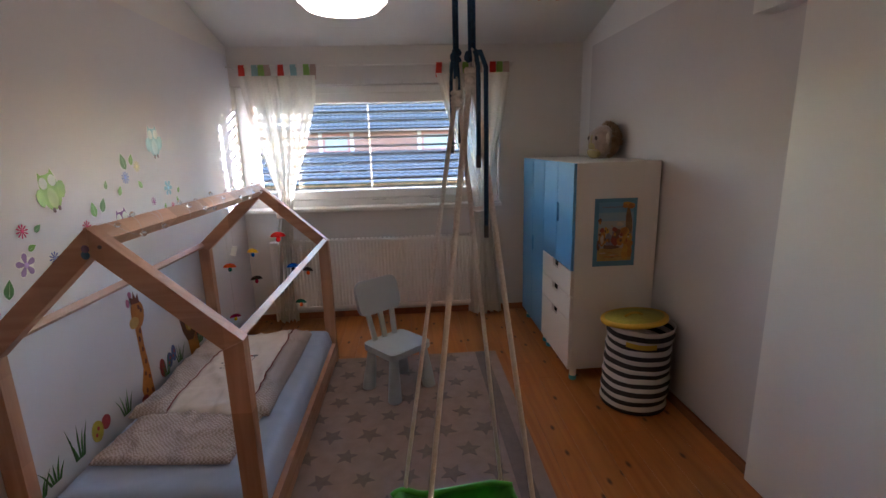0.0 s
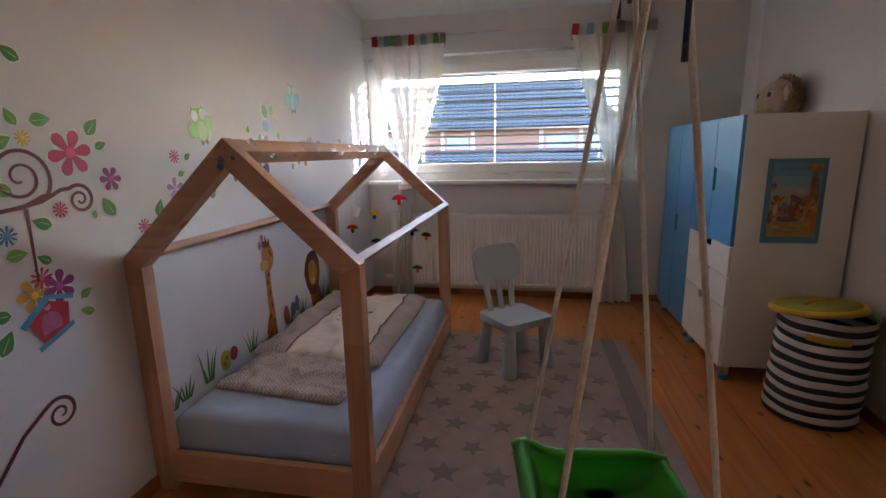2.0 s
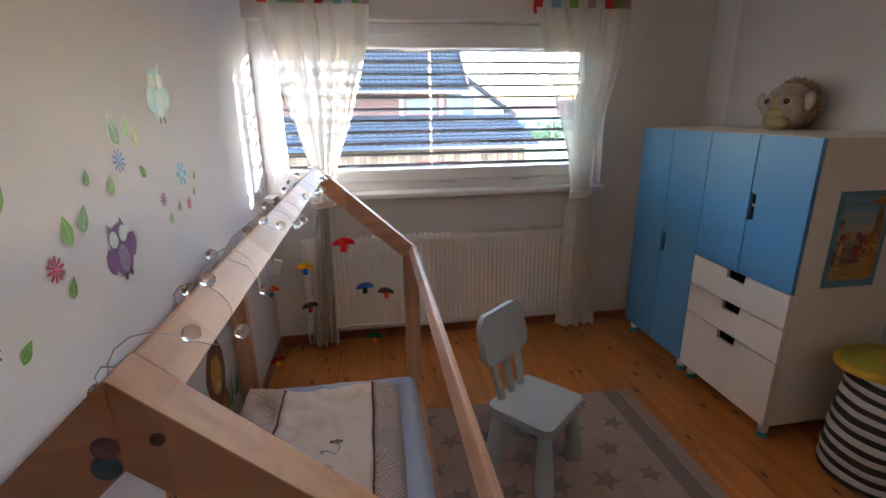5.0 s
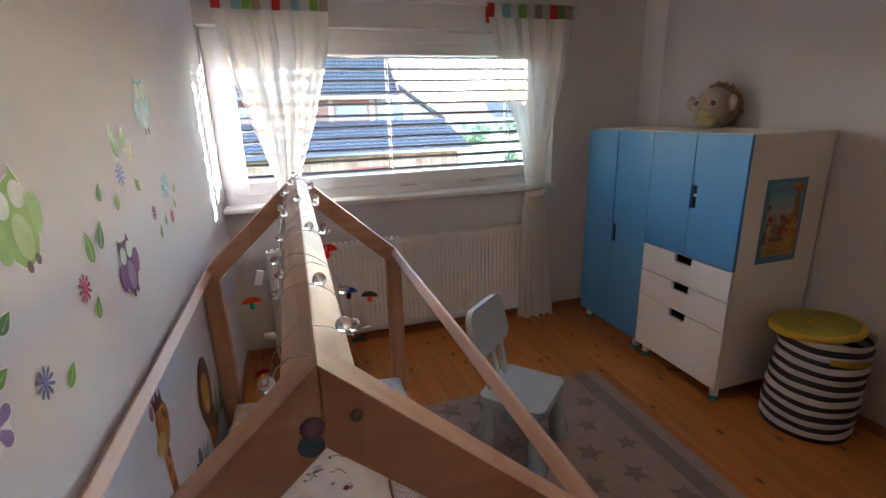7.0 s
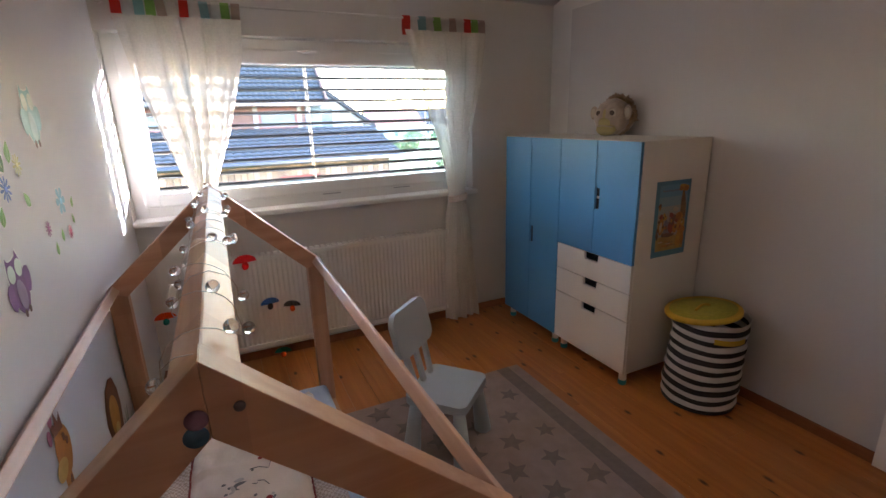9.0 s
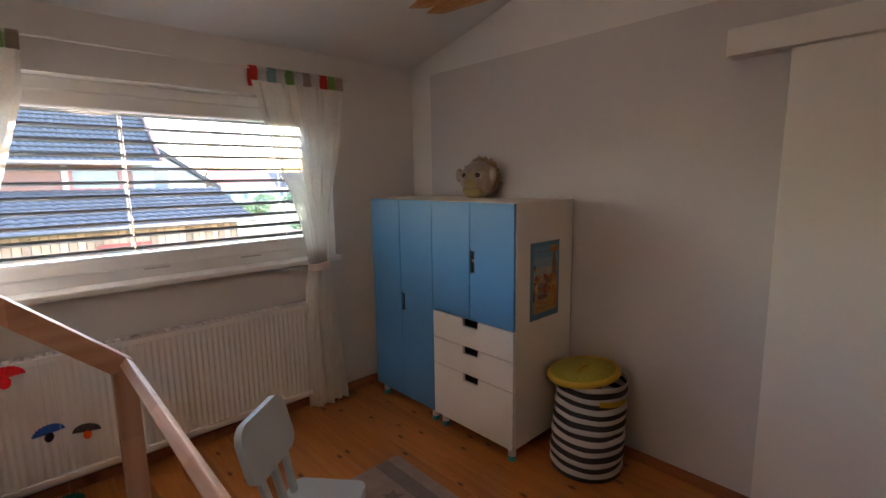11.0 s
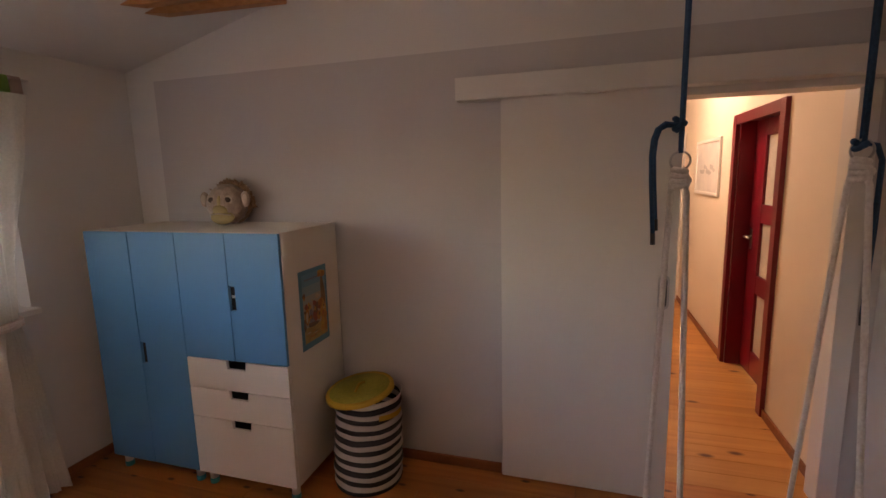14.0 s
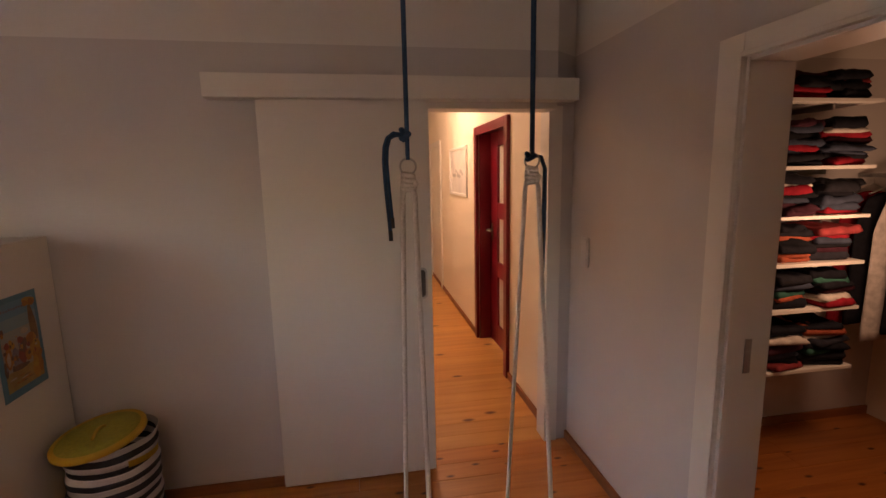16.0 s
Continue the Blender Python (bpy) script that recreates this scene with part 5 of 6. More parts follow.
# ---- paper ornaments hanging in the bed's far gable ----
PAP = {n: sheer(n + "_paper", c, 0.11, 0.5) for n, c in (("red", (0.75, 0.02, 0.02)), ("yellow", (0.85, 0.55, 0.02)), ("orange", (0.85, 0.14, 0.015)), ("blue", (0.015, 0.14, 0.50)), ("black", (0.025, 0.025, 0.03)), ("green", (0.02, 0.18, 0.13)), ("pink", (0.42, 0.02, 0.08)))}
M_THREAD = mat("white_thread", (0.6, 0.58, 0.55), 0.8)


def paper_fan(x, y, z, size, top, low, spin, label):
    o = thing("paper_ornament", (x, y, z), label, "ornament", "hanging paper ornaments")
    m = pose(x, y, z, 0, 0, spin)
    bm = B()
    n = 22
    rim, hub = [], []
    for k in range(n + 1):
        a = math.pi * (0.04 + 0.92 * k / n)
        zig = 0.005 if k % 2 else -0.005
        hub.append(bm.verts.new(m @ Vector((0.004 * math.cos(a), zig * 0.2, 0.004 * math.sin(a)))))
        rim.append(bm.verts.new(m @ Vector((size * math.cos(a) * 1.15, zig, size * math.sin(a) * 0.85))))
    for k in range(n):
        bm.faces.new((hub[k], hub[k + 1], rim[k + 1], rim[k]))
    bmesh.ops.solidify(bm, geom=bm.faces[:], thickness=0.0008)
    part("fan", bm, PAP[top], o, top + " pleated paper fan")
    bm = B()
    ball(bm, (0, 0, -size * 0.30), (size * 0.34, size * 0.26, size * 0.42), 0, m, 12, 8, 0.1)
    part("body", bm, PAP[low], o, low + " paper body")
    bm = B()
    zt = AZ - abs(x - AX) * SL - DROP + 0.004
    tube(bm, [(x, y, z + size * 0.8), (x, BY1 - TH / 2, zt)], 0.0006, 4)
    part("thread", bm, M_THREAD, o)


for x, z, s_, a, b, sp in ((-1.565, 0.915, 0.044, "red", "red", 10), (-1.74, 0.815, 0.037, "yellow", "blue", -15), (-1.90, 0.72, 0.037, "orange", "green", 5), (-1.485, 0.705, 0.037, "blue", "black", 12), (-1.39, 0.675, 0.035, "black", "orange", -20), (-1.735, 0.63, 0.034, "black", "pink", 25), (-1.905, 0.37, 0.032, "pink", "yellow", 30), (-1.455, 0.452, 0.034, "green", "orange", -10)):
    paper_fan(x, 5.222, z, s_, a, b, sp, f"small {a} and {b} paper ornament hanging on a thread" if a != b else f"small {a} pleated paper fan hanging on a thread")
tg = thing("paper_tag", (-1.83, 5.22, 0.86), "small white paper tag hanging on a thread", "tag")
bm = B()
box(bm, -0.016, 0.016, -0.008, 0.008, -0.032, 0.032, 0.002, pose(-1.86, 5.222, 0.835, 0, 18, 25))
part("tag_body", bm, M_PVC, tg)
bm = B()
tube(bm, [(-1.86, 5.222, 0.865), (-1.86, 5.222, AZ - abs(-1.86 - AX) * SL - DROP + 0.004)], 0.0006, 4)
part("thread", bm, M_THREAD, tg)

# ---- wall stickers ----
SX = L + 0.0015


def wallm(y, z, turn=0.0, lift=0.0):
    return Matrix(((0, 0, 0.5, SX + lift * 0.3), (1, 0, 0, y), (0, 1, 0, z), (0, 0, 0, 1))) @ pose(0, 0, 0, 0, 0, turn)


STK = {}


def vinyl(c):
    if c not in STK:
        STK[c] = mat("vinyl_sticker", c, 0.55, tuple(v * 0.82 for v in c), 22.0)
    return STK[c]


PINKC, PURP, LEAF, LEAFD, BROWN, YELC, BLUC, VIOL, CYAN = (0.50, 0.03, 0.13), (0.26, 0.03, 0.20), (0.16, 0.34, 0.05), (0.08, 0.22, 0.05), (0.13, 0.025, 0.03), (0.62, 0.45, 0.03), (0.06, 0.20, 0.42), (0.30, 0.20, 0.45), (0.25, 0.50, 0.62)
EDGE = (0.78, 0.78, 0.76)


def flower(y, z, r, colour, n=5, centre=None, turn=0.0, spiky=False):
    r *= 0.82
    o = thing("flower_sticker", (SX, y, z), ("small spiky" if spiky else "rounded") + " flower sticker on the wall", "sticker", "wall flower stickers")
    bm = B()
    rim_ = [r * (0.92 + 0.20 * math.cos(2 * math.pi * i / 8)) for i in range(8)]
    prism(bm, [(rim_[i % 8] * math.cos(2 * math.pi * i / (8 * n)), rim_[i % 8] * math.sin(2 * math.pi * i / (8 * n))) for i in range(8 * n)], 0, 0.0006, wallm(y, z, turn, -0.001))
    part("white_edge", bm, vinyl(EDGE), o)
    for k in range(n):
        bm = B()
        a = 360 * k / n + turn
        w = r * (0.13 if spiky else 0.27)
        pts = [(r * 0.10, -w * 0.3), (r * 0.40, -w * 0.66), (r * 0.70, -w), (r * 0.90, -w * 0.78), (r, -w * 0.2), (r, w * 0.2), (r * 0.90, w * 0.78), (r * 0.70, w), (r * 0.40, w * 0.66), (r * 0.10, w * 0.3)]
        prism(bm, pts, 0, 0.0008, wallm(y, z, a, 0.0002 * k))
        part("petal", bm, vinyl(colour), o)
    bm = B()
    prism(bm, blob(14, r * 0.22, r * 0.22, 1, 0.0), 0, 0.0008, wallm(y, z, 0, 0.0042))
    part("flower_centre", bm, vinyl(centre or tuple(min(1, v * 1.5 + 0.05) for v in colour)), o)


def leaf(y, z, ln, turn, colour=LEAF):
    ln *= 0.84
    o = thing("leaf_sticker", (SX, y, z), "pointed green leaf sticker on the wall", "sticker", "wall leaf stickers")
    up = [(t, 0.36 * math.sin(math.pi * t ** 0.8) * (1 - 0.2 * t)) for t in [i / 8 for i in range(9)]]
    o2 = [((t - 0.5) * ln, w * ln) for t, w in up] + [((t - 0.5) * ln, -w * ln * 0.8) for t, w in up[-2:0:-1]]
    bm = B()
    prism(bm, [(x * 1.13, y2 * 1.25) for x, y2 in o2], 0, 0.0006, wallm(y, z, turn))
    part("white_edge", bm, vinyl(EDGE), o)
    bm = B()
    prism(bm, o2, 0, 0.0008, wallm(y, z, turn, 0.001))
    part("blade", bm, vinyl(colour), o)
    bm = B()
    prism(bm, [(-0.35 * ln, -0.012 * ln), (0.36 * ln, 0.0), (-0.35 * ln, 0.03 * ln)], 0, 0.0006, wallm(y, z, turn, 0.0024))
    part("vein", bm, vinyl((0.45, 0.6, 0.3)), o)


def ribbon(bm, pts, w, lift=0.0):
    """A flat band along points (y, z) on the wall."""
    k = len(pts)
    a, b = [], []
    for i, (y, z) in enumerate(pts):
        p, q = pts[max(0, i - 1)], pts[min(k - 1, i + 1)]
        d = Vector((q[0] - p[0], q[1] - p[1])).normalized()
        ww = w[i] if isinstance(w, list) else w
        a.append((y - d.y * ww, z + d.x * ww))
        b.append((y + d.y * ww, z - d.x * ww))
    hi = 0.0008
    va = [bm.verts.new((SX + lift + hi, y, z)) for y, z in a]
    vb = [bm.verts.new((SX + lift + hi, y, z)) for y, z in b]
    wa_ = [bm.verts.new((SX + lift, y, z)) for y, z in a]
    wb_ = [bm.verts.new((SX + lift, y, z)) for y, z in b]
    for i in range(k - 1):
        bm.faces.new((va[i], va[i + 1], vb[i + 1], vb[i]))
        bm.faces.new((va[i], wa_[i], wa_[i + 1], va[i + 1]))
        bm.faces.new((vb[i + 1], wb_[i + 1], wb_[i], vb[i]))


def swirl(cy, cz, r, turns, start, way):
    pts = []
    for k in range(60):
        t = k / 59
        a = radians(start) + way * 2 * math.pi * turns * t
        pts.append((cy + r * (1 - 0.86 * t) * math.cos(a), cz + r * (1 - 0.86 * t) * math.sin(a)))
    return pts


branch = thing("branch_sticker", (SX, 3.3, 1.05), "dark red curling branch sticker on the wall", "sticker")
for pts, w in (([(2.95, 1.06), (3.05, 1.075), (3.15, 1.082), (3.22, 1.082), (3.30, 1.09), (3.36, 1.115)] + swirl(3.305, 1.17, 0.085, 1.9, -40, 1), 0.006),
               ([(3.28, 1.088), (3.35, 1.10), (3.41, 1.128)] + swirl(3.467, 1.095, 0.046, 1.8, 130, -1), 0.006), ([(3.305, 1.085), (3.303, 1.0), (3.300, 0.88)], 0.005),
               ([(3.02, 0.30), (3.10, 0.38), (3.18, 0.47), (3.25, 0.515)] + swirl(3.29, 0.48, 0.05, 1.6, 120, -1), 0.006)):
    bm = B()
    ribbon(bm, pts, [w * (0.98 - 0.5 * i / len(pts)) for i in range(len(pts))], 0.0003 * len(branch.children))
    part("curl", bm, vinyl(BROWN), branch)
bh = thing("birdhouse_sticker", (SX, 3.30, 0.755), "red birdhouse sticker with blue roof on the wall", "sticker")
for nm, pts, c, lf_ in (("house_body", [(-0.075, -0.01), (0.0, 0.055), (0.07, 0.03), (0.06, -0.06), (-0.035, -0.085)], (0.40, 0.02, 0.03), 0.0), ("house_opening", [(-0.032, -0.062), (-0.034, -0.02), (-0.02, 0.008), (0.005, 0.016), (0.028, 0.006), (0.038, -0.02), (0.036, -0.045)], (0.42, 0.10, 0.20), 0.001),
                        ("roof", [(-0.10, -0.006), (-0.086, -0.022), (0.006, 0.056), (-0.008, 0.075)], (0.10, 0.30, 0.52), 0.001), ("roof", [(-0.008, 0.076), (-0.002, 0.06), (0.09, 0.038), (0.094, 0.056)], (0.10, 0.30, 0.52), 0.0012), ("perch", [(-0.056, -0.096), (-0.05, -0.112), (0.08, -0.056), (0.076, -0.04)], (0.10, 0.30, 0.52), 0.001), ("heart", [(-0.006, 0.02), (-0.018, 0.034), (-0.006, 0.036), (0.004, 0.042), (0.008, 0.030)], (0.5, 0.25, 0.3), 0.001)):
    bm = B()
    prism(bm, [(x * 0.84, y * 0.84) for x, y in pts], 0, 0.0008, wallm(3.31, 0.775, 0, lf_ + 0.012))
    part(nm, bm, vinyl(c), bh)
for a in ((3.46, 1.234, 0.085, PINKC, 6, None, 10), (3.585, 1.151, 0.05, PURP, 6), (3.283, 0.845, 0.06, (0.55, 0.30, 0.03), 6), (3.355, 0.852, 0.062, PURP, 6, None, 20), (3.867, 1.097, 0.055, VIOL, 5, None, 20), (4.952, 1.283, 0.055, CYAN, 6), (3.217, 1.189, 0.055, (0.30, 0.02, 0.06), 6, None, 25)):
    flower(*a)
for y, z, r, c in ((3.399, 1.071, 0.03, PINKC), (3.694, 0.976, 0.036, PINKC), (3.882, 1.22, 0.034, PINKC), (4.219, 1.178, 0.036, PINKC), (4.556, 1.368, 0.04, (0.14, 0.22, 0.55)), (4.006, 1.09, 0.035, (0.12, 0.14, 0.40)), (3.243, 1.019, 0.035, BLUC), (4.668, 1.418, 0.036, (0.55, 0.50, 0.22)), (4.778, 1.225, 0.03, PURP), (4.978, 1.175, 0.03, PINKC), (3.331, 1.275, 0.028, YELC), (3.31, 0.887, 0.04, PINKC), (3.277, 1.519, 0.04, BLUC), (3.242, 1.353, 0.04, PINKC)):
    flower(y, z, r, c, 10, None, 7, True)
for y, z, ln, tn in ((3.388, 1.325, 0.075, 10), (3.545, 1.314, 0.08, 50), (3.567, 1.257, 0.055, 25), (3.564, 1.063, 0.085, 120), (3.509, 1.044, 0.035, 80), (3.34, 1.041, 0.07, 160), (3.328, 0.939, 0.055, 150), (3.26, 0.963, 0.07, 5), (3.435, 0.808, 0.055, 30), (3.429, 0.752, 0.055, 160), (3.191, 0.739, 0.085, 60), (3.186, 0.814, 0.07, 170), (3.253, 1.143, 0.07, 150), (3.276, 1.262, 0.07, 30), (3.337, 1.494, 0.07, 150), (3.309, 1.33, 0.06, 120), (3.776, 1.032, 0.085, 75), (3.954, 1.219, 0.05, 35), (3.91, 1.153, 0.05, 20), (4.26, 1.122, 0.06, 70), (4.089, 1.058, 0.06, 45),
                     (4.558, 1.447, 0.10, 110), (4.627, 1.454, 0.07, 75), (4.676, 1.327, 0.06, 130), (4.396, 1.345, 0.05, 80), (4.496, 1.309, 0.06, 70), (5.069, 1.263, 0.05, 60), (5.042, 1.21, 0.045, 110), (4.894, 1.182, 0.05, 80), (4.815, 1.157, 0.05, 85), (4.284, 1.246, 0.085, 100), (4.351, 1.257, 0.08, 70), (3.269, 1.446, 0.075, 110), (3.208, 1.07, 0.06, 80)):
    leaf(y, z, ln, tn, LEAF if (y * 10) % 2 < 1.2 else LEAFD)


def plain_sticker(y, z, h_, turn, body, wing, belly, label):
    """A rounded two-winged sticker as plain shapes."""
    o = thing("wall_sticker", (SX, y, z), label, "sticker")
    s_ = h_ / 2
    outline = [(-0.50, 0.96), (-0.36, 0.80), (0.0, 0.76), (0.36, 0.80), (0.50, 0.96), (0.66, 0.62), (0.72, 0.35), (0.70, 0.05), (0.74, -0.25), (0.66, -0.6), (0.40, -0.86), (0.0, -0.95), (-0.40, -0.86), (-0.66, -0.6), (-0.74, -0.25), (-0.70, 0.05), (-0.72, 0.35), (-0.66, 0.62)]
    for nm, pts, c, lift in (("white_edge", [(x * 1.10, v * 1.06) for x, v in outline], EDGE, 0.0), ("body", outline, body, 0.001), ("wing", [(-0.60, 0.20), (-0.90, 0.24), (-1.14, 0.08), (-1.20, -0.20), (-1.10, -0.48), (-0.88, -0.62), (-0.6, -0.5)], wing, 0.0016), ("wing", [(0.60, 0.20), (0.90, 0.30), (1.16, 0.22), (1.24, -0.06), (1.12, -0.36), (0.88, -0.55), (0.6, -0.5)], wing, 0.0016), ("belly", blob(18, 0.40, 0.48, 3, 0.03), belly, 0.0024)):
        bm = B()
        if nm == "belly":
            pts = [(x, v - 0.36) for x, v in pts]
        prism(bm, [(x * s_ * 0.8, v * s_) for x, v in pts], 0, 0.0008, wallm(y, z, turn, lift))
        part(nm, bm, vinyl(c), o)
    for sx in (-0.30, 0.30):
        bm = B()
        prism(bm, [(x + sx * s_, v + 0.42 * s_) for x, v in blob(16, 0.25 * s_, 0.28 * s_, 1, 0.0)], 0, 0.0008, wallm(y, z, turn, 0.0036))
        part("pale_disc", bm, vinyl((0.66, 0.72, 0.66)), o)
        bm = B()
        prism(bm, [(x + sx * 0.6 * s_, v - 0.93 * s_) for x, v in blob(12, 0.10 * s_, 0.13 * s_, 1, 0.0)], 0, 0.0008, wallm(y, z, turn, 0.0036))
        part("dark_spot", bm, vinyl((0.10, 0.04, 0.04)), o)


plain_sticker(4.055, 1.352, 0.165, 12, (0.22, 0.40, 0.06), (0.26, 0.45, 0.08), (0.38, 0.52, 0.18), "rounded light green wall sticker with pale discs")
plain_sticker(4.872, 1.546, 0.175, 3, (0.25, 0.46, 0.52), (0.30, 0.52, 0.58), (0.45, 0.62, 0.66), "rounded light blue wall sticker with pale discs")
plain_sticker(4.479, 1.149, 0.16, 8, (0.17, 0.06, 0.22), (0.20, 0.07, 0.27), (0.28, 0.20, 0.36), "rounded purple wall sticker with pale discs")

# tall animal-coloured stickers as plain shapes, with grass tufts and garden shapes low on the wall
ORG, SPOT, MANE = (0.50, 0.19, 0.02), (0.17, 0.045, 0.015), (0.16, 0.05, 0.02)


def shapes(name, y, z, label, rows):
    o = thing(name, (SX, y, z), label, "sticker")
    for k, (nm, pts, c, lift) in enumerate(rows):
        bm = B()
        prism(bm, pts, 0, 0.0008, wallm(y, z, 0, lift + 0.00003 * k))
        part(nm, bm, vinyl(c), o)


def oval(cx, cy, rx, ry, n=16, seed=1, wob=0.04):
    return [(cx + x, cy + y) for x, y in blob(n, rx, ry, seed, wob)]


shapes("tall_sticker", 4.44, 0.50, "tall orange and brown spotted wall sticker", [
    ("neck", [(-0.035, -0.28), (0.055, -0.28), (0.045, -0.12), (0.03, 0.02), (0.03, 0.14), (-0.02, 0.14), (-0.015, 0.02), (-0.01, -0.1), (-0.05, -0.2)], ORG, 0.0), ("head", oval(0.02, 0.19, 0.055, 0.075), ORG, 0.001), ("snout", oval(-0.02, 0.155, 0.04, 0.03), (0.60, 0.36, 0.08), 0.002),
    ("tuft", [(-0.02, 0.25), (-0.03, 0.30), (0.0, 0.275), (0.01, 0.31), (0.025, 0.27), (0.045, 0.29), (0.05, 0.24)], SPOT, 0.002), ("pink_dot", oval(-0.045, 0.265, 0.014, 0.022), (0.40, 0.12, 0.22), 0.002), ("pink_dot", oval(-0.02, 0.30, 0.014, 0.018), (0.40, 0.12, 0.22), 0.002)]
    + [("spot", oval(x, z, 0.010, 0.014, 8, k, 0.2), SPOT, 0.0035) for k, (x, z) in enumerate(((0.05, 0.2), (0.035, 0.22), (0.0, 0.06), (0.012, 0.0), (0.02, -0.07), (0.0, -0.13), (0.03, -0.16), (-0.01, -0.22), (0.035, -0.24), (0.015, 0.10)))]
    + [("foot", oval(-0.04, -0.255, 0.03, 0.022), (0.30, 0.03, 0.02), 0.003)])
shapes("tall_sticker", 4.955, 0.42, "tall orange wall sticker with a brown fringe", [("body", [(-0.03, -0.18), (0.09, -0.18), (0.07, -0.05), (0.05, 0.05), (-0.03, 0.05), (-0.05, -0.05)], ORG, 0.0), ("fringe", [(-0.09, 0.0), (-0.11, 0.08), (-0.09, 0.14), (-0.05, 0.19), (0.01, 0.205), (0.06, 0.19), (0.10, 0.12), (0.105, 0.05), (0.08, -0.03), (0.02, -0.09), (-0.05, -0.07)], MANE, 0.001), ("face", oval(0.0, 0.06, 0.06, 0.085), (0.52, 0.25, 0.03), 0.002), ("muzzle", oval(0.0, 0.01, 0.028, 0.024), (0.62, 0.45, 0.15), 0.003)])


def tuft(y, z, h_, seed):
    rnd = random.Random(seed)
    rows = []
    for k in range(5):
        x0, lean_, hh = (k - 2) * 0.011, (k - 2) * 0.022 + rnd.uniform(-0.012, 0.012), h_ * rnd.uniform(0.6, 1.05)
        rows.append(("blade", [(x0 - 0.006, 0), (x0 + 0.006, 0), (x0 + lean_ * 0.5 + 0.004, hh * 0.6), (x0 + lean_, hh), (x0 + lean_ * 0.4 - 0.005, hh * 0.55)], LEAFD if k % 2 else (0.07, 0.16, 0.05), 0.0004 * k))
    shapes("grass_sticker", y, z, "dark green grass tuft sticker low on the wall", rows)


for k, (y, z, h_) in enumerate(((3.70, 0.24, 0.10), (3.78, 0.25, 0.10), (3.92, 0.255, 0.16), (4.25, 0.255, 0.13), (4.63, 0.26, 0.13), (4.79, 0.27, 0.10), (5.07, 0.27, 0.17), (5.16, 0.27, 0.12))):
    tuft(y, z, h_, k)
for y, z, rx, rz, c in ((4.04, 0.30, 0.038, 0.05, (0.50, 0.40, 0.03)), (4.10, 0.31, 0.030, 0.035, (0.40, 0.03, 0.04)), (4.60, 0.32, 0.03, 0.055, (0.38, 0.04, 0.03)), (4.68, 0.33, 0.03, 0.045, (0.10, 0.12, 0.28)), (4.73, 0.35, 0.025, 0.05, (0.12, 0.16, 0.36)), (5.02, 0.34, 0.025, 0.04, (0.16, 0.05, 0.12))):
    shapes("garden_sticker", y, z, "small bright rounded garden sticker low on the wall", [("shape", oval(0, 0, rx, rz), c, 0.0), ("dot", oval(0.006, 0.01, rx * 0.22, rz * 0.2), (0.45, 0.05, 0.04), 0.002), ("dot", oval(-0.01, -0.014, rx * 0.2, rz * 0.18), (0.45, 0.05, 0.04), 0.002)])

# ---- hall behind the sliding door ----
M_RED = mat("dark_red_lacquer", (0.20, 0.008, 0.022), 0.3, (0.17, 0.007, 0.019), 4.0, 0.05, 60.0)
M_FROST = mat("frosted_glass", (0.62, 0.60, 0.54), 0.35, (0.56, 0.54, 0.48), 30.0, 0.3, 120.0)
M_BRASS = mat("satin_nickel", (0.5, 0.46, 0.40), 0.3, metal=1.0)
hd = tagged(new("door_2"), "dark red panelled door with frosted panes, slightly ajar", "door", kind="structure")
for nm, a in (("casing", (HD0 - 0.075, HD0 + 0.002, HALL_Y - 0.002, HALL_Y + 0.028, 0, 2.02)), ("casing", (HD1 - 0.002, HD1 + 0.075, HALL_Y - 0.002, HALL_Y + 0.028, 0, 2.02)), ("casing", (HD0 + 0.002, HD1 - 0.002, HALL_Y - 0.001, HALL_Y + 0.027, 1.945, 2.02)),
              ("jamb", (HD0 + 0.0005, HD0 + 0.022, HALL_Y - 0.212, HALL_Y - 0.003, 0, 1.995)), ("jamb", (HD1 - 0.022, HD1 - 0.0005, HALL_Y - 0.212, HALL_Y - 0.003, 0, 1.995)), ("head", (HD0 + 0.022, HD1 - 0.022, HALL_Y - 0.212, HALL_Y - 0.003, 1.965, 1.995))):
    bm = B()
    box(bm, *a, 0.003)
    part(nm, bm, M_RED, hd)
DY0, DY1 = HALL_Y - 0.15, HALL_Y - 0.11
DX0, DX1 = HD0 + 0.024, HD1 - 0.024
bm = B()
for a in ((DX0, DX0 + 0.225, 0.01, 1.962), (DX0 + 0.595, DX1, 0.01, 1.962)):
    box(bm, a[0], a[1], DY0, DY1, a[2], a[3], 0.003)
for z0, z1 in ((0.01, 0.20), (0.66, 0.80), (1.20, 1.34), (1.84, 1.962)):
    box(bm, DX0 + 0.223, DX0 + 0.597, DY0 + 0.001, DY1 - 0.001, z0, z1, 0.003)
leaf2 = part("leaf", bm, M_RED, hd)
for z0, z1 in ((0.20, 0.66), (0.80, 1.20), (1.34, 1.84)):
    bm = B()
    box(bm, DX0 + 0.225, DX0 + 0.595, DY0 + 0.015, DY0 + 0.022, z0, z1)
    part("pane", bm, M_FROST, leaf2, "frosted glass pane")
bm = B()
box(bm, DX1 - 0.085, DX1 - 0.045, DY1, DY1 + 0.006, 0.98, 1.14, 0.002)
tube(bm, [(DX1 - 0.065, DY1, 1.08), (DX1 - 0.065, DY1 + 0.05, 1.08), (DX1 - 0.075, DY1 + 0.055, 1.08), (DX1 - 0.18, DY1 + 0.055, 1.08)], 0.009, 8)
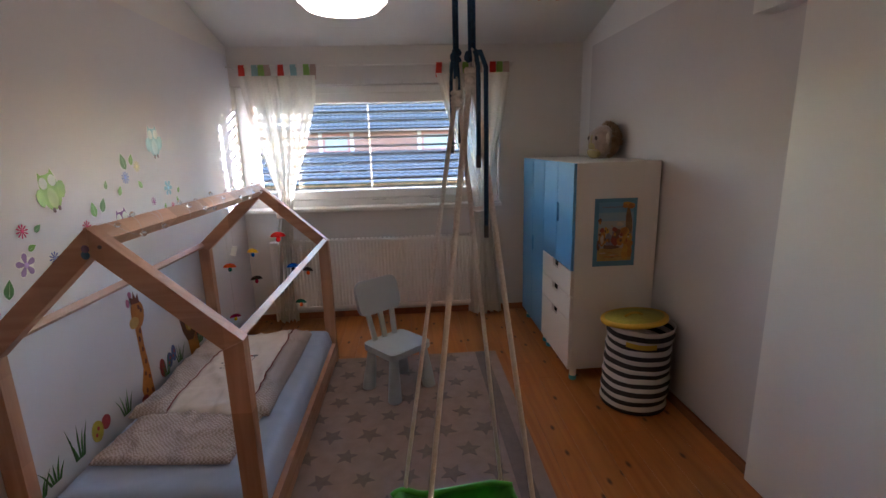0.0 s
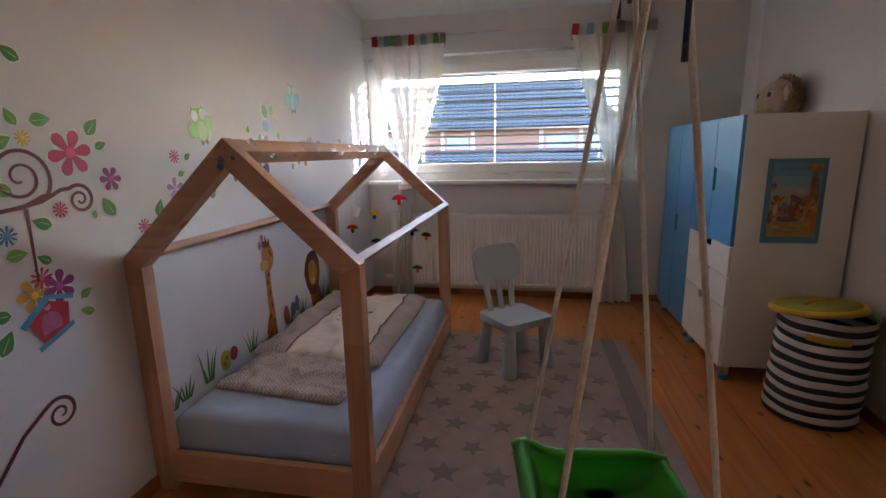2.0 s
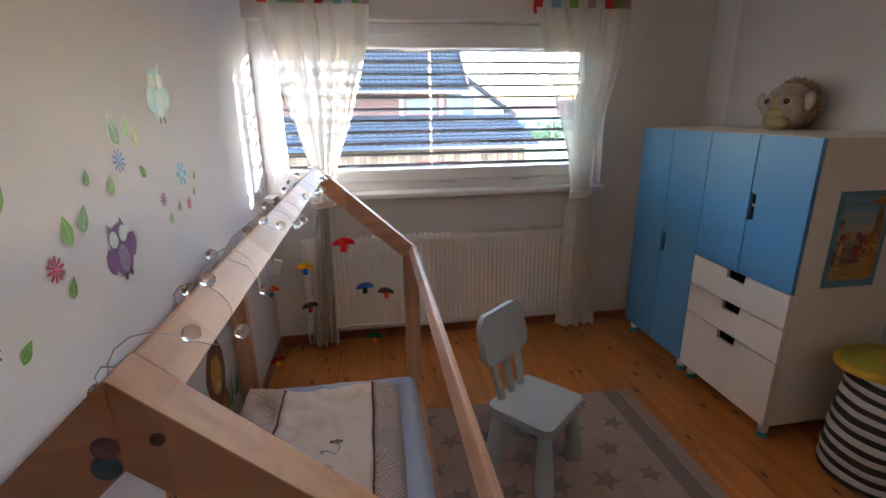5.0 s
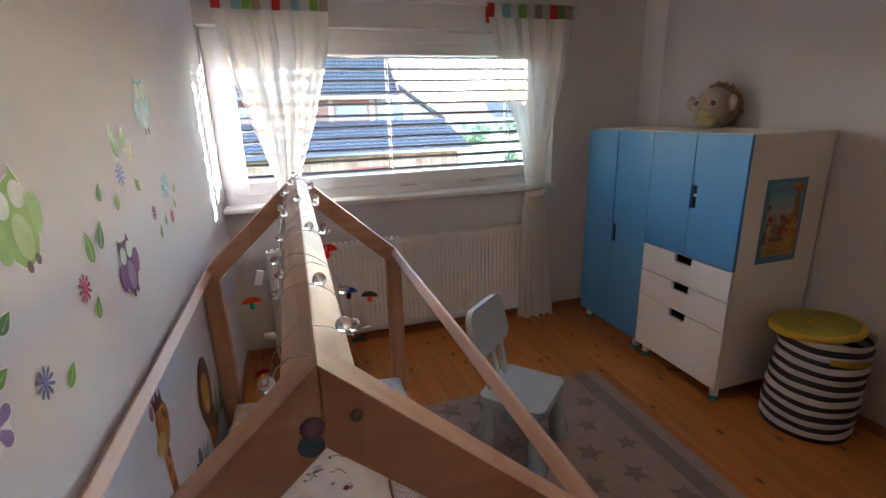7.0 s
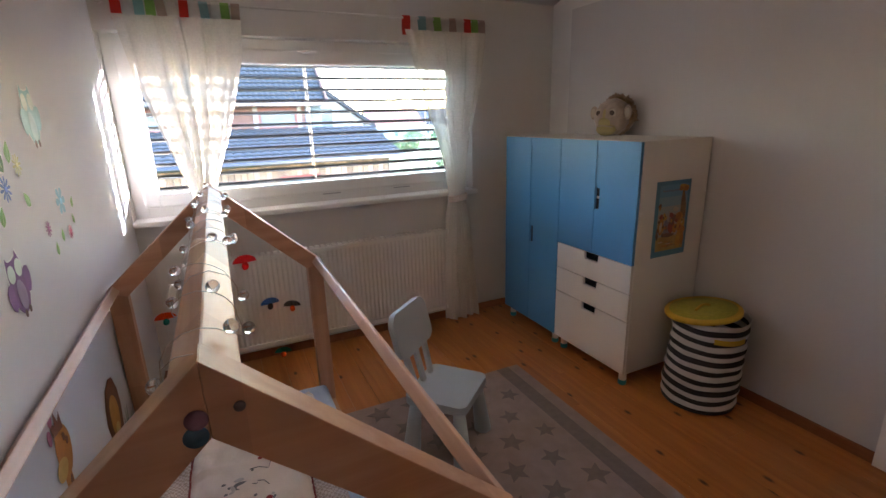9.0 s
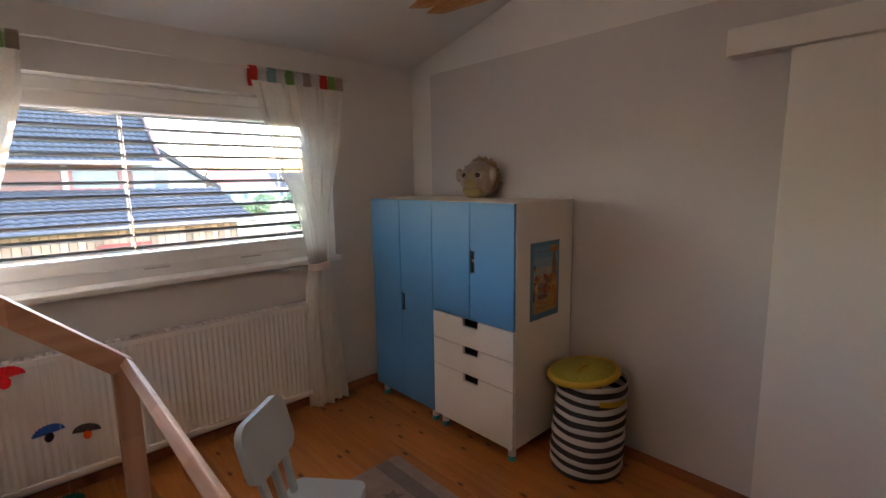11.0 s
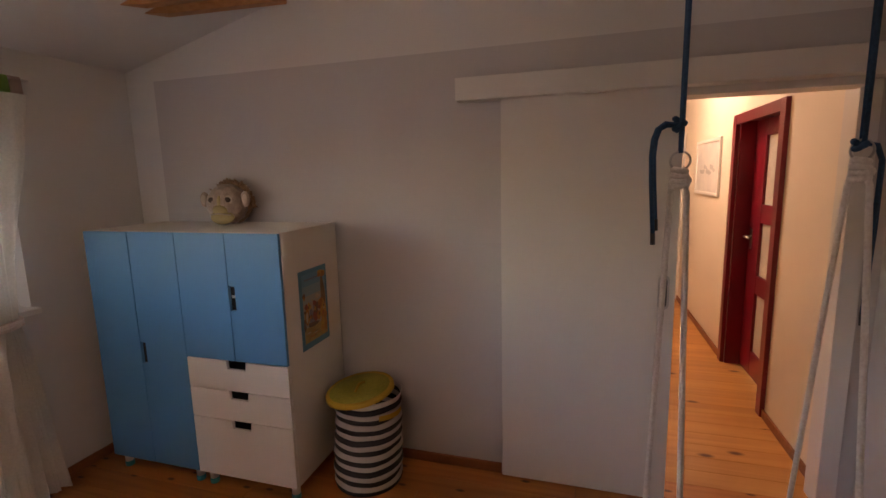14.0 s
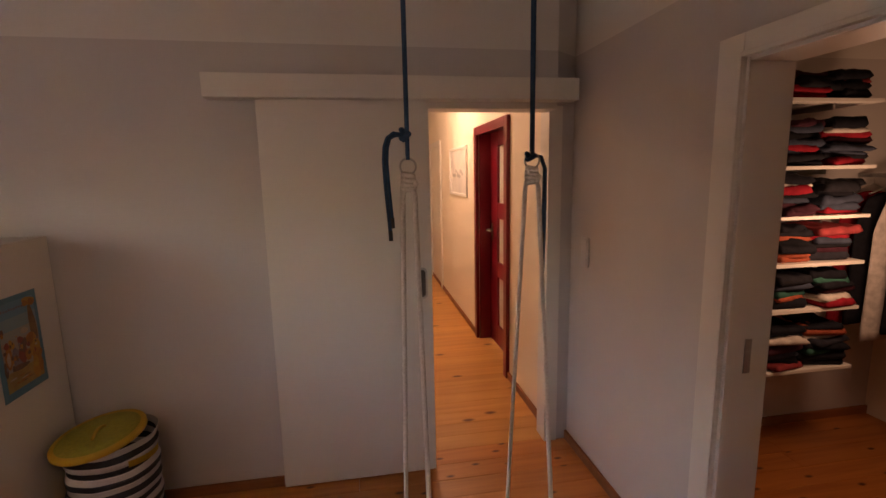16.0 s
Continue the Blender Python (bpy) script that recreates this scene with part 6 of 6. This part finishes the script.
part("door_handle", bm, M_BRASS, hd, "satin metal lever handle")
pic = thing("picture", (3.6, HALL_Y, 1.62), "pale framed drawing hanging on the hall wall", "picture")
bm = B()
ring_frame(bm, 3.17, 4.07, 1.36, 1.89, 0.03, HALL_Y + 0.002, HALL_Y + 0.022, 0.003)
part("frame", bm, M_PVC, pic)
bm = B()
box(bm, 3.19, 4.05, HALL_Y + 0.004, HALL_Y + 0.012, 1.38, 1.87)
part("sheet", bm, mat("pale_print", (0.70, 0.69, 0.66), 0.5, (0.60, 0.60, 0.60), 6.0), pic)
for k in range(7):
    bm = B()
    prism(bm, blob(12, 0.05 + 0.012 * (k % 3), 0.02 + 0.006 * (k % 2), k, 0.25), 0, 0.0008, Matrix(((-1, 0, 0, 3.38 + 0.08 * k), (0, 0, 1, HALL_Y + 0.0125), (0, 1, 0, 1.60 + 0.03 * math.sin(k * 2)), (0, 0, 0, 1))))
    part("drawn_shape", bm, mat("pencil_grey", (0.45, 0.46, 0.47), 0.6), pic)
wd = tagged(new("door_3"), "white door with plain casing at the hall's end", "door", kind="structure")
for nm, a in (("casing", (4.75, 4.83, HALL_Y + 0.001, HALL_Y + 0.022, 0, 2.05)), ("casing", (5.65, 5.73, HALL_Y + 0.001, HALL_Y + 0.022, 0, 2.05)), ("casing", (4.83, 5.65, HALL_Y + 0.001, HALL_Y + 0.021, 1.97, 2.05)), ("leaf", (4.835, 5.645, HALL_Y + 0.001, HALL_Y + 0.010, 0.01, 1.968))):
    bm = B()
    box(bm, *a, 0.002)
    part(nm, bm, M_DOOR, wd)

# ---- closet: shelves, folded clothes, hanging clothes ----
SHX0, SHX1, SHY0, SHY1 = 0.43, 0.785, 0.765, 2.03
SHZ = (0.535, 0.87, 1.115, 1.36, 1.61, 1.935)
M_SHELF = mat("white_melamine", (0.74, 0.70, 0.64), 0.45, (0.71, 0.67, 0.61), 3.0)
for z in SHZ:
    s1 = thing("shelf", (0.6, 1.4, z - 0.02), "white closet shelf on the wall holding folded clothes", "shelf", "closet shelves")
    bm = B()
    box(bm, SHX0, SHX1, SHY0, SHY1, z - 0.018, z, 0.002)
    part("board", bm, M_SHELF, s1)
    for y in (SHY0 + 0.2, SHY1 - 0.2):
        bm = B()
        box(bm, SHX0 + 0.08, SHX1 + 0.003, y, y + 0.012, z - 0.045, z - 0.0185)
        part("bracket", bm, M_STEEL, s1)
CLO = [mat("folded_cloth", c, 0.92, tuple(v * 0.7 for v in c), 25.0, 0.5, 120.0) for c in ((0.015, 0.015, 0.02), (0.03, 0.03, 0.04), (0.32, 0.02, 0.03), (0.62, 0.56, 0.50), (0.012, 0.012, 0.015), (0.30, 0.05, 0.05), (0.05, 0.06, 0.09), (0.02, 0.02, 0.025), (0.04, 0.13, 0.10), (0.55, 0.50, 0.46), (0.06, 0.02, 0.03), (0.40, 0.10, 0.05))]
for m_ in CLO:
    m_.node_tree.nodes["Principled BSDF"].inputs["Specular IOR Level"].default_value = 0.08
CN = ["black", "charcoal", "dark red", "cream", "black", "red", "navy", "black", "green", "beige", "wine", "orange red"]
DARKS = [0, 1, 4, 6, 7, 10]
rc = random.Random(21)


def clothes_pile(x, y, z, w, d, room):
    """Uneven folded garments heaped up to the room that the shelf above leaves."""
    top = z + room * rc.uniform(0.82, 1.02)
    picks, heights = [], []
    while z + sum(heights) * 0.9 < top - 0.02 and len(picks) < 11:
        picks.append(rc.choice(DARKS) if rc.random() < 0.42 else rc.randrange(len(CLO)))
        heights.append(rc.uniform(0.018, 0.042))
    if rc.random() < 0.6:
        picks[-1] = 0
    o = thing("clothes_pile", (x, y, z), f"untidy folded pile of {CN[picks[-1]]} and {CN[picks[0]]} clothes on closet shelf", "clothes", "piles of clothes")
    zz = z + 0.001
    for k, h_ in zip(picks, heights):
        bm = B()
        ww, dd = w * rc.uniform(0.78, 1.06), d * rc.uniform(0.82, 1.04)
        cloth_block(bm, -dd / 2, dd / 2, -ww / 2, ww / 2, 0, h_, 22, 22, 0.008, rc.random() * 50, 0.011, pose(x + rc.uniform(-0.03, 0.02), y + rc.uniform(-0.02, 0.02), zz, rc.uniform(-3, 3), 0, rc.uniform(-13, 13)), 0.016)
        part("garment", bm, CLO[k], o, CN[k] + " folded garment")
        zz += h_ * 0.9


for z, above in zip(SHZ, SHZ[1:] + (2.13,)):
    for y in (0.93, 1.20, 1.47, 1.74):
        clothes_pile(0.585, y + rc.uniform(-0.02, 0.02), z, 0.25, 0.29, min(0.24, above - z - 0.05))
rail2 = thing("clothes_rail", (0.3, 0.42, 1.75), "metal clothes rail across the closet with supports", "clothes rail")
bm = B()
tube(bm, [(-0.6, 0.42, 1.55), (R - 0.004, 0.42, 1.55)], 0.0125, 10)
part("tube", bm, M_STEEL, rail2)
bm = B()
box(bm, -0.6, -0.585, CLOSET_END + 0.002, 0.45, 1.50, 1.60, 0.002)
part("support", bm, M_STEEL, rail2)
GC = [(2, "dark red"), (0, "black"), (9, "beige"), (4, "black"), (10, "wine"), (1, "charcoal"), (5, "red"), (6, "navy")]
for k, (ci, cn) in enumerate(GC):
    x = 0.70 - 0.10 * k
    g = thing("hanging_garment", (x, 0.42, 0.6), f"{cn} garment hanging on the closet rail", "garment", "hanging clothes")
    bm = B()
    low = rc.uniform(0.35, 0.75)
    rows = []
    for j in range(15):
        t = j / 14
        z = 1.44 - (1.44 - low) * t
        half = 0.16 + 0.06 * min(1, t * 5)
        row = []
        for i in range(24):
            a = 2 * math.pi * i / 24
            rr = 1 + 0.22 * math.sin(a * 5 + k) * min(1, t * 2)
            row.append(bm.verts.new((x + 0.034 * math.cos(a) * rr * (0.5 + t), 0.42 + half * math.sin(a), z + 0.02 * math.cos(a * 2))))
        rows.append(row)
    for j in range(14):
        for i in range(24):
            bm.faces.new((rows[j][i], rows[j][(i + 1) % 24], rows[j + 1][(i + 1) % 24], rows[j + 1][i])).smooth = True
    bm.faces.new(rows[0])
    bm.faces.new(rows[-1][::-1])
    part("cloth", bm, CLO[ci], g)
    bm = B()
    tube(bm, [(x, 0.27, 1.45), (x, 0.42, 1.50), (x, 0.57, 1.45)], 0.005, 6)
    tube(bm, [(x, 0.42, 1.50), (x, 0.42, 1.535), (x, 0.437, 1.548), (x, 0.437, 1.562), (x, 0.42, 1.568)], 0.002, 6)
    part("hanger", bm, M_STEEL, g)

# ---- outdoors ----
M_TILE = mat("dark_blue_grey_roof_tile", (0.022, 0.025, 0.032), 0.75, (0.016, 0.018, 0.024), 6.0, 0.3, 30.0)
M_CLAD = mat("red_brown_cladding", (0.145, 0.075, 0.06), 0.8, (0.105, 0.052, 0.042), 10.0, stretch=(0.1, 1, 4))
M_BOARD = mat("weathered_board", (0.30, 0.205, 0.155), 0.85, (0.22, 0.14, 0.105), 6.0, stretch=(3, 3, 0.3), vary=0.42)
M_RENDER = mat("white_render", (0.40, 0.41, 0.42), 0.85, (0.36, 0.37, 0.38), 1.0)
M_PANE = mat("dark_far_pane", (0.05, 0.08, 0.11), 0.08, (0.08, 0.12, 0.15), 2.0)
M_GRASS = mat("mown_grass", (0.075, 0.13, 0.03), 0.95, (0.12, 0.15, 0.045), 0.5, 0.5, 8.0)
M_EARTH = mat("bare_earth", (0.16, 0.12, 0.08), 0.95, (0.10, 0.07, 0.05), 1.5, 0.6, 8.0)
M_REDROOF = mat("red_roof_tile", (0.26, 0.10, 0.07), 0.7, (0.20, 0.075, 0.05), 2.0)
M_LEAVES = mat("garden_leaves", (0.055, 0.095, 0.04), 0.8, (0.08, 0.115, 0.045), 3.0)
M_BARK = mat("bark", (0.10, 0.07, 0.05), 0.9)
GZ = -2.95
bm = B()
for r0, r1 in ((0.0, 30), (30, 120), (120, 900)):
    n = 40
    a = [bm.verts.new((r0 * math.cos(2 * math.pi * i / n), 8 + r0 * math.sin(2 * math.pi * i / n), GZ)) for i in range(n)] if r0 else [bm.verts.new((0, 8, GZ))]
    b = [bm.verts.new((r1 * math.cos(2 * math.pi * i / n), 8 + r1 * math.sin(2 * math.pi * i / n), GZ)) for i in range(n)]
    for i in range(n):
        bm.faces.new((a[0], b[i], b[(i + 1) % n]) if len(a) == 1 else (a[i], b[i], b[(i + 1) % n], a[(i + 1) % n]))
bmesh.ops.remove_doubles(bm, verts=bm.verts[:], dist=0.01)
solid("ground", bm, M_GRASS, "mown grass round the houses", "ground", "structure")


def tiled_roof(bm, p, along, up, rows, width, slope, cols):
    """A roof plane from its eave corner: stepped rows of rolled tiles."""
    p, along, up = Vector(p), Vector(along).normalized(), Vector(up).normalized()
    nrm = along.cross(up).normalized()
    if nrm.z < 0:
        nrm = -nrm
    dr = slope / rows
    for r in range(rows):
        lo, hi = [], []
        for i in range(cols * 4 + 1):
            w = 0.017 * math.sin(i * math.pi / 2) + 0.008 * math.cos(i * math.pi)
            q = p + along * (width * i / (cols * 4))
            lo.append(bm.verts.new(q + up * (dr * r) + nrm * (0.05 + w)))
            hi.append(bm.verts.new(q + up * (dr * (r + 1.06)) + nrm * (0.01 + w)))
        base = [bm.verts.new(v.co - nrm * 0.05) for v in lo]
        for i in range(cols * 4):
            bm.faces.new((lo[i], lo[i + 1], hi[i + 1], hi[i])).smooth = True
            bm.faces.new((base[i], base[i + 1], lo[i + 1], lo[i]))


house = thing("neighbour_house", (-4, 24, GZ), "neighbour's house with dark tiled roofs and wooden walls", "house")
HX0, HX1, HY = -9.0, 1.85, 20.0
bm = B()
box(bm, HX0, HX1, HY, HY + 3.8, GZ, 2.30)
part("wall", bm, M_CLAD, house, "red-brown wooden clad wall")
bm = B()
tiled_roof(bm, (HX0 - 0.4, HY - 0.45, 2.05), (1, 0, 0), (0, 0.80, 0.62), 13, HX1 - HX0 + 0.55, 3.0, 66)
tiled_roof(bm, (HX0 - 0.4, HY + 4.29, 2.05), (1, 0, 0), (0, -0.80, 0.62), 13, HX1 - HX0 + 0.55, 3.0, 66)
up_roof = part("roof", bm, M_TILE, house, "dark blue-grey tiled roof")
bm = B()
tube(bm, [(HX0 - 0.4, HY - 0.50, 2.06), (HX1 + 0.15, HY - 0.50, 2.06)], 0.06, 8)
part("gutter", bm, mat("zinc_gutter", (0.05, 0.05, 0.055), 0.6), up_roof)
bm = B()
for a in ((HX1 + 0.15, HY - 0.45, 2.10),):
    bar(bm, a, (a[0], a[1] + 2.37, a[2] + 1.84), 0.05, 0.2)
part("verge_board", bm, M_CLAD, up_roof)
M_FRED = mat("red_brown_window_frame", (0.15, 0.045, 0.035), 0.55)
M_POST = mat("pale_grey_post", (0.27, 0.27, 0.27), 0.7)
M_LACE = mat("pane_with_lace_curtain", (0.075, 0.095, 0.115), 0.4, (0.13, 0.15, 0.16), 5.0)
for wx, ww, wh in ((-6.6, 0.9, 0.55), (-3.75, 0.80, 0.55), (-0.12, 1.05, 0.55)):
    bm = B()
    ring_frame(bm, wx - 0.10, wx + ww + 0.10, 1.28, 1.28 + wh + 0.12, 0.08, HY - 0.07, HY + 0.01, 0)
    w_ = part("window", bm, M_FRED, house, "small red-brown framed window")
    bm = B()
    box(bm, wx, wx + ww, HY - 0.045, HY - 0.036, 1.36, 1.28 + wh + 0.04)
    part("pane", bm, M_LACE, w_, "pane with a pale lace curtain behind")
    for px in (wx - 0.24, wx + ww + 0.10):
        bm = B()
        box(bm, px, px + 0.14, HY - 0.06, HY - 0.036, 1.22, 2.0)
        part("post", bm, M_POST, w_, "pale grey upright beside the window")
for k in range(10):
    bm = B()
    box(bm, HX0, HX1, HY - 0.035, HY - 0.004, 1.10 + 0.12 * k, 1.10 + 0.12 * k + 0.105)
    part("cladding_board", bm, M_CLAD, house)
bm = B()
box(bm, 1.30, 1.85, HY - 0.05, HY - 0.038, 1.20, 2.12)
part("white_panel", bm, mat("pale_blue_panel", (0.14, 0.18, 0.22), 0.7), house, "pale blue-white wall panel")

shed = thing("shed", (-3, 18.5, GZ), "long low shed with weathered boards and tiled roof", "shed")
SXR = 3.25
bm = B()
box(bm, -9.0, SXR, 17.2, 19.9, GZ, 0.46)
part("wall", bm, M_DARK, shed)
bm = B()
tiled_roof(bm, (-9.3, 16.75, 0.42), (1, 0, 0), (0, 0.955, 0.265), 10, SXR + 9.3 + 0.35, 3.30, 52)
sr = part("roof", bm, M_TILE, shed, "dark tiled lean-to roof")
bm = B()
tube(bm, [(-9.3, 16.70, 0.42), (SXR + 0.35, 16.70, 0.42)], 0.055, 8)
part("gutter", bm, mat("dark_gutter", (0.06, 0.06, 0.07), 0.4, metal=0.8), sr)
BB = B()
box(BB, -0.075, 0.075, -0.012, 0.012, 0, 3.32, 0.004)
board_mesh = mesh_of("board", BB, M_BOARD)
rb = random.Random(3)
k = 0
x = -9.0 + 0.08
while x < SXR:
    ob = new("board", board_mesh)
    ob.parent = shed
    ob.matrix_basis = pose(x + 3, 17.18 - 18.5 - (0.02 if k % 2 else 0.0), 0.02 + rb.uniform(-0.02, 0.02))
    x += 0.165
    k += 1
bm = B()
ring_frame(bm, -0.05, 1.05, -0.75, 0.02, 0.09, 17.10, 17.15, 0)
wsh = part("window", bm, mat("red_window_frame", (0.16, 0.03, 0.025), 0.5), shed, "dark red framed window")
bm = B()
box(bm, 0.04, 0.96, 17.12, 17.13, -0.66, -0.07)
part("pane", bm, M_PANE, wsh)


def simple_house(x, y, w, d, eave, ridge, roof, label, name="house"):
    h_ = thing(name, (x, y, GZ), label, "house", "far houses")
    bm = B()
    yzp = [(y, GZ), (y + d, GZ), (y + d, eave), (y + d / 2, ridge), (y, eave)]
    yz_slab(bm, x, x + w, yzp)
    part("wall", bm, M_RENDER, h_)
    for s0 in (0, 1):
        bm = B()
        ya, za = (y - 0.4, eave - 0.4 * (ridge - eave) / (d / 2)) if s0 == 0 else (y + d + 0.4, eave - 0.4 * (ridge - eave) / (d / 2))
        yz_slab(bm, x - 0.3, x + w + 0.3, [(ya, za), (y + d / 2, ridge), (y + d / 2, ridge + 0.18), (ya, za + 0.18)])
        part("roof_slope", bm, roof, h_)
    for k in range(3):
        for z in (GZ + 0.9, GZ + 3.4):
            if z + 1.1 < eave:
                bm = B()
                box(bm, x + w * (0.16 + 0.28 * k), x + w * (0.16 + 0.28 * k) + 0.9, y - 0.04, y - 0.005, z, z + 1.1)
                part("window", bm, M_PANE, h_)
    return h_


gab = thing("white_house", (2, 30, GZ), "white rendered house with dark steep gable roof", "house")
bm = B()
prism(bm, [(-1.8, GZ), (5.35, GZ), (5.35, 1.45), (1.4, 4.24), (-1.8, 1.98)], 0, 8, Matrix(((1, 0, 0, 0), (0, 0, 1, 27), (0, 1, 0, 0), (0, 0, 0, 1))))
part("wall", bm, M_RENDER, gab)
for a, b in (((1.4, 4.24), (5.85, 1.10)), ((1.4, 4.24), (-2.2, 1.70))):
    bm = B()
    prism(bm, [a, b, (b[0], b[1] + 0.18), (a[0], a[1] + 0.22)], -0.5, 8.4, Matrix(((1, 0, 0, 0), (0, 0, 1, 27), (0, 1, 0, 0), (0, 0, 0, 1))))
    part("roof_slope", bm, M_TILE, gab)
for wx, wz in ((2.9, 0.9), (4.0, -1.8), (2.2, -1.8)):
    bm = B()
    box(bm, wx, wx + 0.9, 26.95, 26.99, wz, wz + 1.2)
    part("window", bm, M_PANE, gab)
simple_house(27, 96, 11, 8, 0.4, 3.4, M_REDROOF, "far white house with a red tiled roof")
simple_house(41, 104, 10, 8, 0.4, 3.3, M_TILE, "far white house with a dark tiled roof")
simple_house(56, 108, 12, 9, 0.4, 3.6, M_REDROOF, "far white house with a red tiled roof")
simple_house(74, 104, 10, 9, 0.4, 3.4, M_TILE, "far white house with a dark tiled roof")
bm = B()
for i in range(26):
    a, b = 2 * math.pi * i / 26, 0
    bm.verts.new((11 + 4.5 * math.cos(a) * (1 + 0.2 * math.sin(3 * a)), 21 + 2.5 * math.sin(a), GZ + 0.02))
bm.faces.new(bm.verts[:])
solid("earth_patch", bm, M_EARTH, "patch of bare earth in the grass", "earth", "structure")


def bush(x, y, r, h_, seed, name="bush", trunk=0.0):
    o = thing(name, (x, y, GZ), "leafy green garden " + name, name, "garden plants")
    rnd = random.Random(seed)
    bm = B()
    tube(bm, [(x, y, GZ), (x + 0.1, y, GZ + h_ * 0.5), (x, y + 0.1, GZ + h_ * 0.8)], [0.12, 0.08, 0.03], 7)
    for k in range(5):
        a = k * 1.3
        tube(bm, [(x + 0.05, y, GZ + h_ * (0.3 + 0.08 * k)), (x + r * 0.6 * math.cos(a), y + r * 0.6 * math.sin(a), GZ + h_ * (0.55 + 0.07 * k))], [0.05, 0.015], 5)
    part("trunk", bm, M_BARK, o)
    bm = B()
    for k in range(420):
        d = Vector((rnd.gauss(0, 1), rnd.gauss(0, 1), rnd.gauss(0, 1))).normalized() * rnd.uniform(0.45, 1.0) ** 0.5
        c = Vector((x + d.x * r * rnd.uniform(0.8, 1.15), y + d.y * r, GZ + trunk + (h_ - trunk) * (0.52 + 0.46 * d.z)))
        s_ = rnd.uniform(0.07, 0.16) * r
        m = Matrix.LocRotScale(c, Euler((rnd.random() * 6, rnd.random() * 6, 0)), (s_, s_ * 0.6, s_))
        v = [bm.verts.new(m @ Vector(p)) for p in ((-1, 0, 0), (0, -0.8, 0.2), (1, 0, 0), (0, 0.8, 0.2))]
        bm.faces.new(v)
    part("crown", bm, M_LEAVES, o)


for k, (x, y, r, h_, nm, tr) in enumerate(((19, 62, 2.0, 3.2, "bush", 0.3), (22, 64, 2.2, 2.8, "bush", 0.3), (25.5, 70, 2.2, 4.3, "tree", 1.0), (31, 72, 2.4, 4.4, "tree", 1.2), (36, 74, 2.5, 3.4, "bush", 0.3), (46, 80, 3.0, 4.8, "tree", 1.2), (17, 42, 1.0, 1.3, "bush", 0.2), (24, 45, 1.0, 1.2, "bush", 0.2), (60, 84, 3.0, 5.0, "tree", 1.2))):
    bush(x, y, r * 0.8, h_ * 0.62, k, nm, tr * 0.6)
fence = thing("garden_fence", (14, 34, GZ), "low wooden garden fence across the grass", "fence")
PM = B()
box(PM, -0.05, 0.05, -0.05, 0.05, 0, 1.1, 0.005)
post_mesh = mesh_of("fence_post", PM, M_BOARD)
for k in range(14):
    ob = new("fence_post", post_mesh)
    ob.parent = fence
    ob.matrix_basis = pose(-8 + 2.0 * k, 0, 0)
for z in (0.45, 0.95):
    bm = B()
    box(bm, 6, 32, 33.96, 34.0, GZ + z, GZ + z + 0.1)
    part("fence_rail", bm, M_BOARD, fence)
bm = B()
box(bm, L - 0.3, R + 0.3, W + 0.282, W + 0.30, GZ, WZ0 - 0.03)
solid("facade", bm, M_RENDER, "white rendered outer wall below the window", "wall", "structure")

# ---- floor planks ----
floor = scene.objects["floor"]
rf = random.Random(77)


def plank(x0, x1, y0, y1, wood_=M_FLOOR):
    bm = B()
    bx, by, h_ = (x1 - x0) / 2 - 0.0006, (y1 - y0) / 2 - 0.0006, 0.022
    lo = [(-bx, -by, 0), (bx, -by, 0), (bx, by, 0), (-bx, by, 0)]
    mid = [(x, y, h_ - 0.0012) for x, y, _ in lo]
    hi = [(x * (1 - 0.0014 / bx), y * (1 - 0.0014 / by), h_) for x, y, _ in lo]
    rows = [[bm.verts.new(p) for p in r] for r in (lo, mid, hi)]
    bm.faces.new(rows[2])
    for a, b in zip(rows, rows[1:]):
        for i in range(4):
            bm.faces.new((a[i], a[(i + 1) % 4], b[(i + 1) % 4], b[i]))
    ob = new("plank", mesh_of("plank", bm, wood_))
    ob.parent = floor
    ob.location = ((x0 + x1) / 2, (y0 + y1) / 2, -0.0222)


x = L
PW = 0.137
while x < R:
    cuts = [CLOSET_END] + sorted([rf.uniform(0.9, 2.6), rf.uniform(3.2, 5.4)]) + [W]
    for a, b in zip(cuts, cuts[1:]):
        plank(x, min(x + PW, R), a, b)
    x += PW
x = R
while x < HALL_END:
    y0 = HALL_Y - 0.19 if x > T + 0.05 else C
    y1 = HALL_Y2 if x > T else DOOR_B + 0.05
    # beyond the doorway the planks take the tone with lamplight painted in
    plank(x, min(x + PW, HALL_END), y0, y1, M_FLOOR_LAMPLIT if x > T - 0.05 else M_FLOOR)
    x += PW
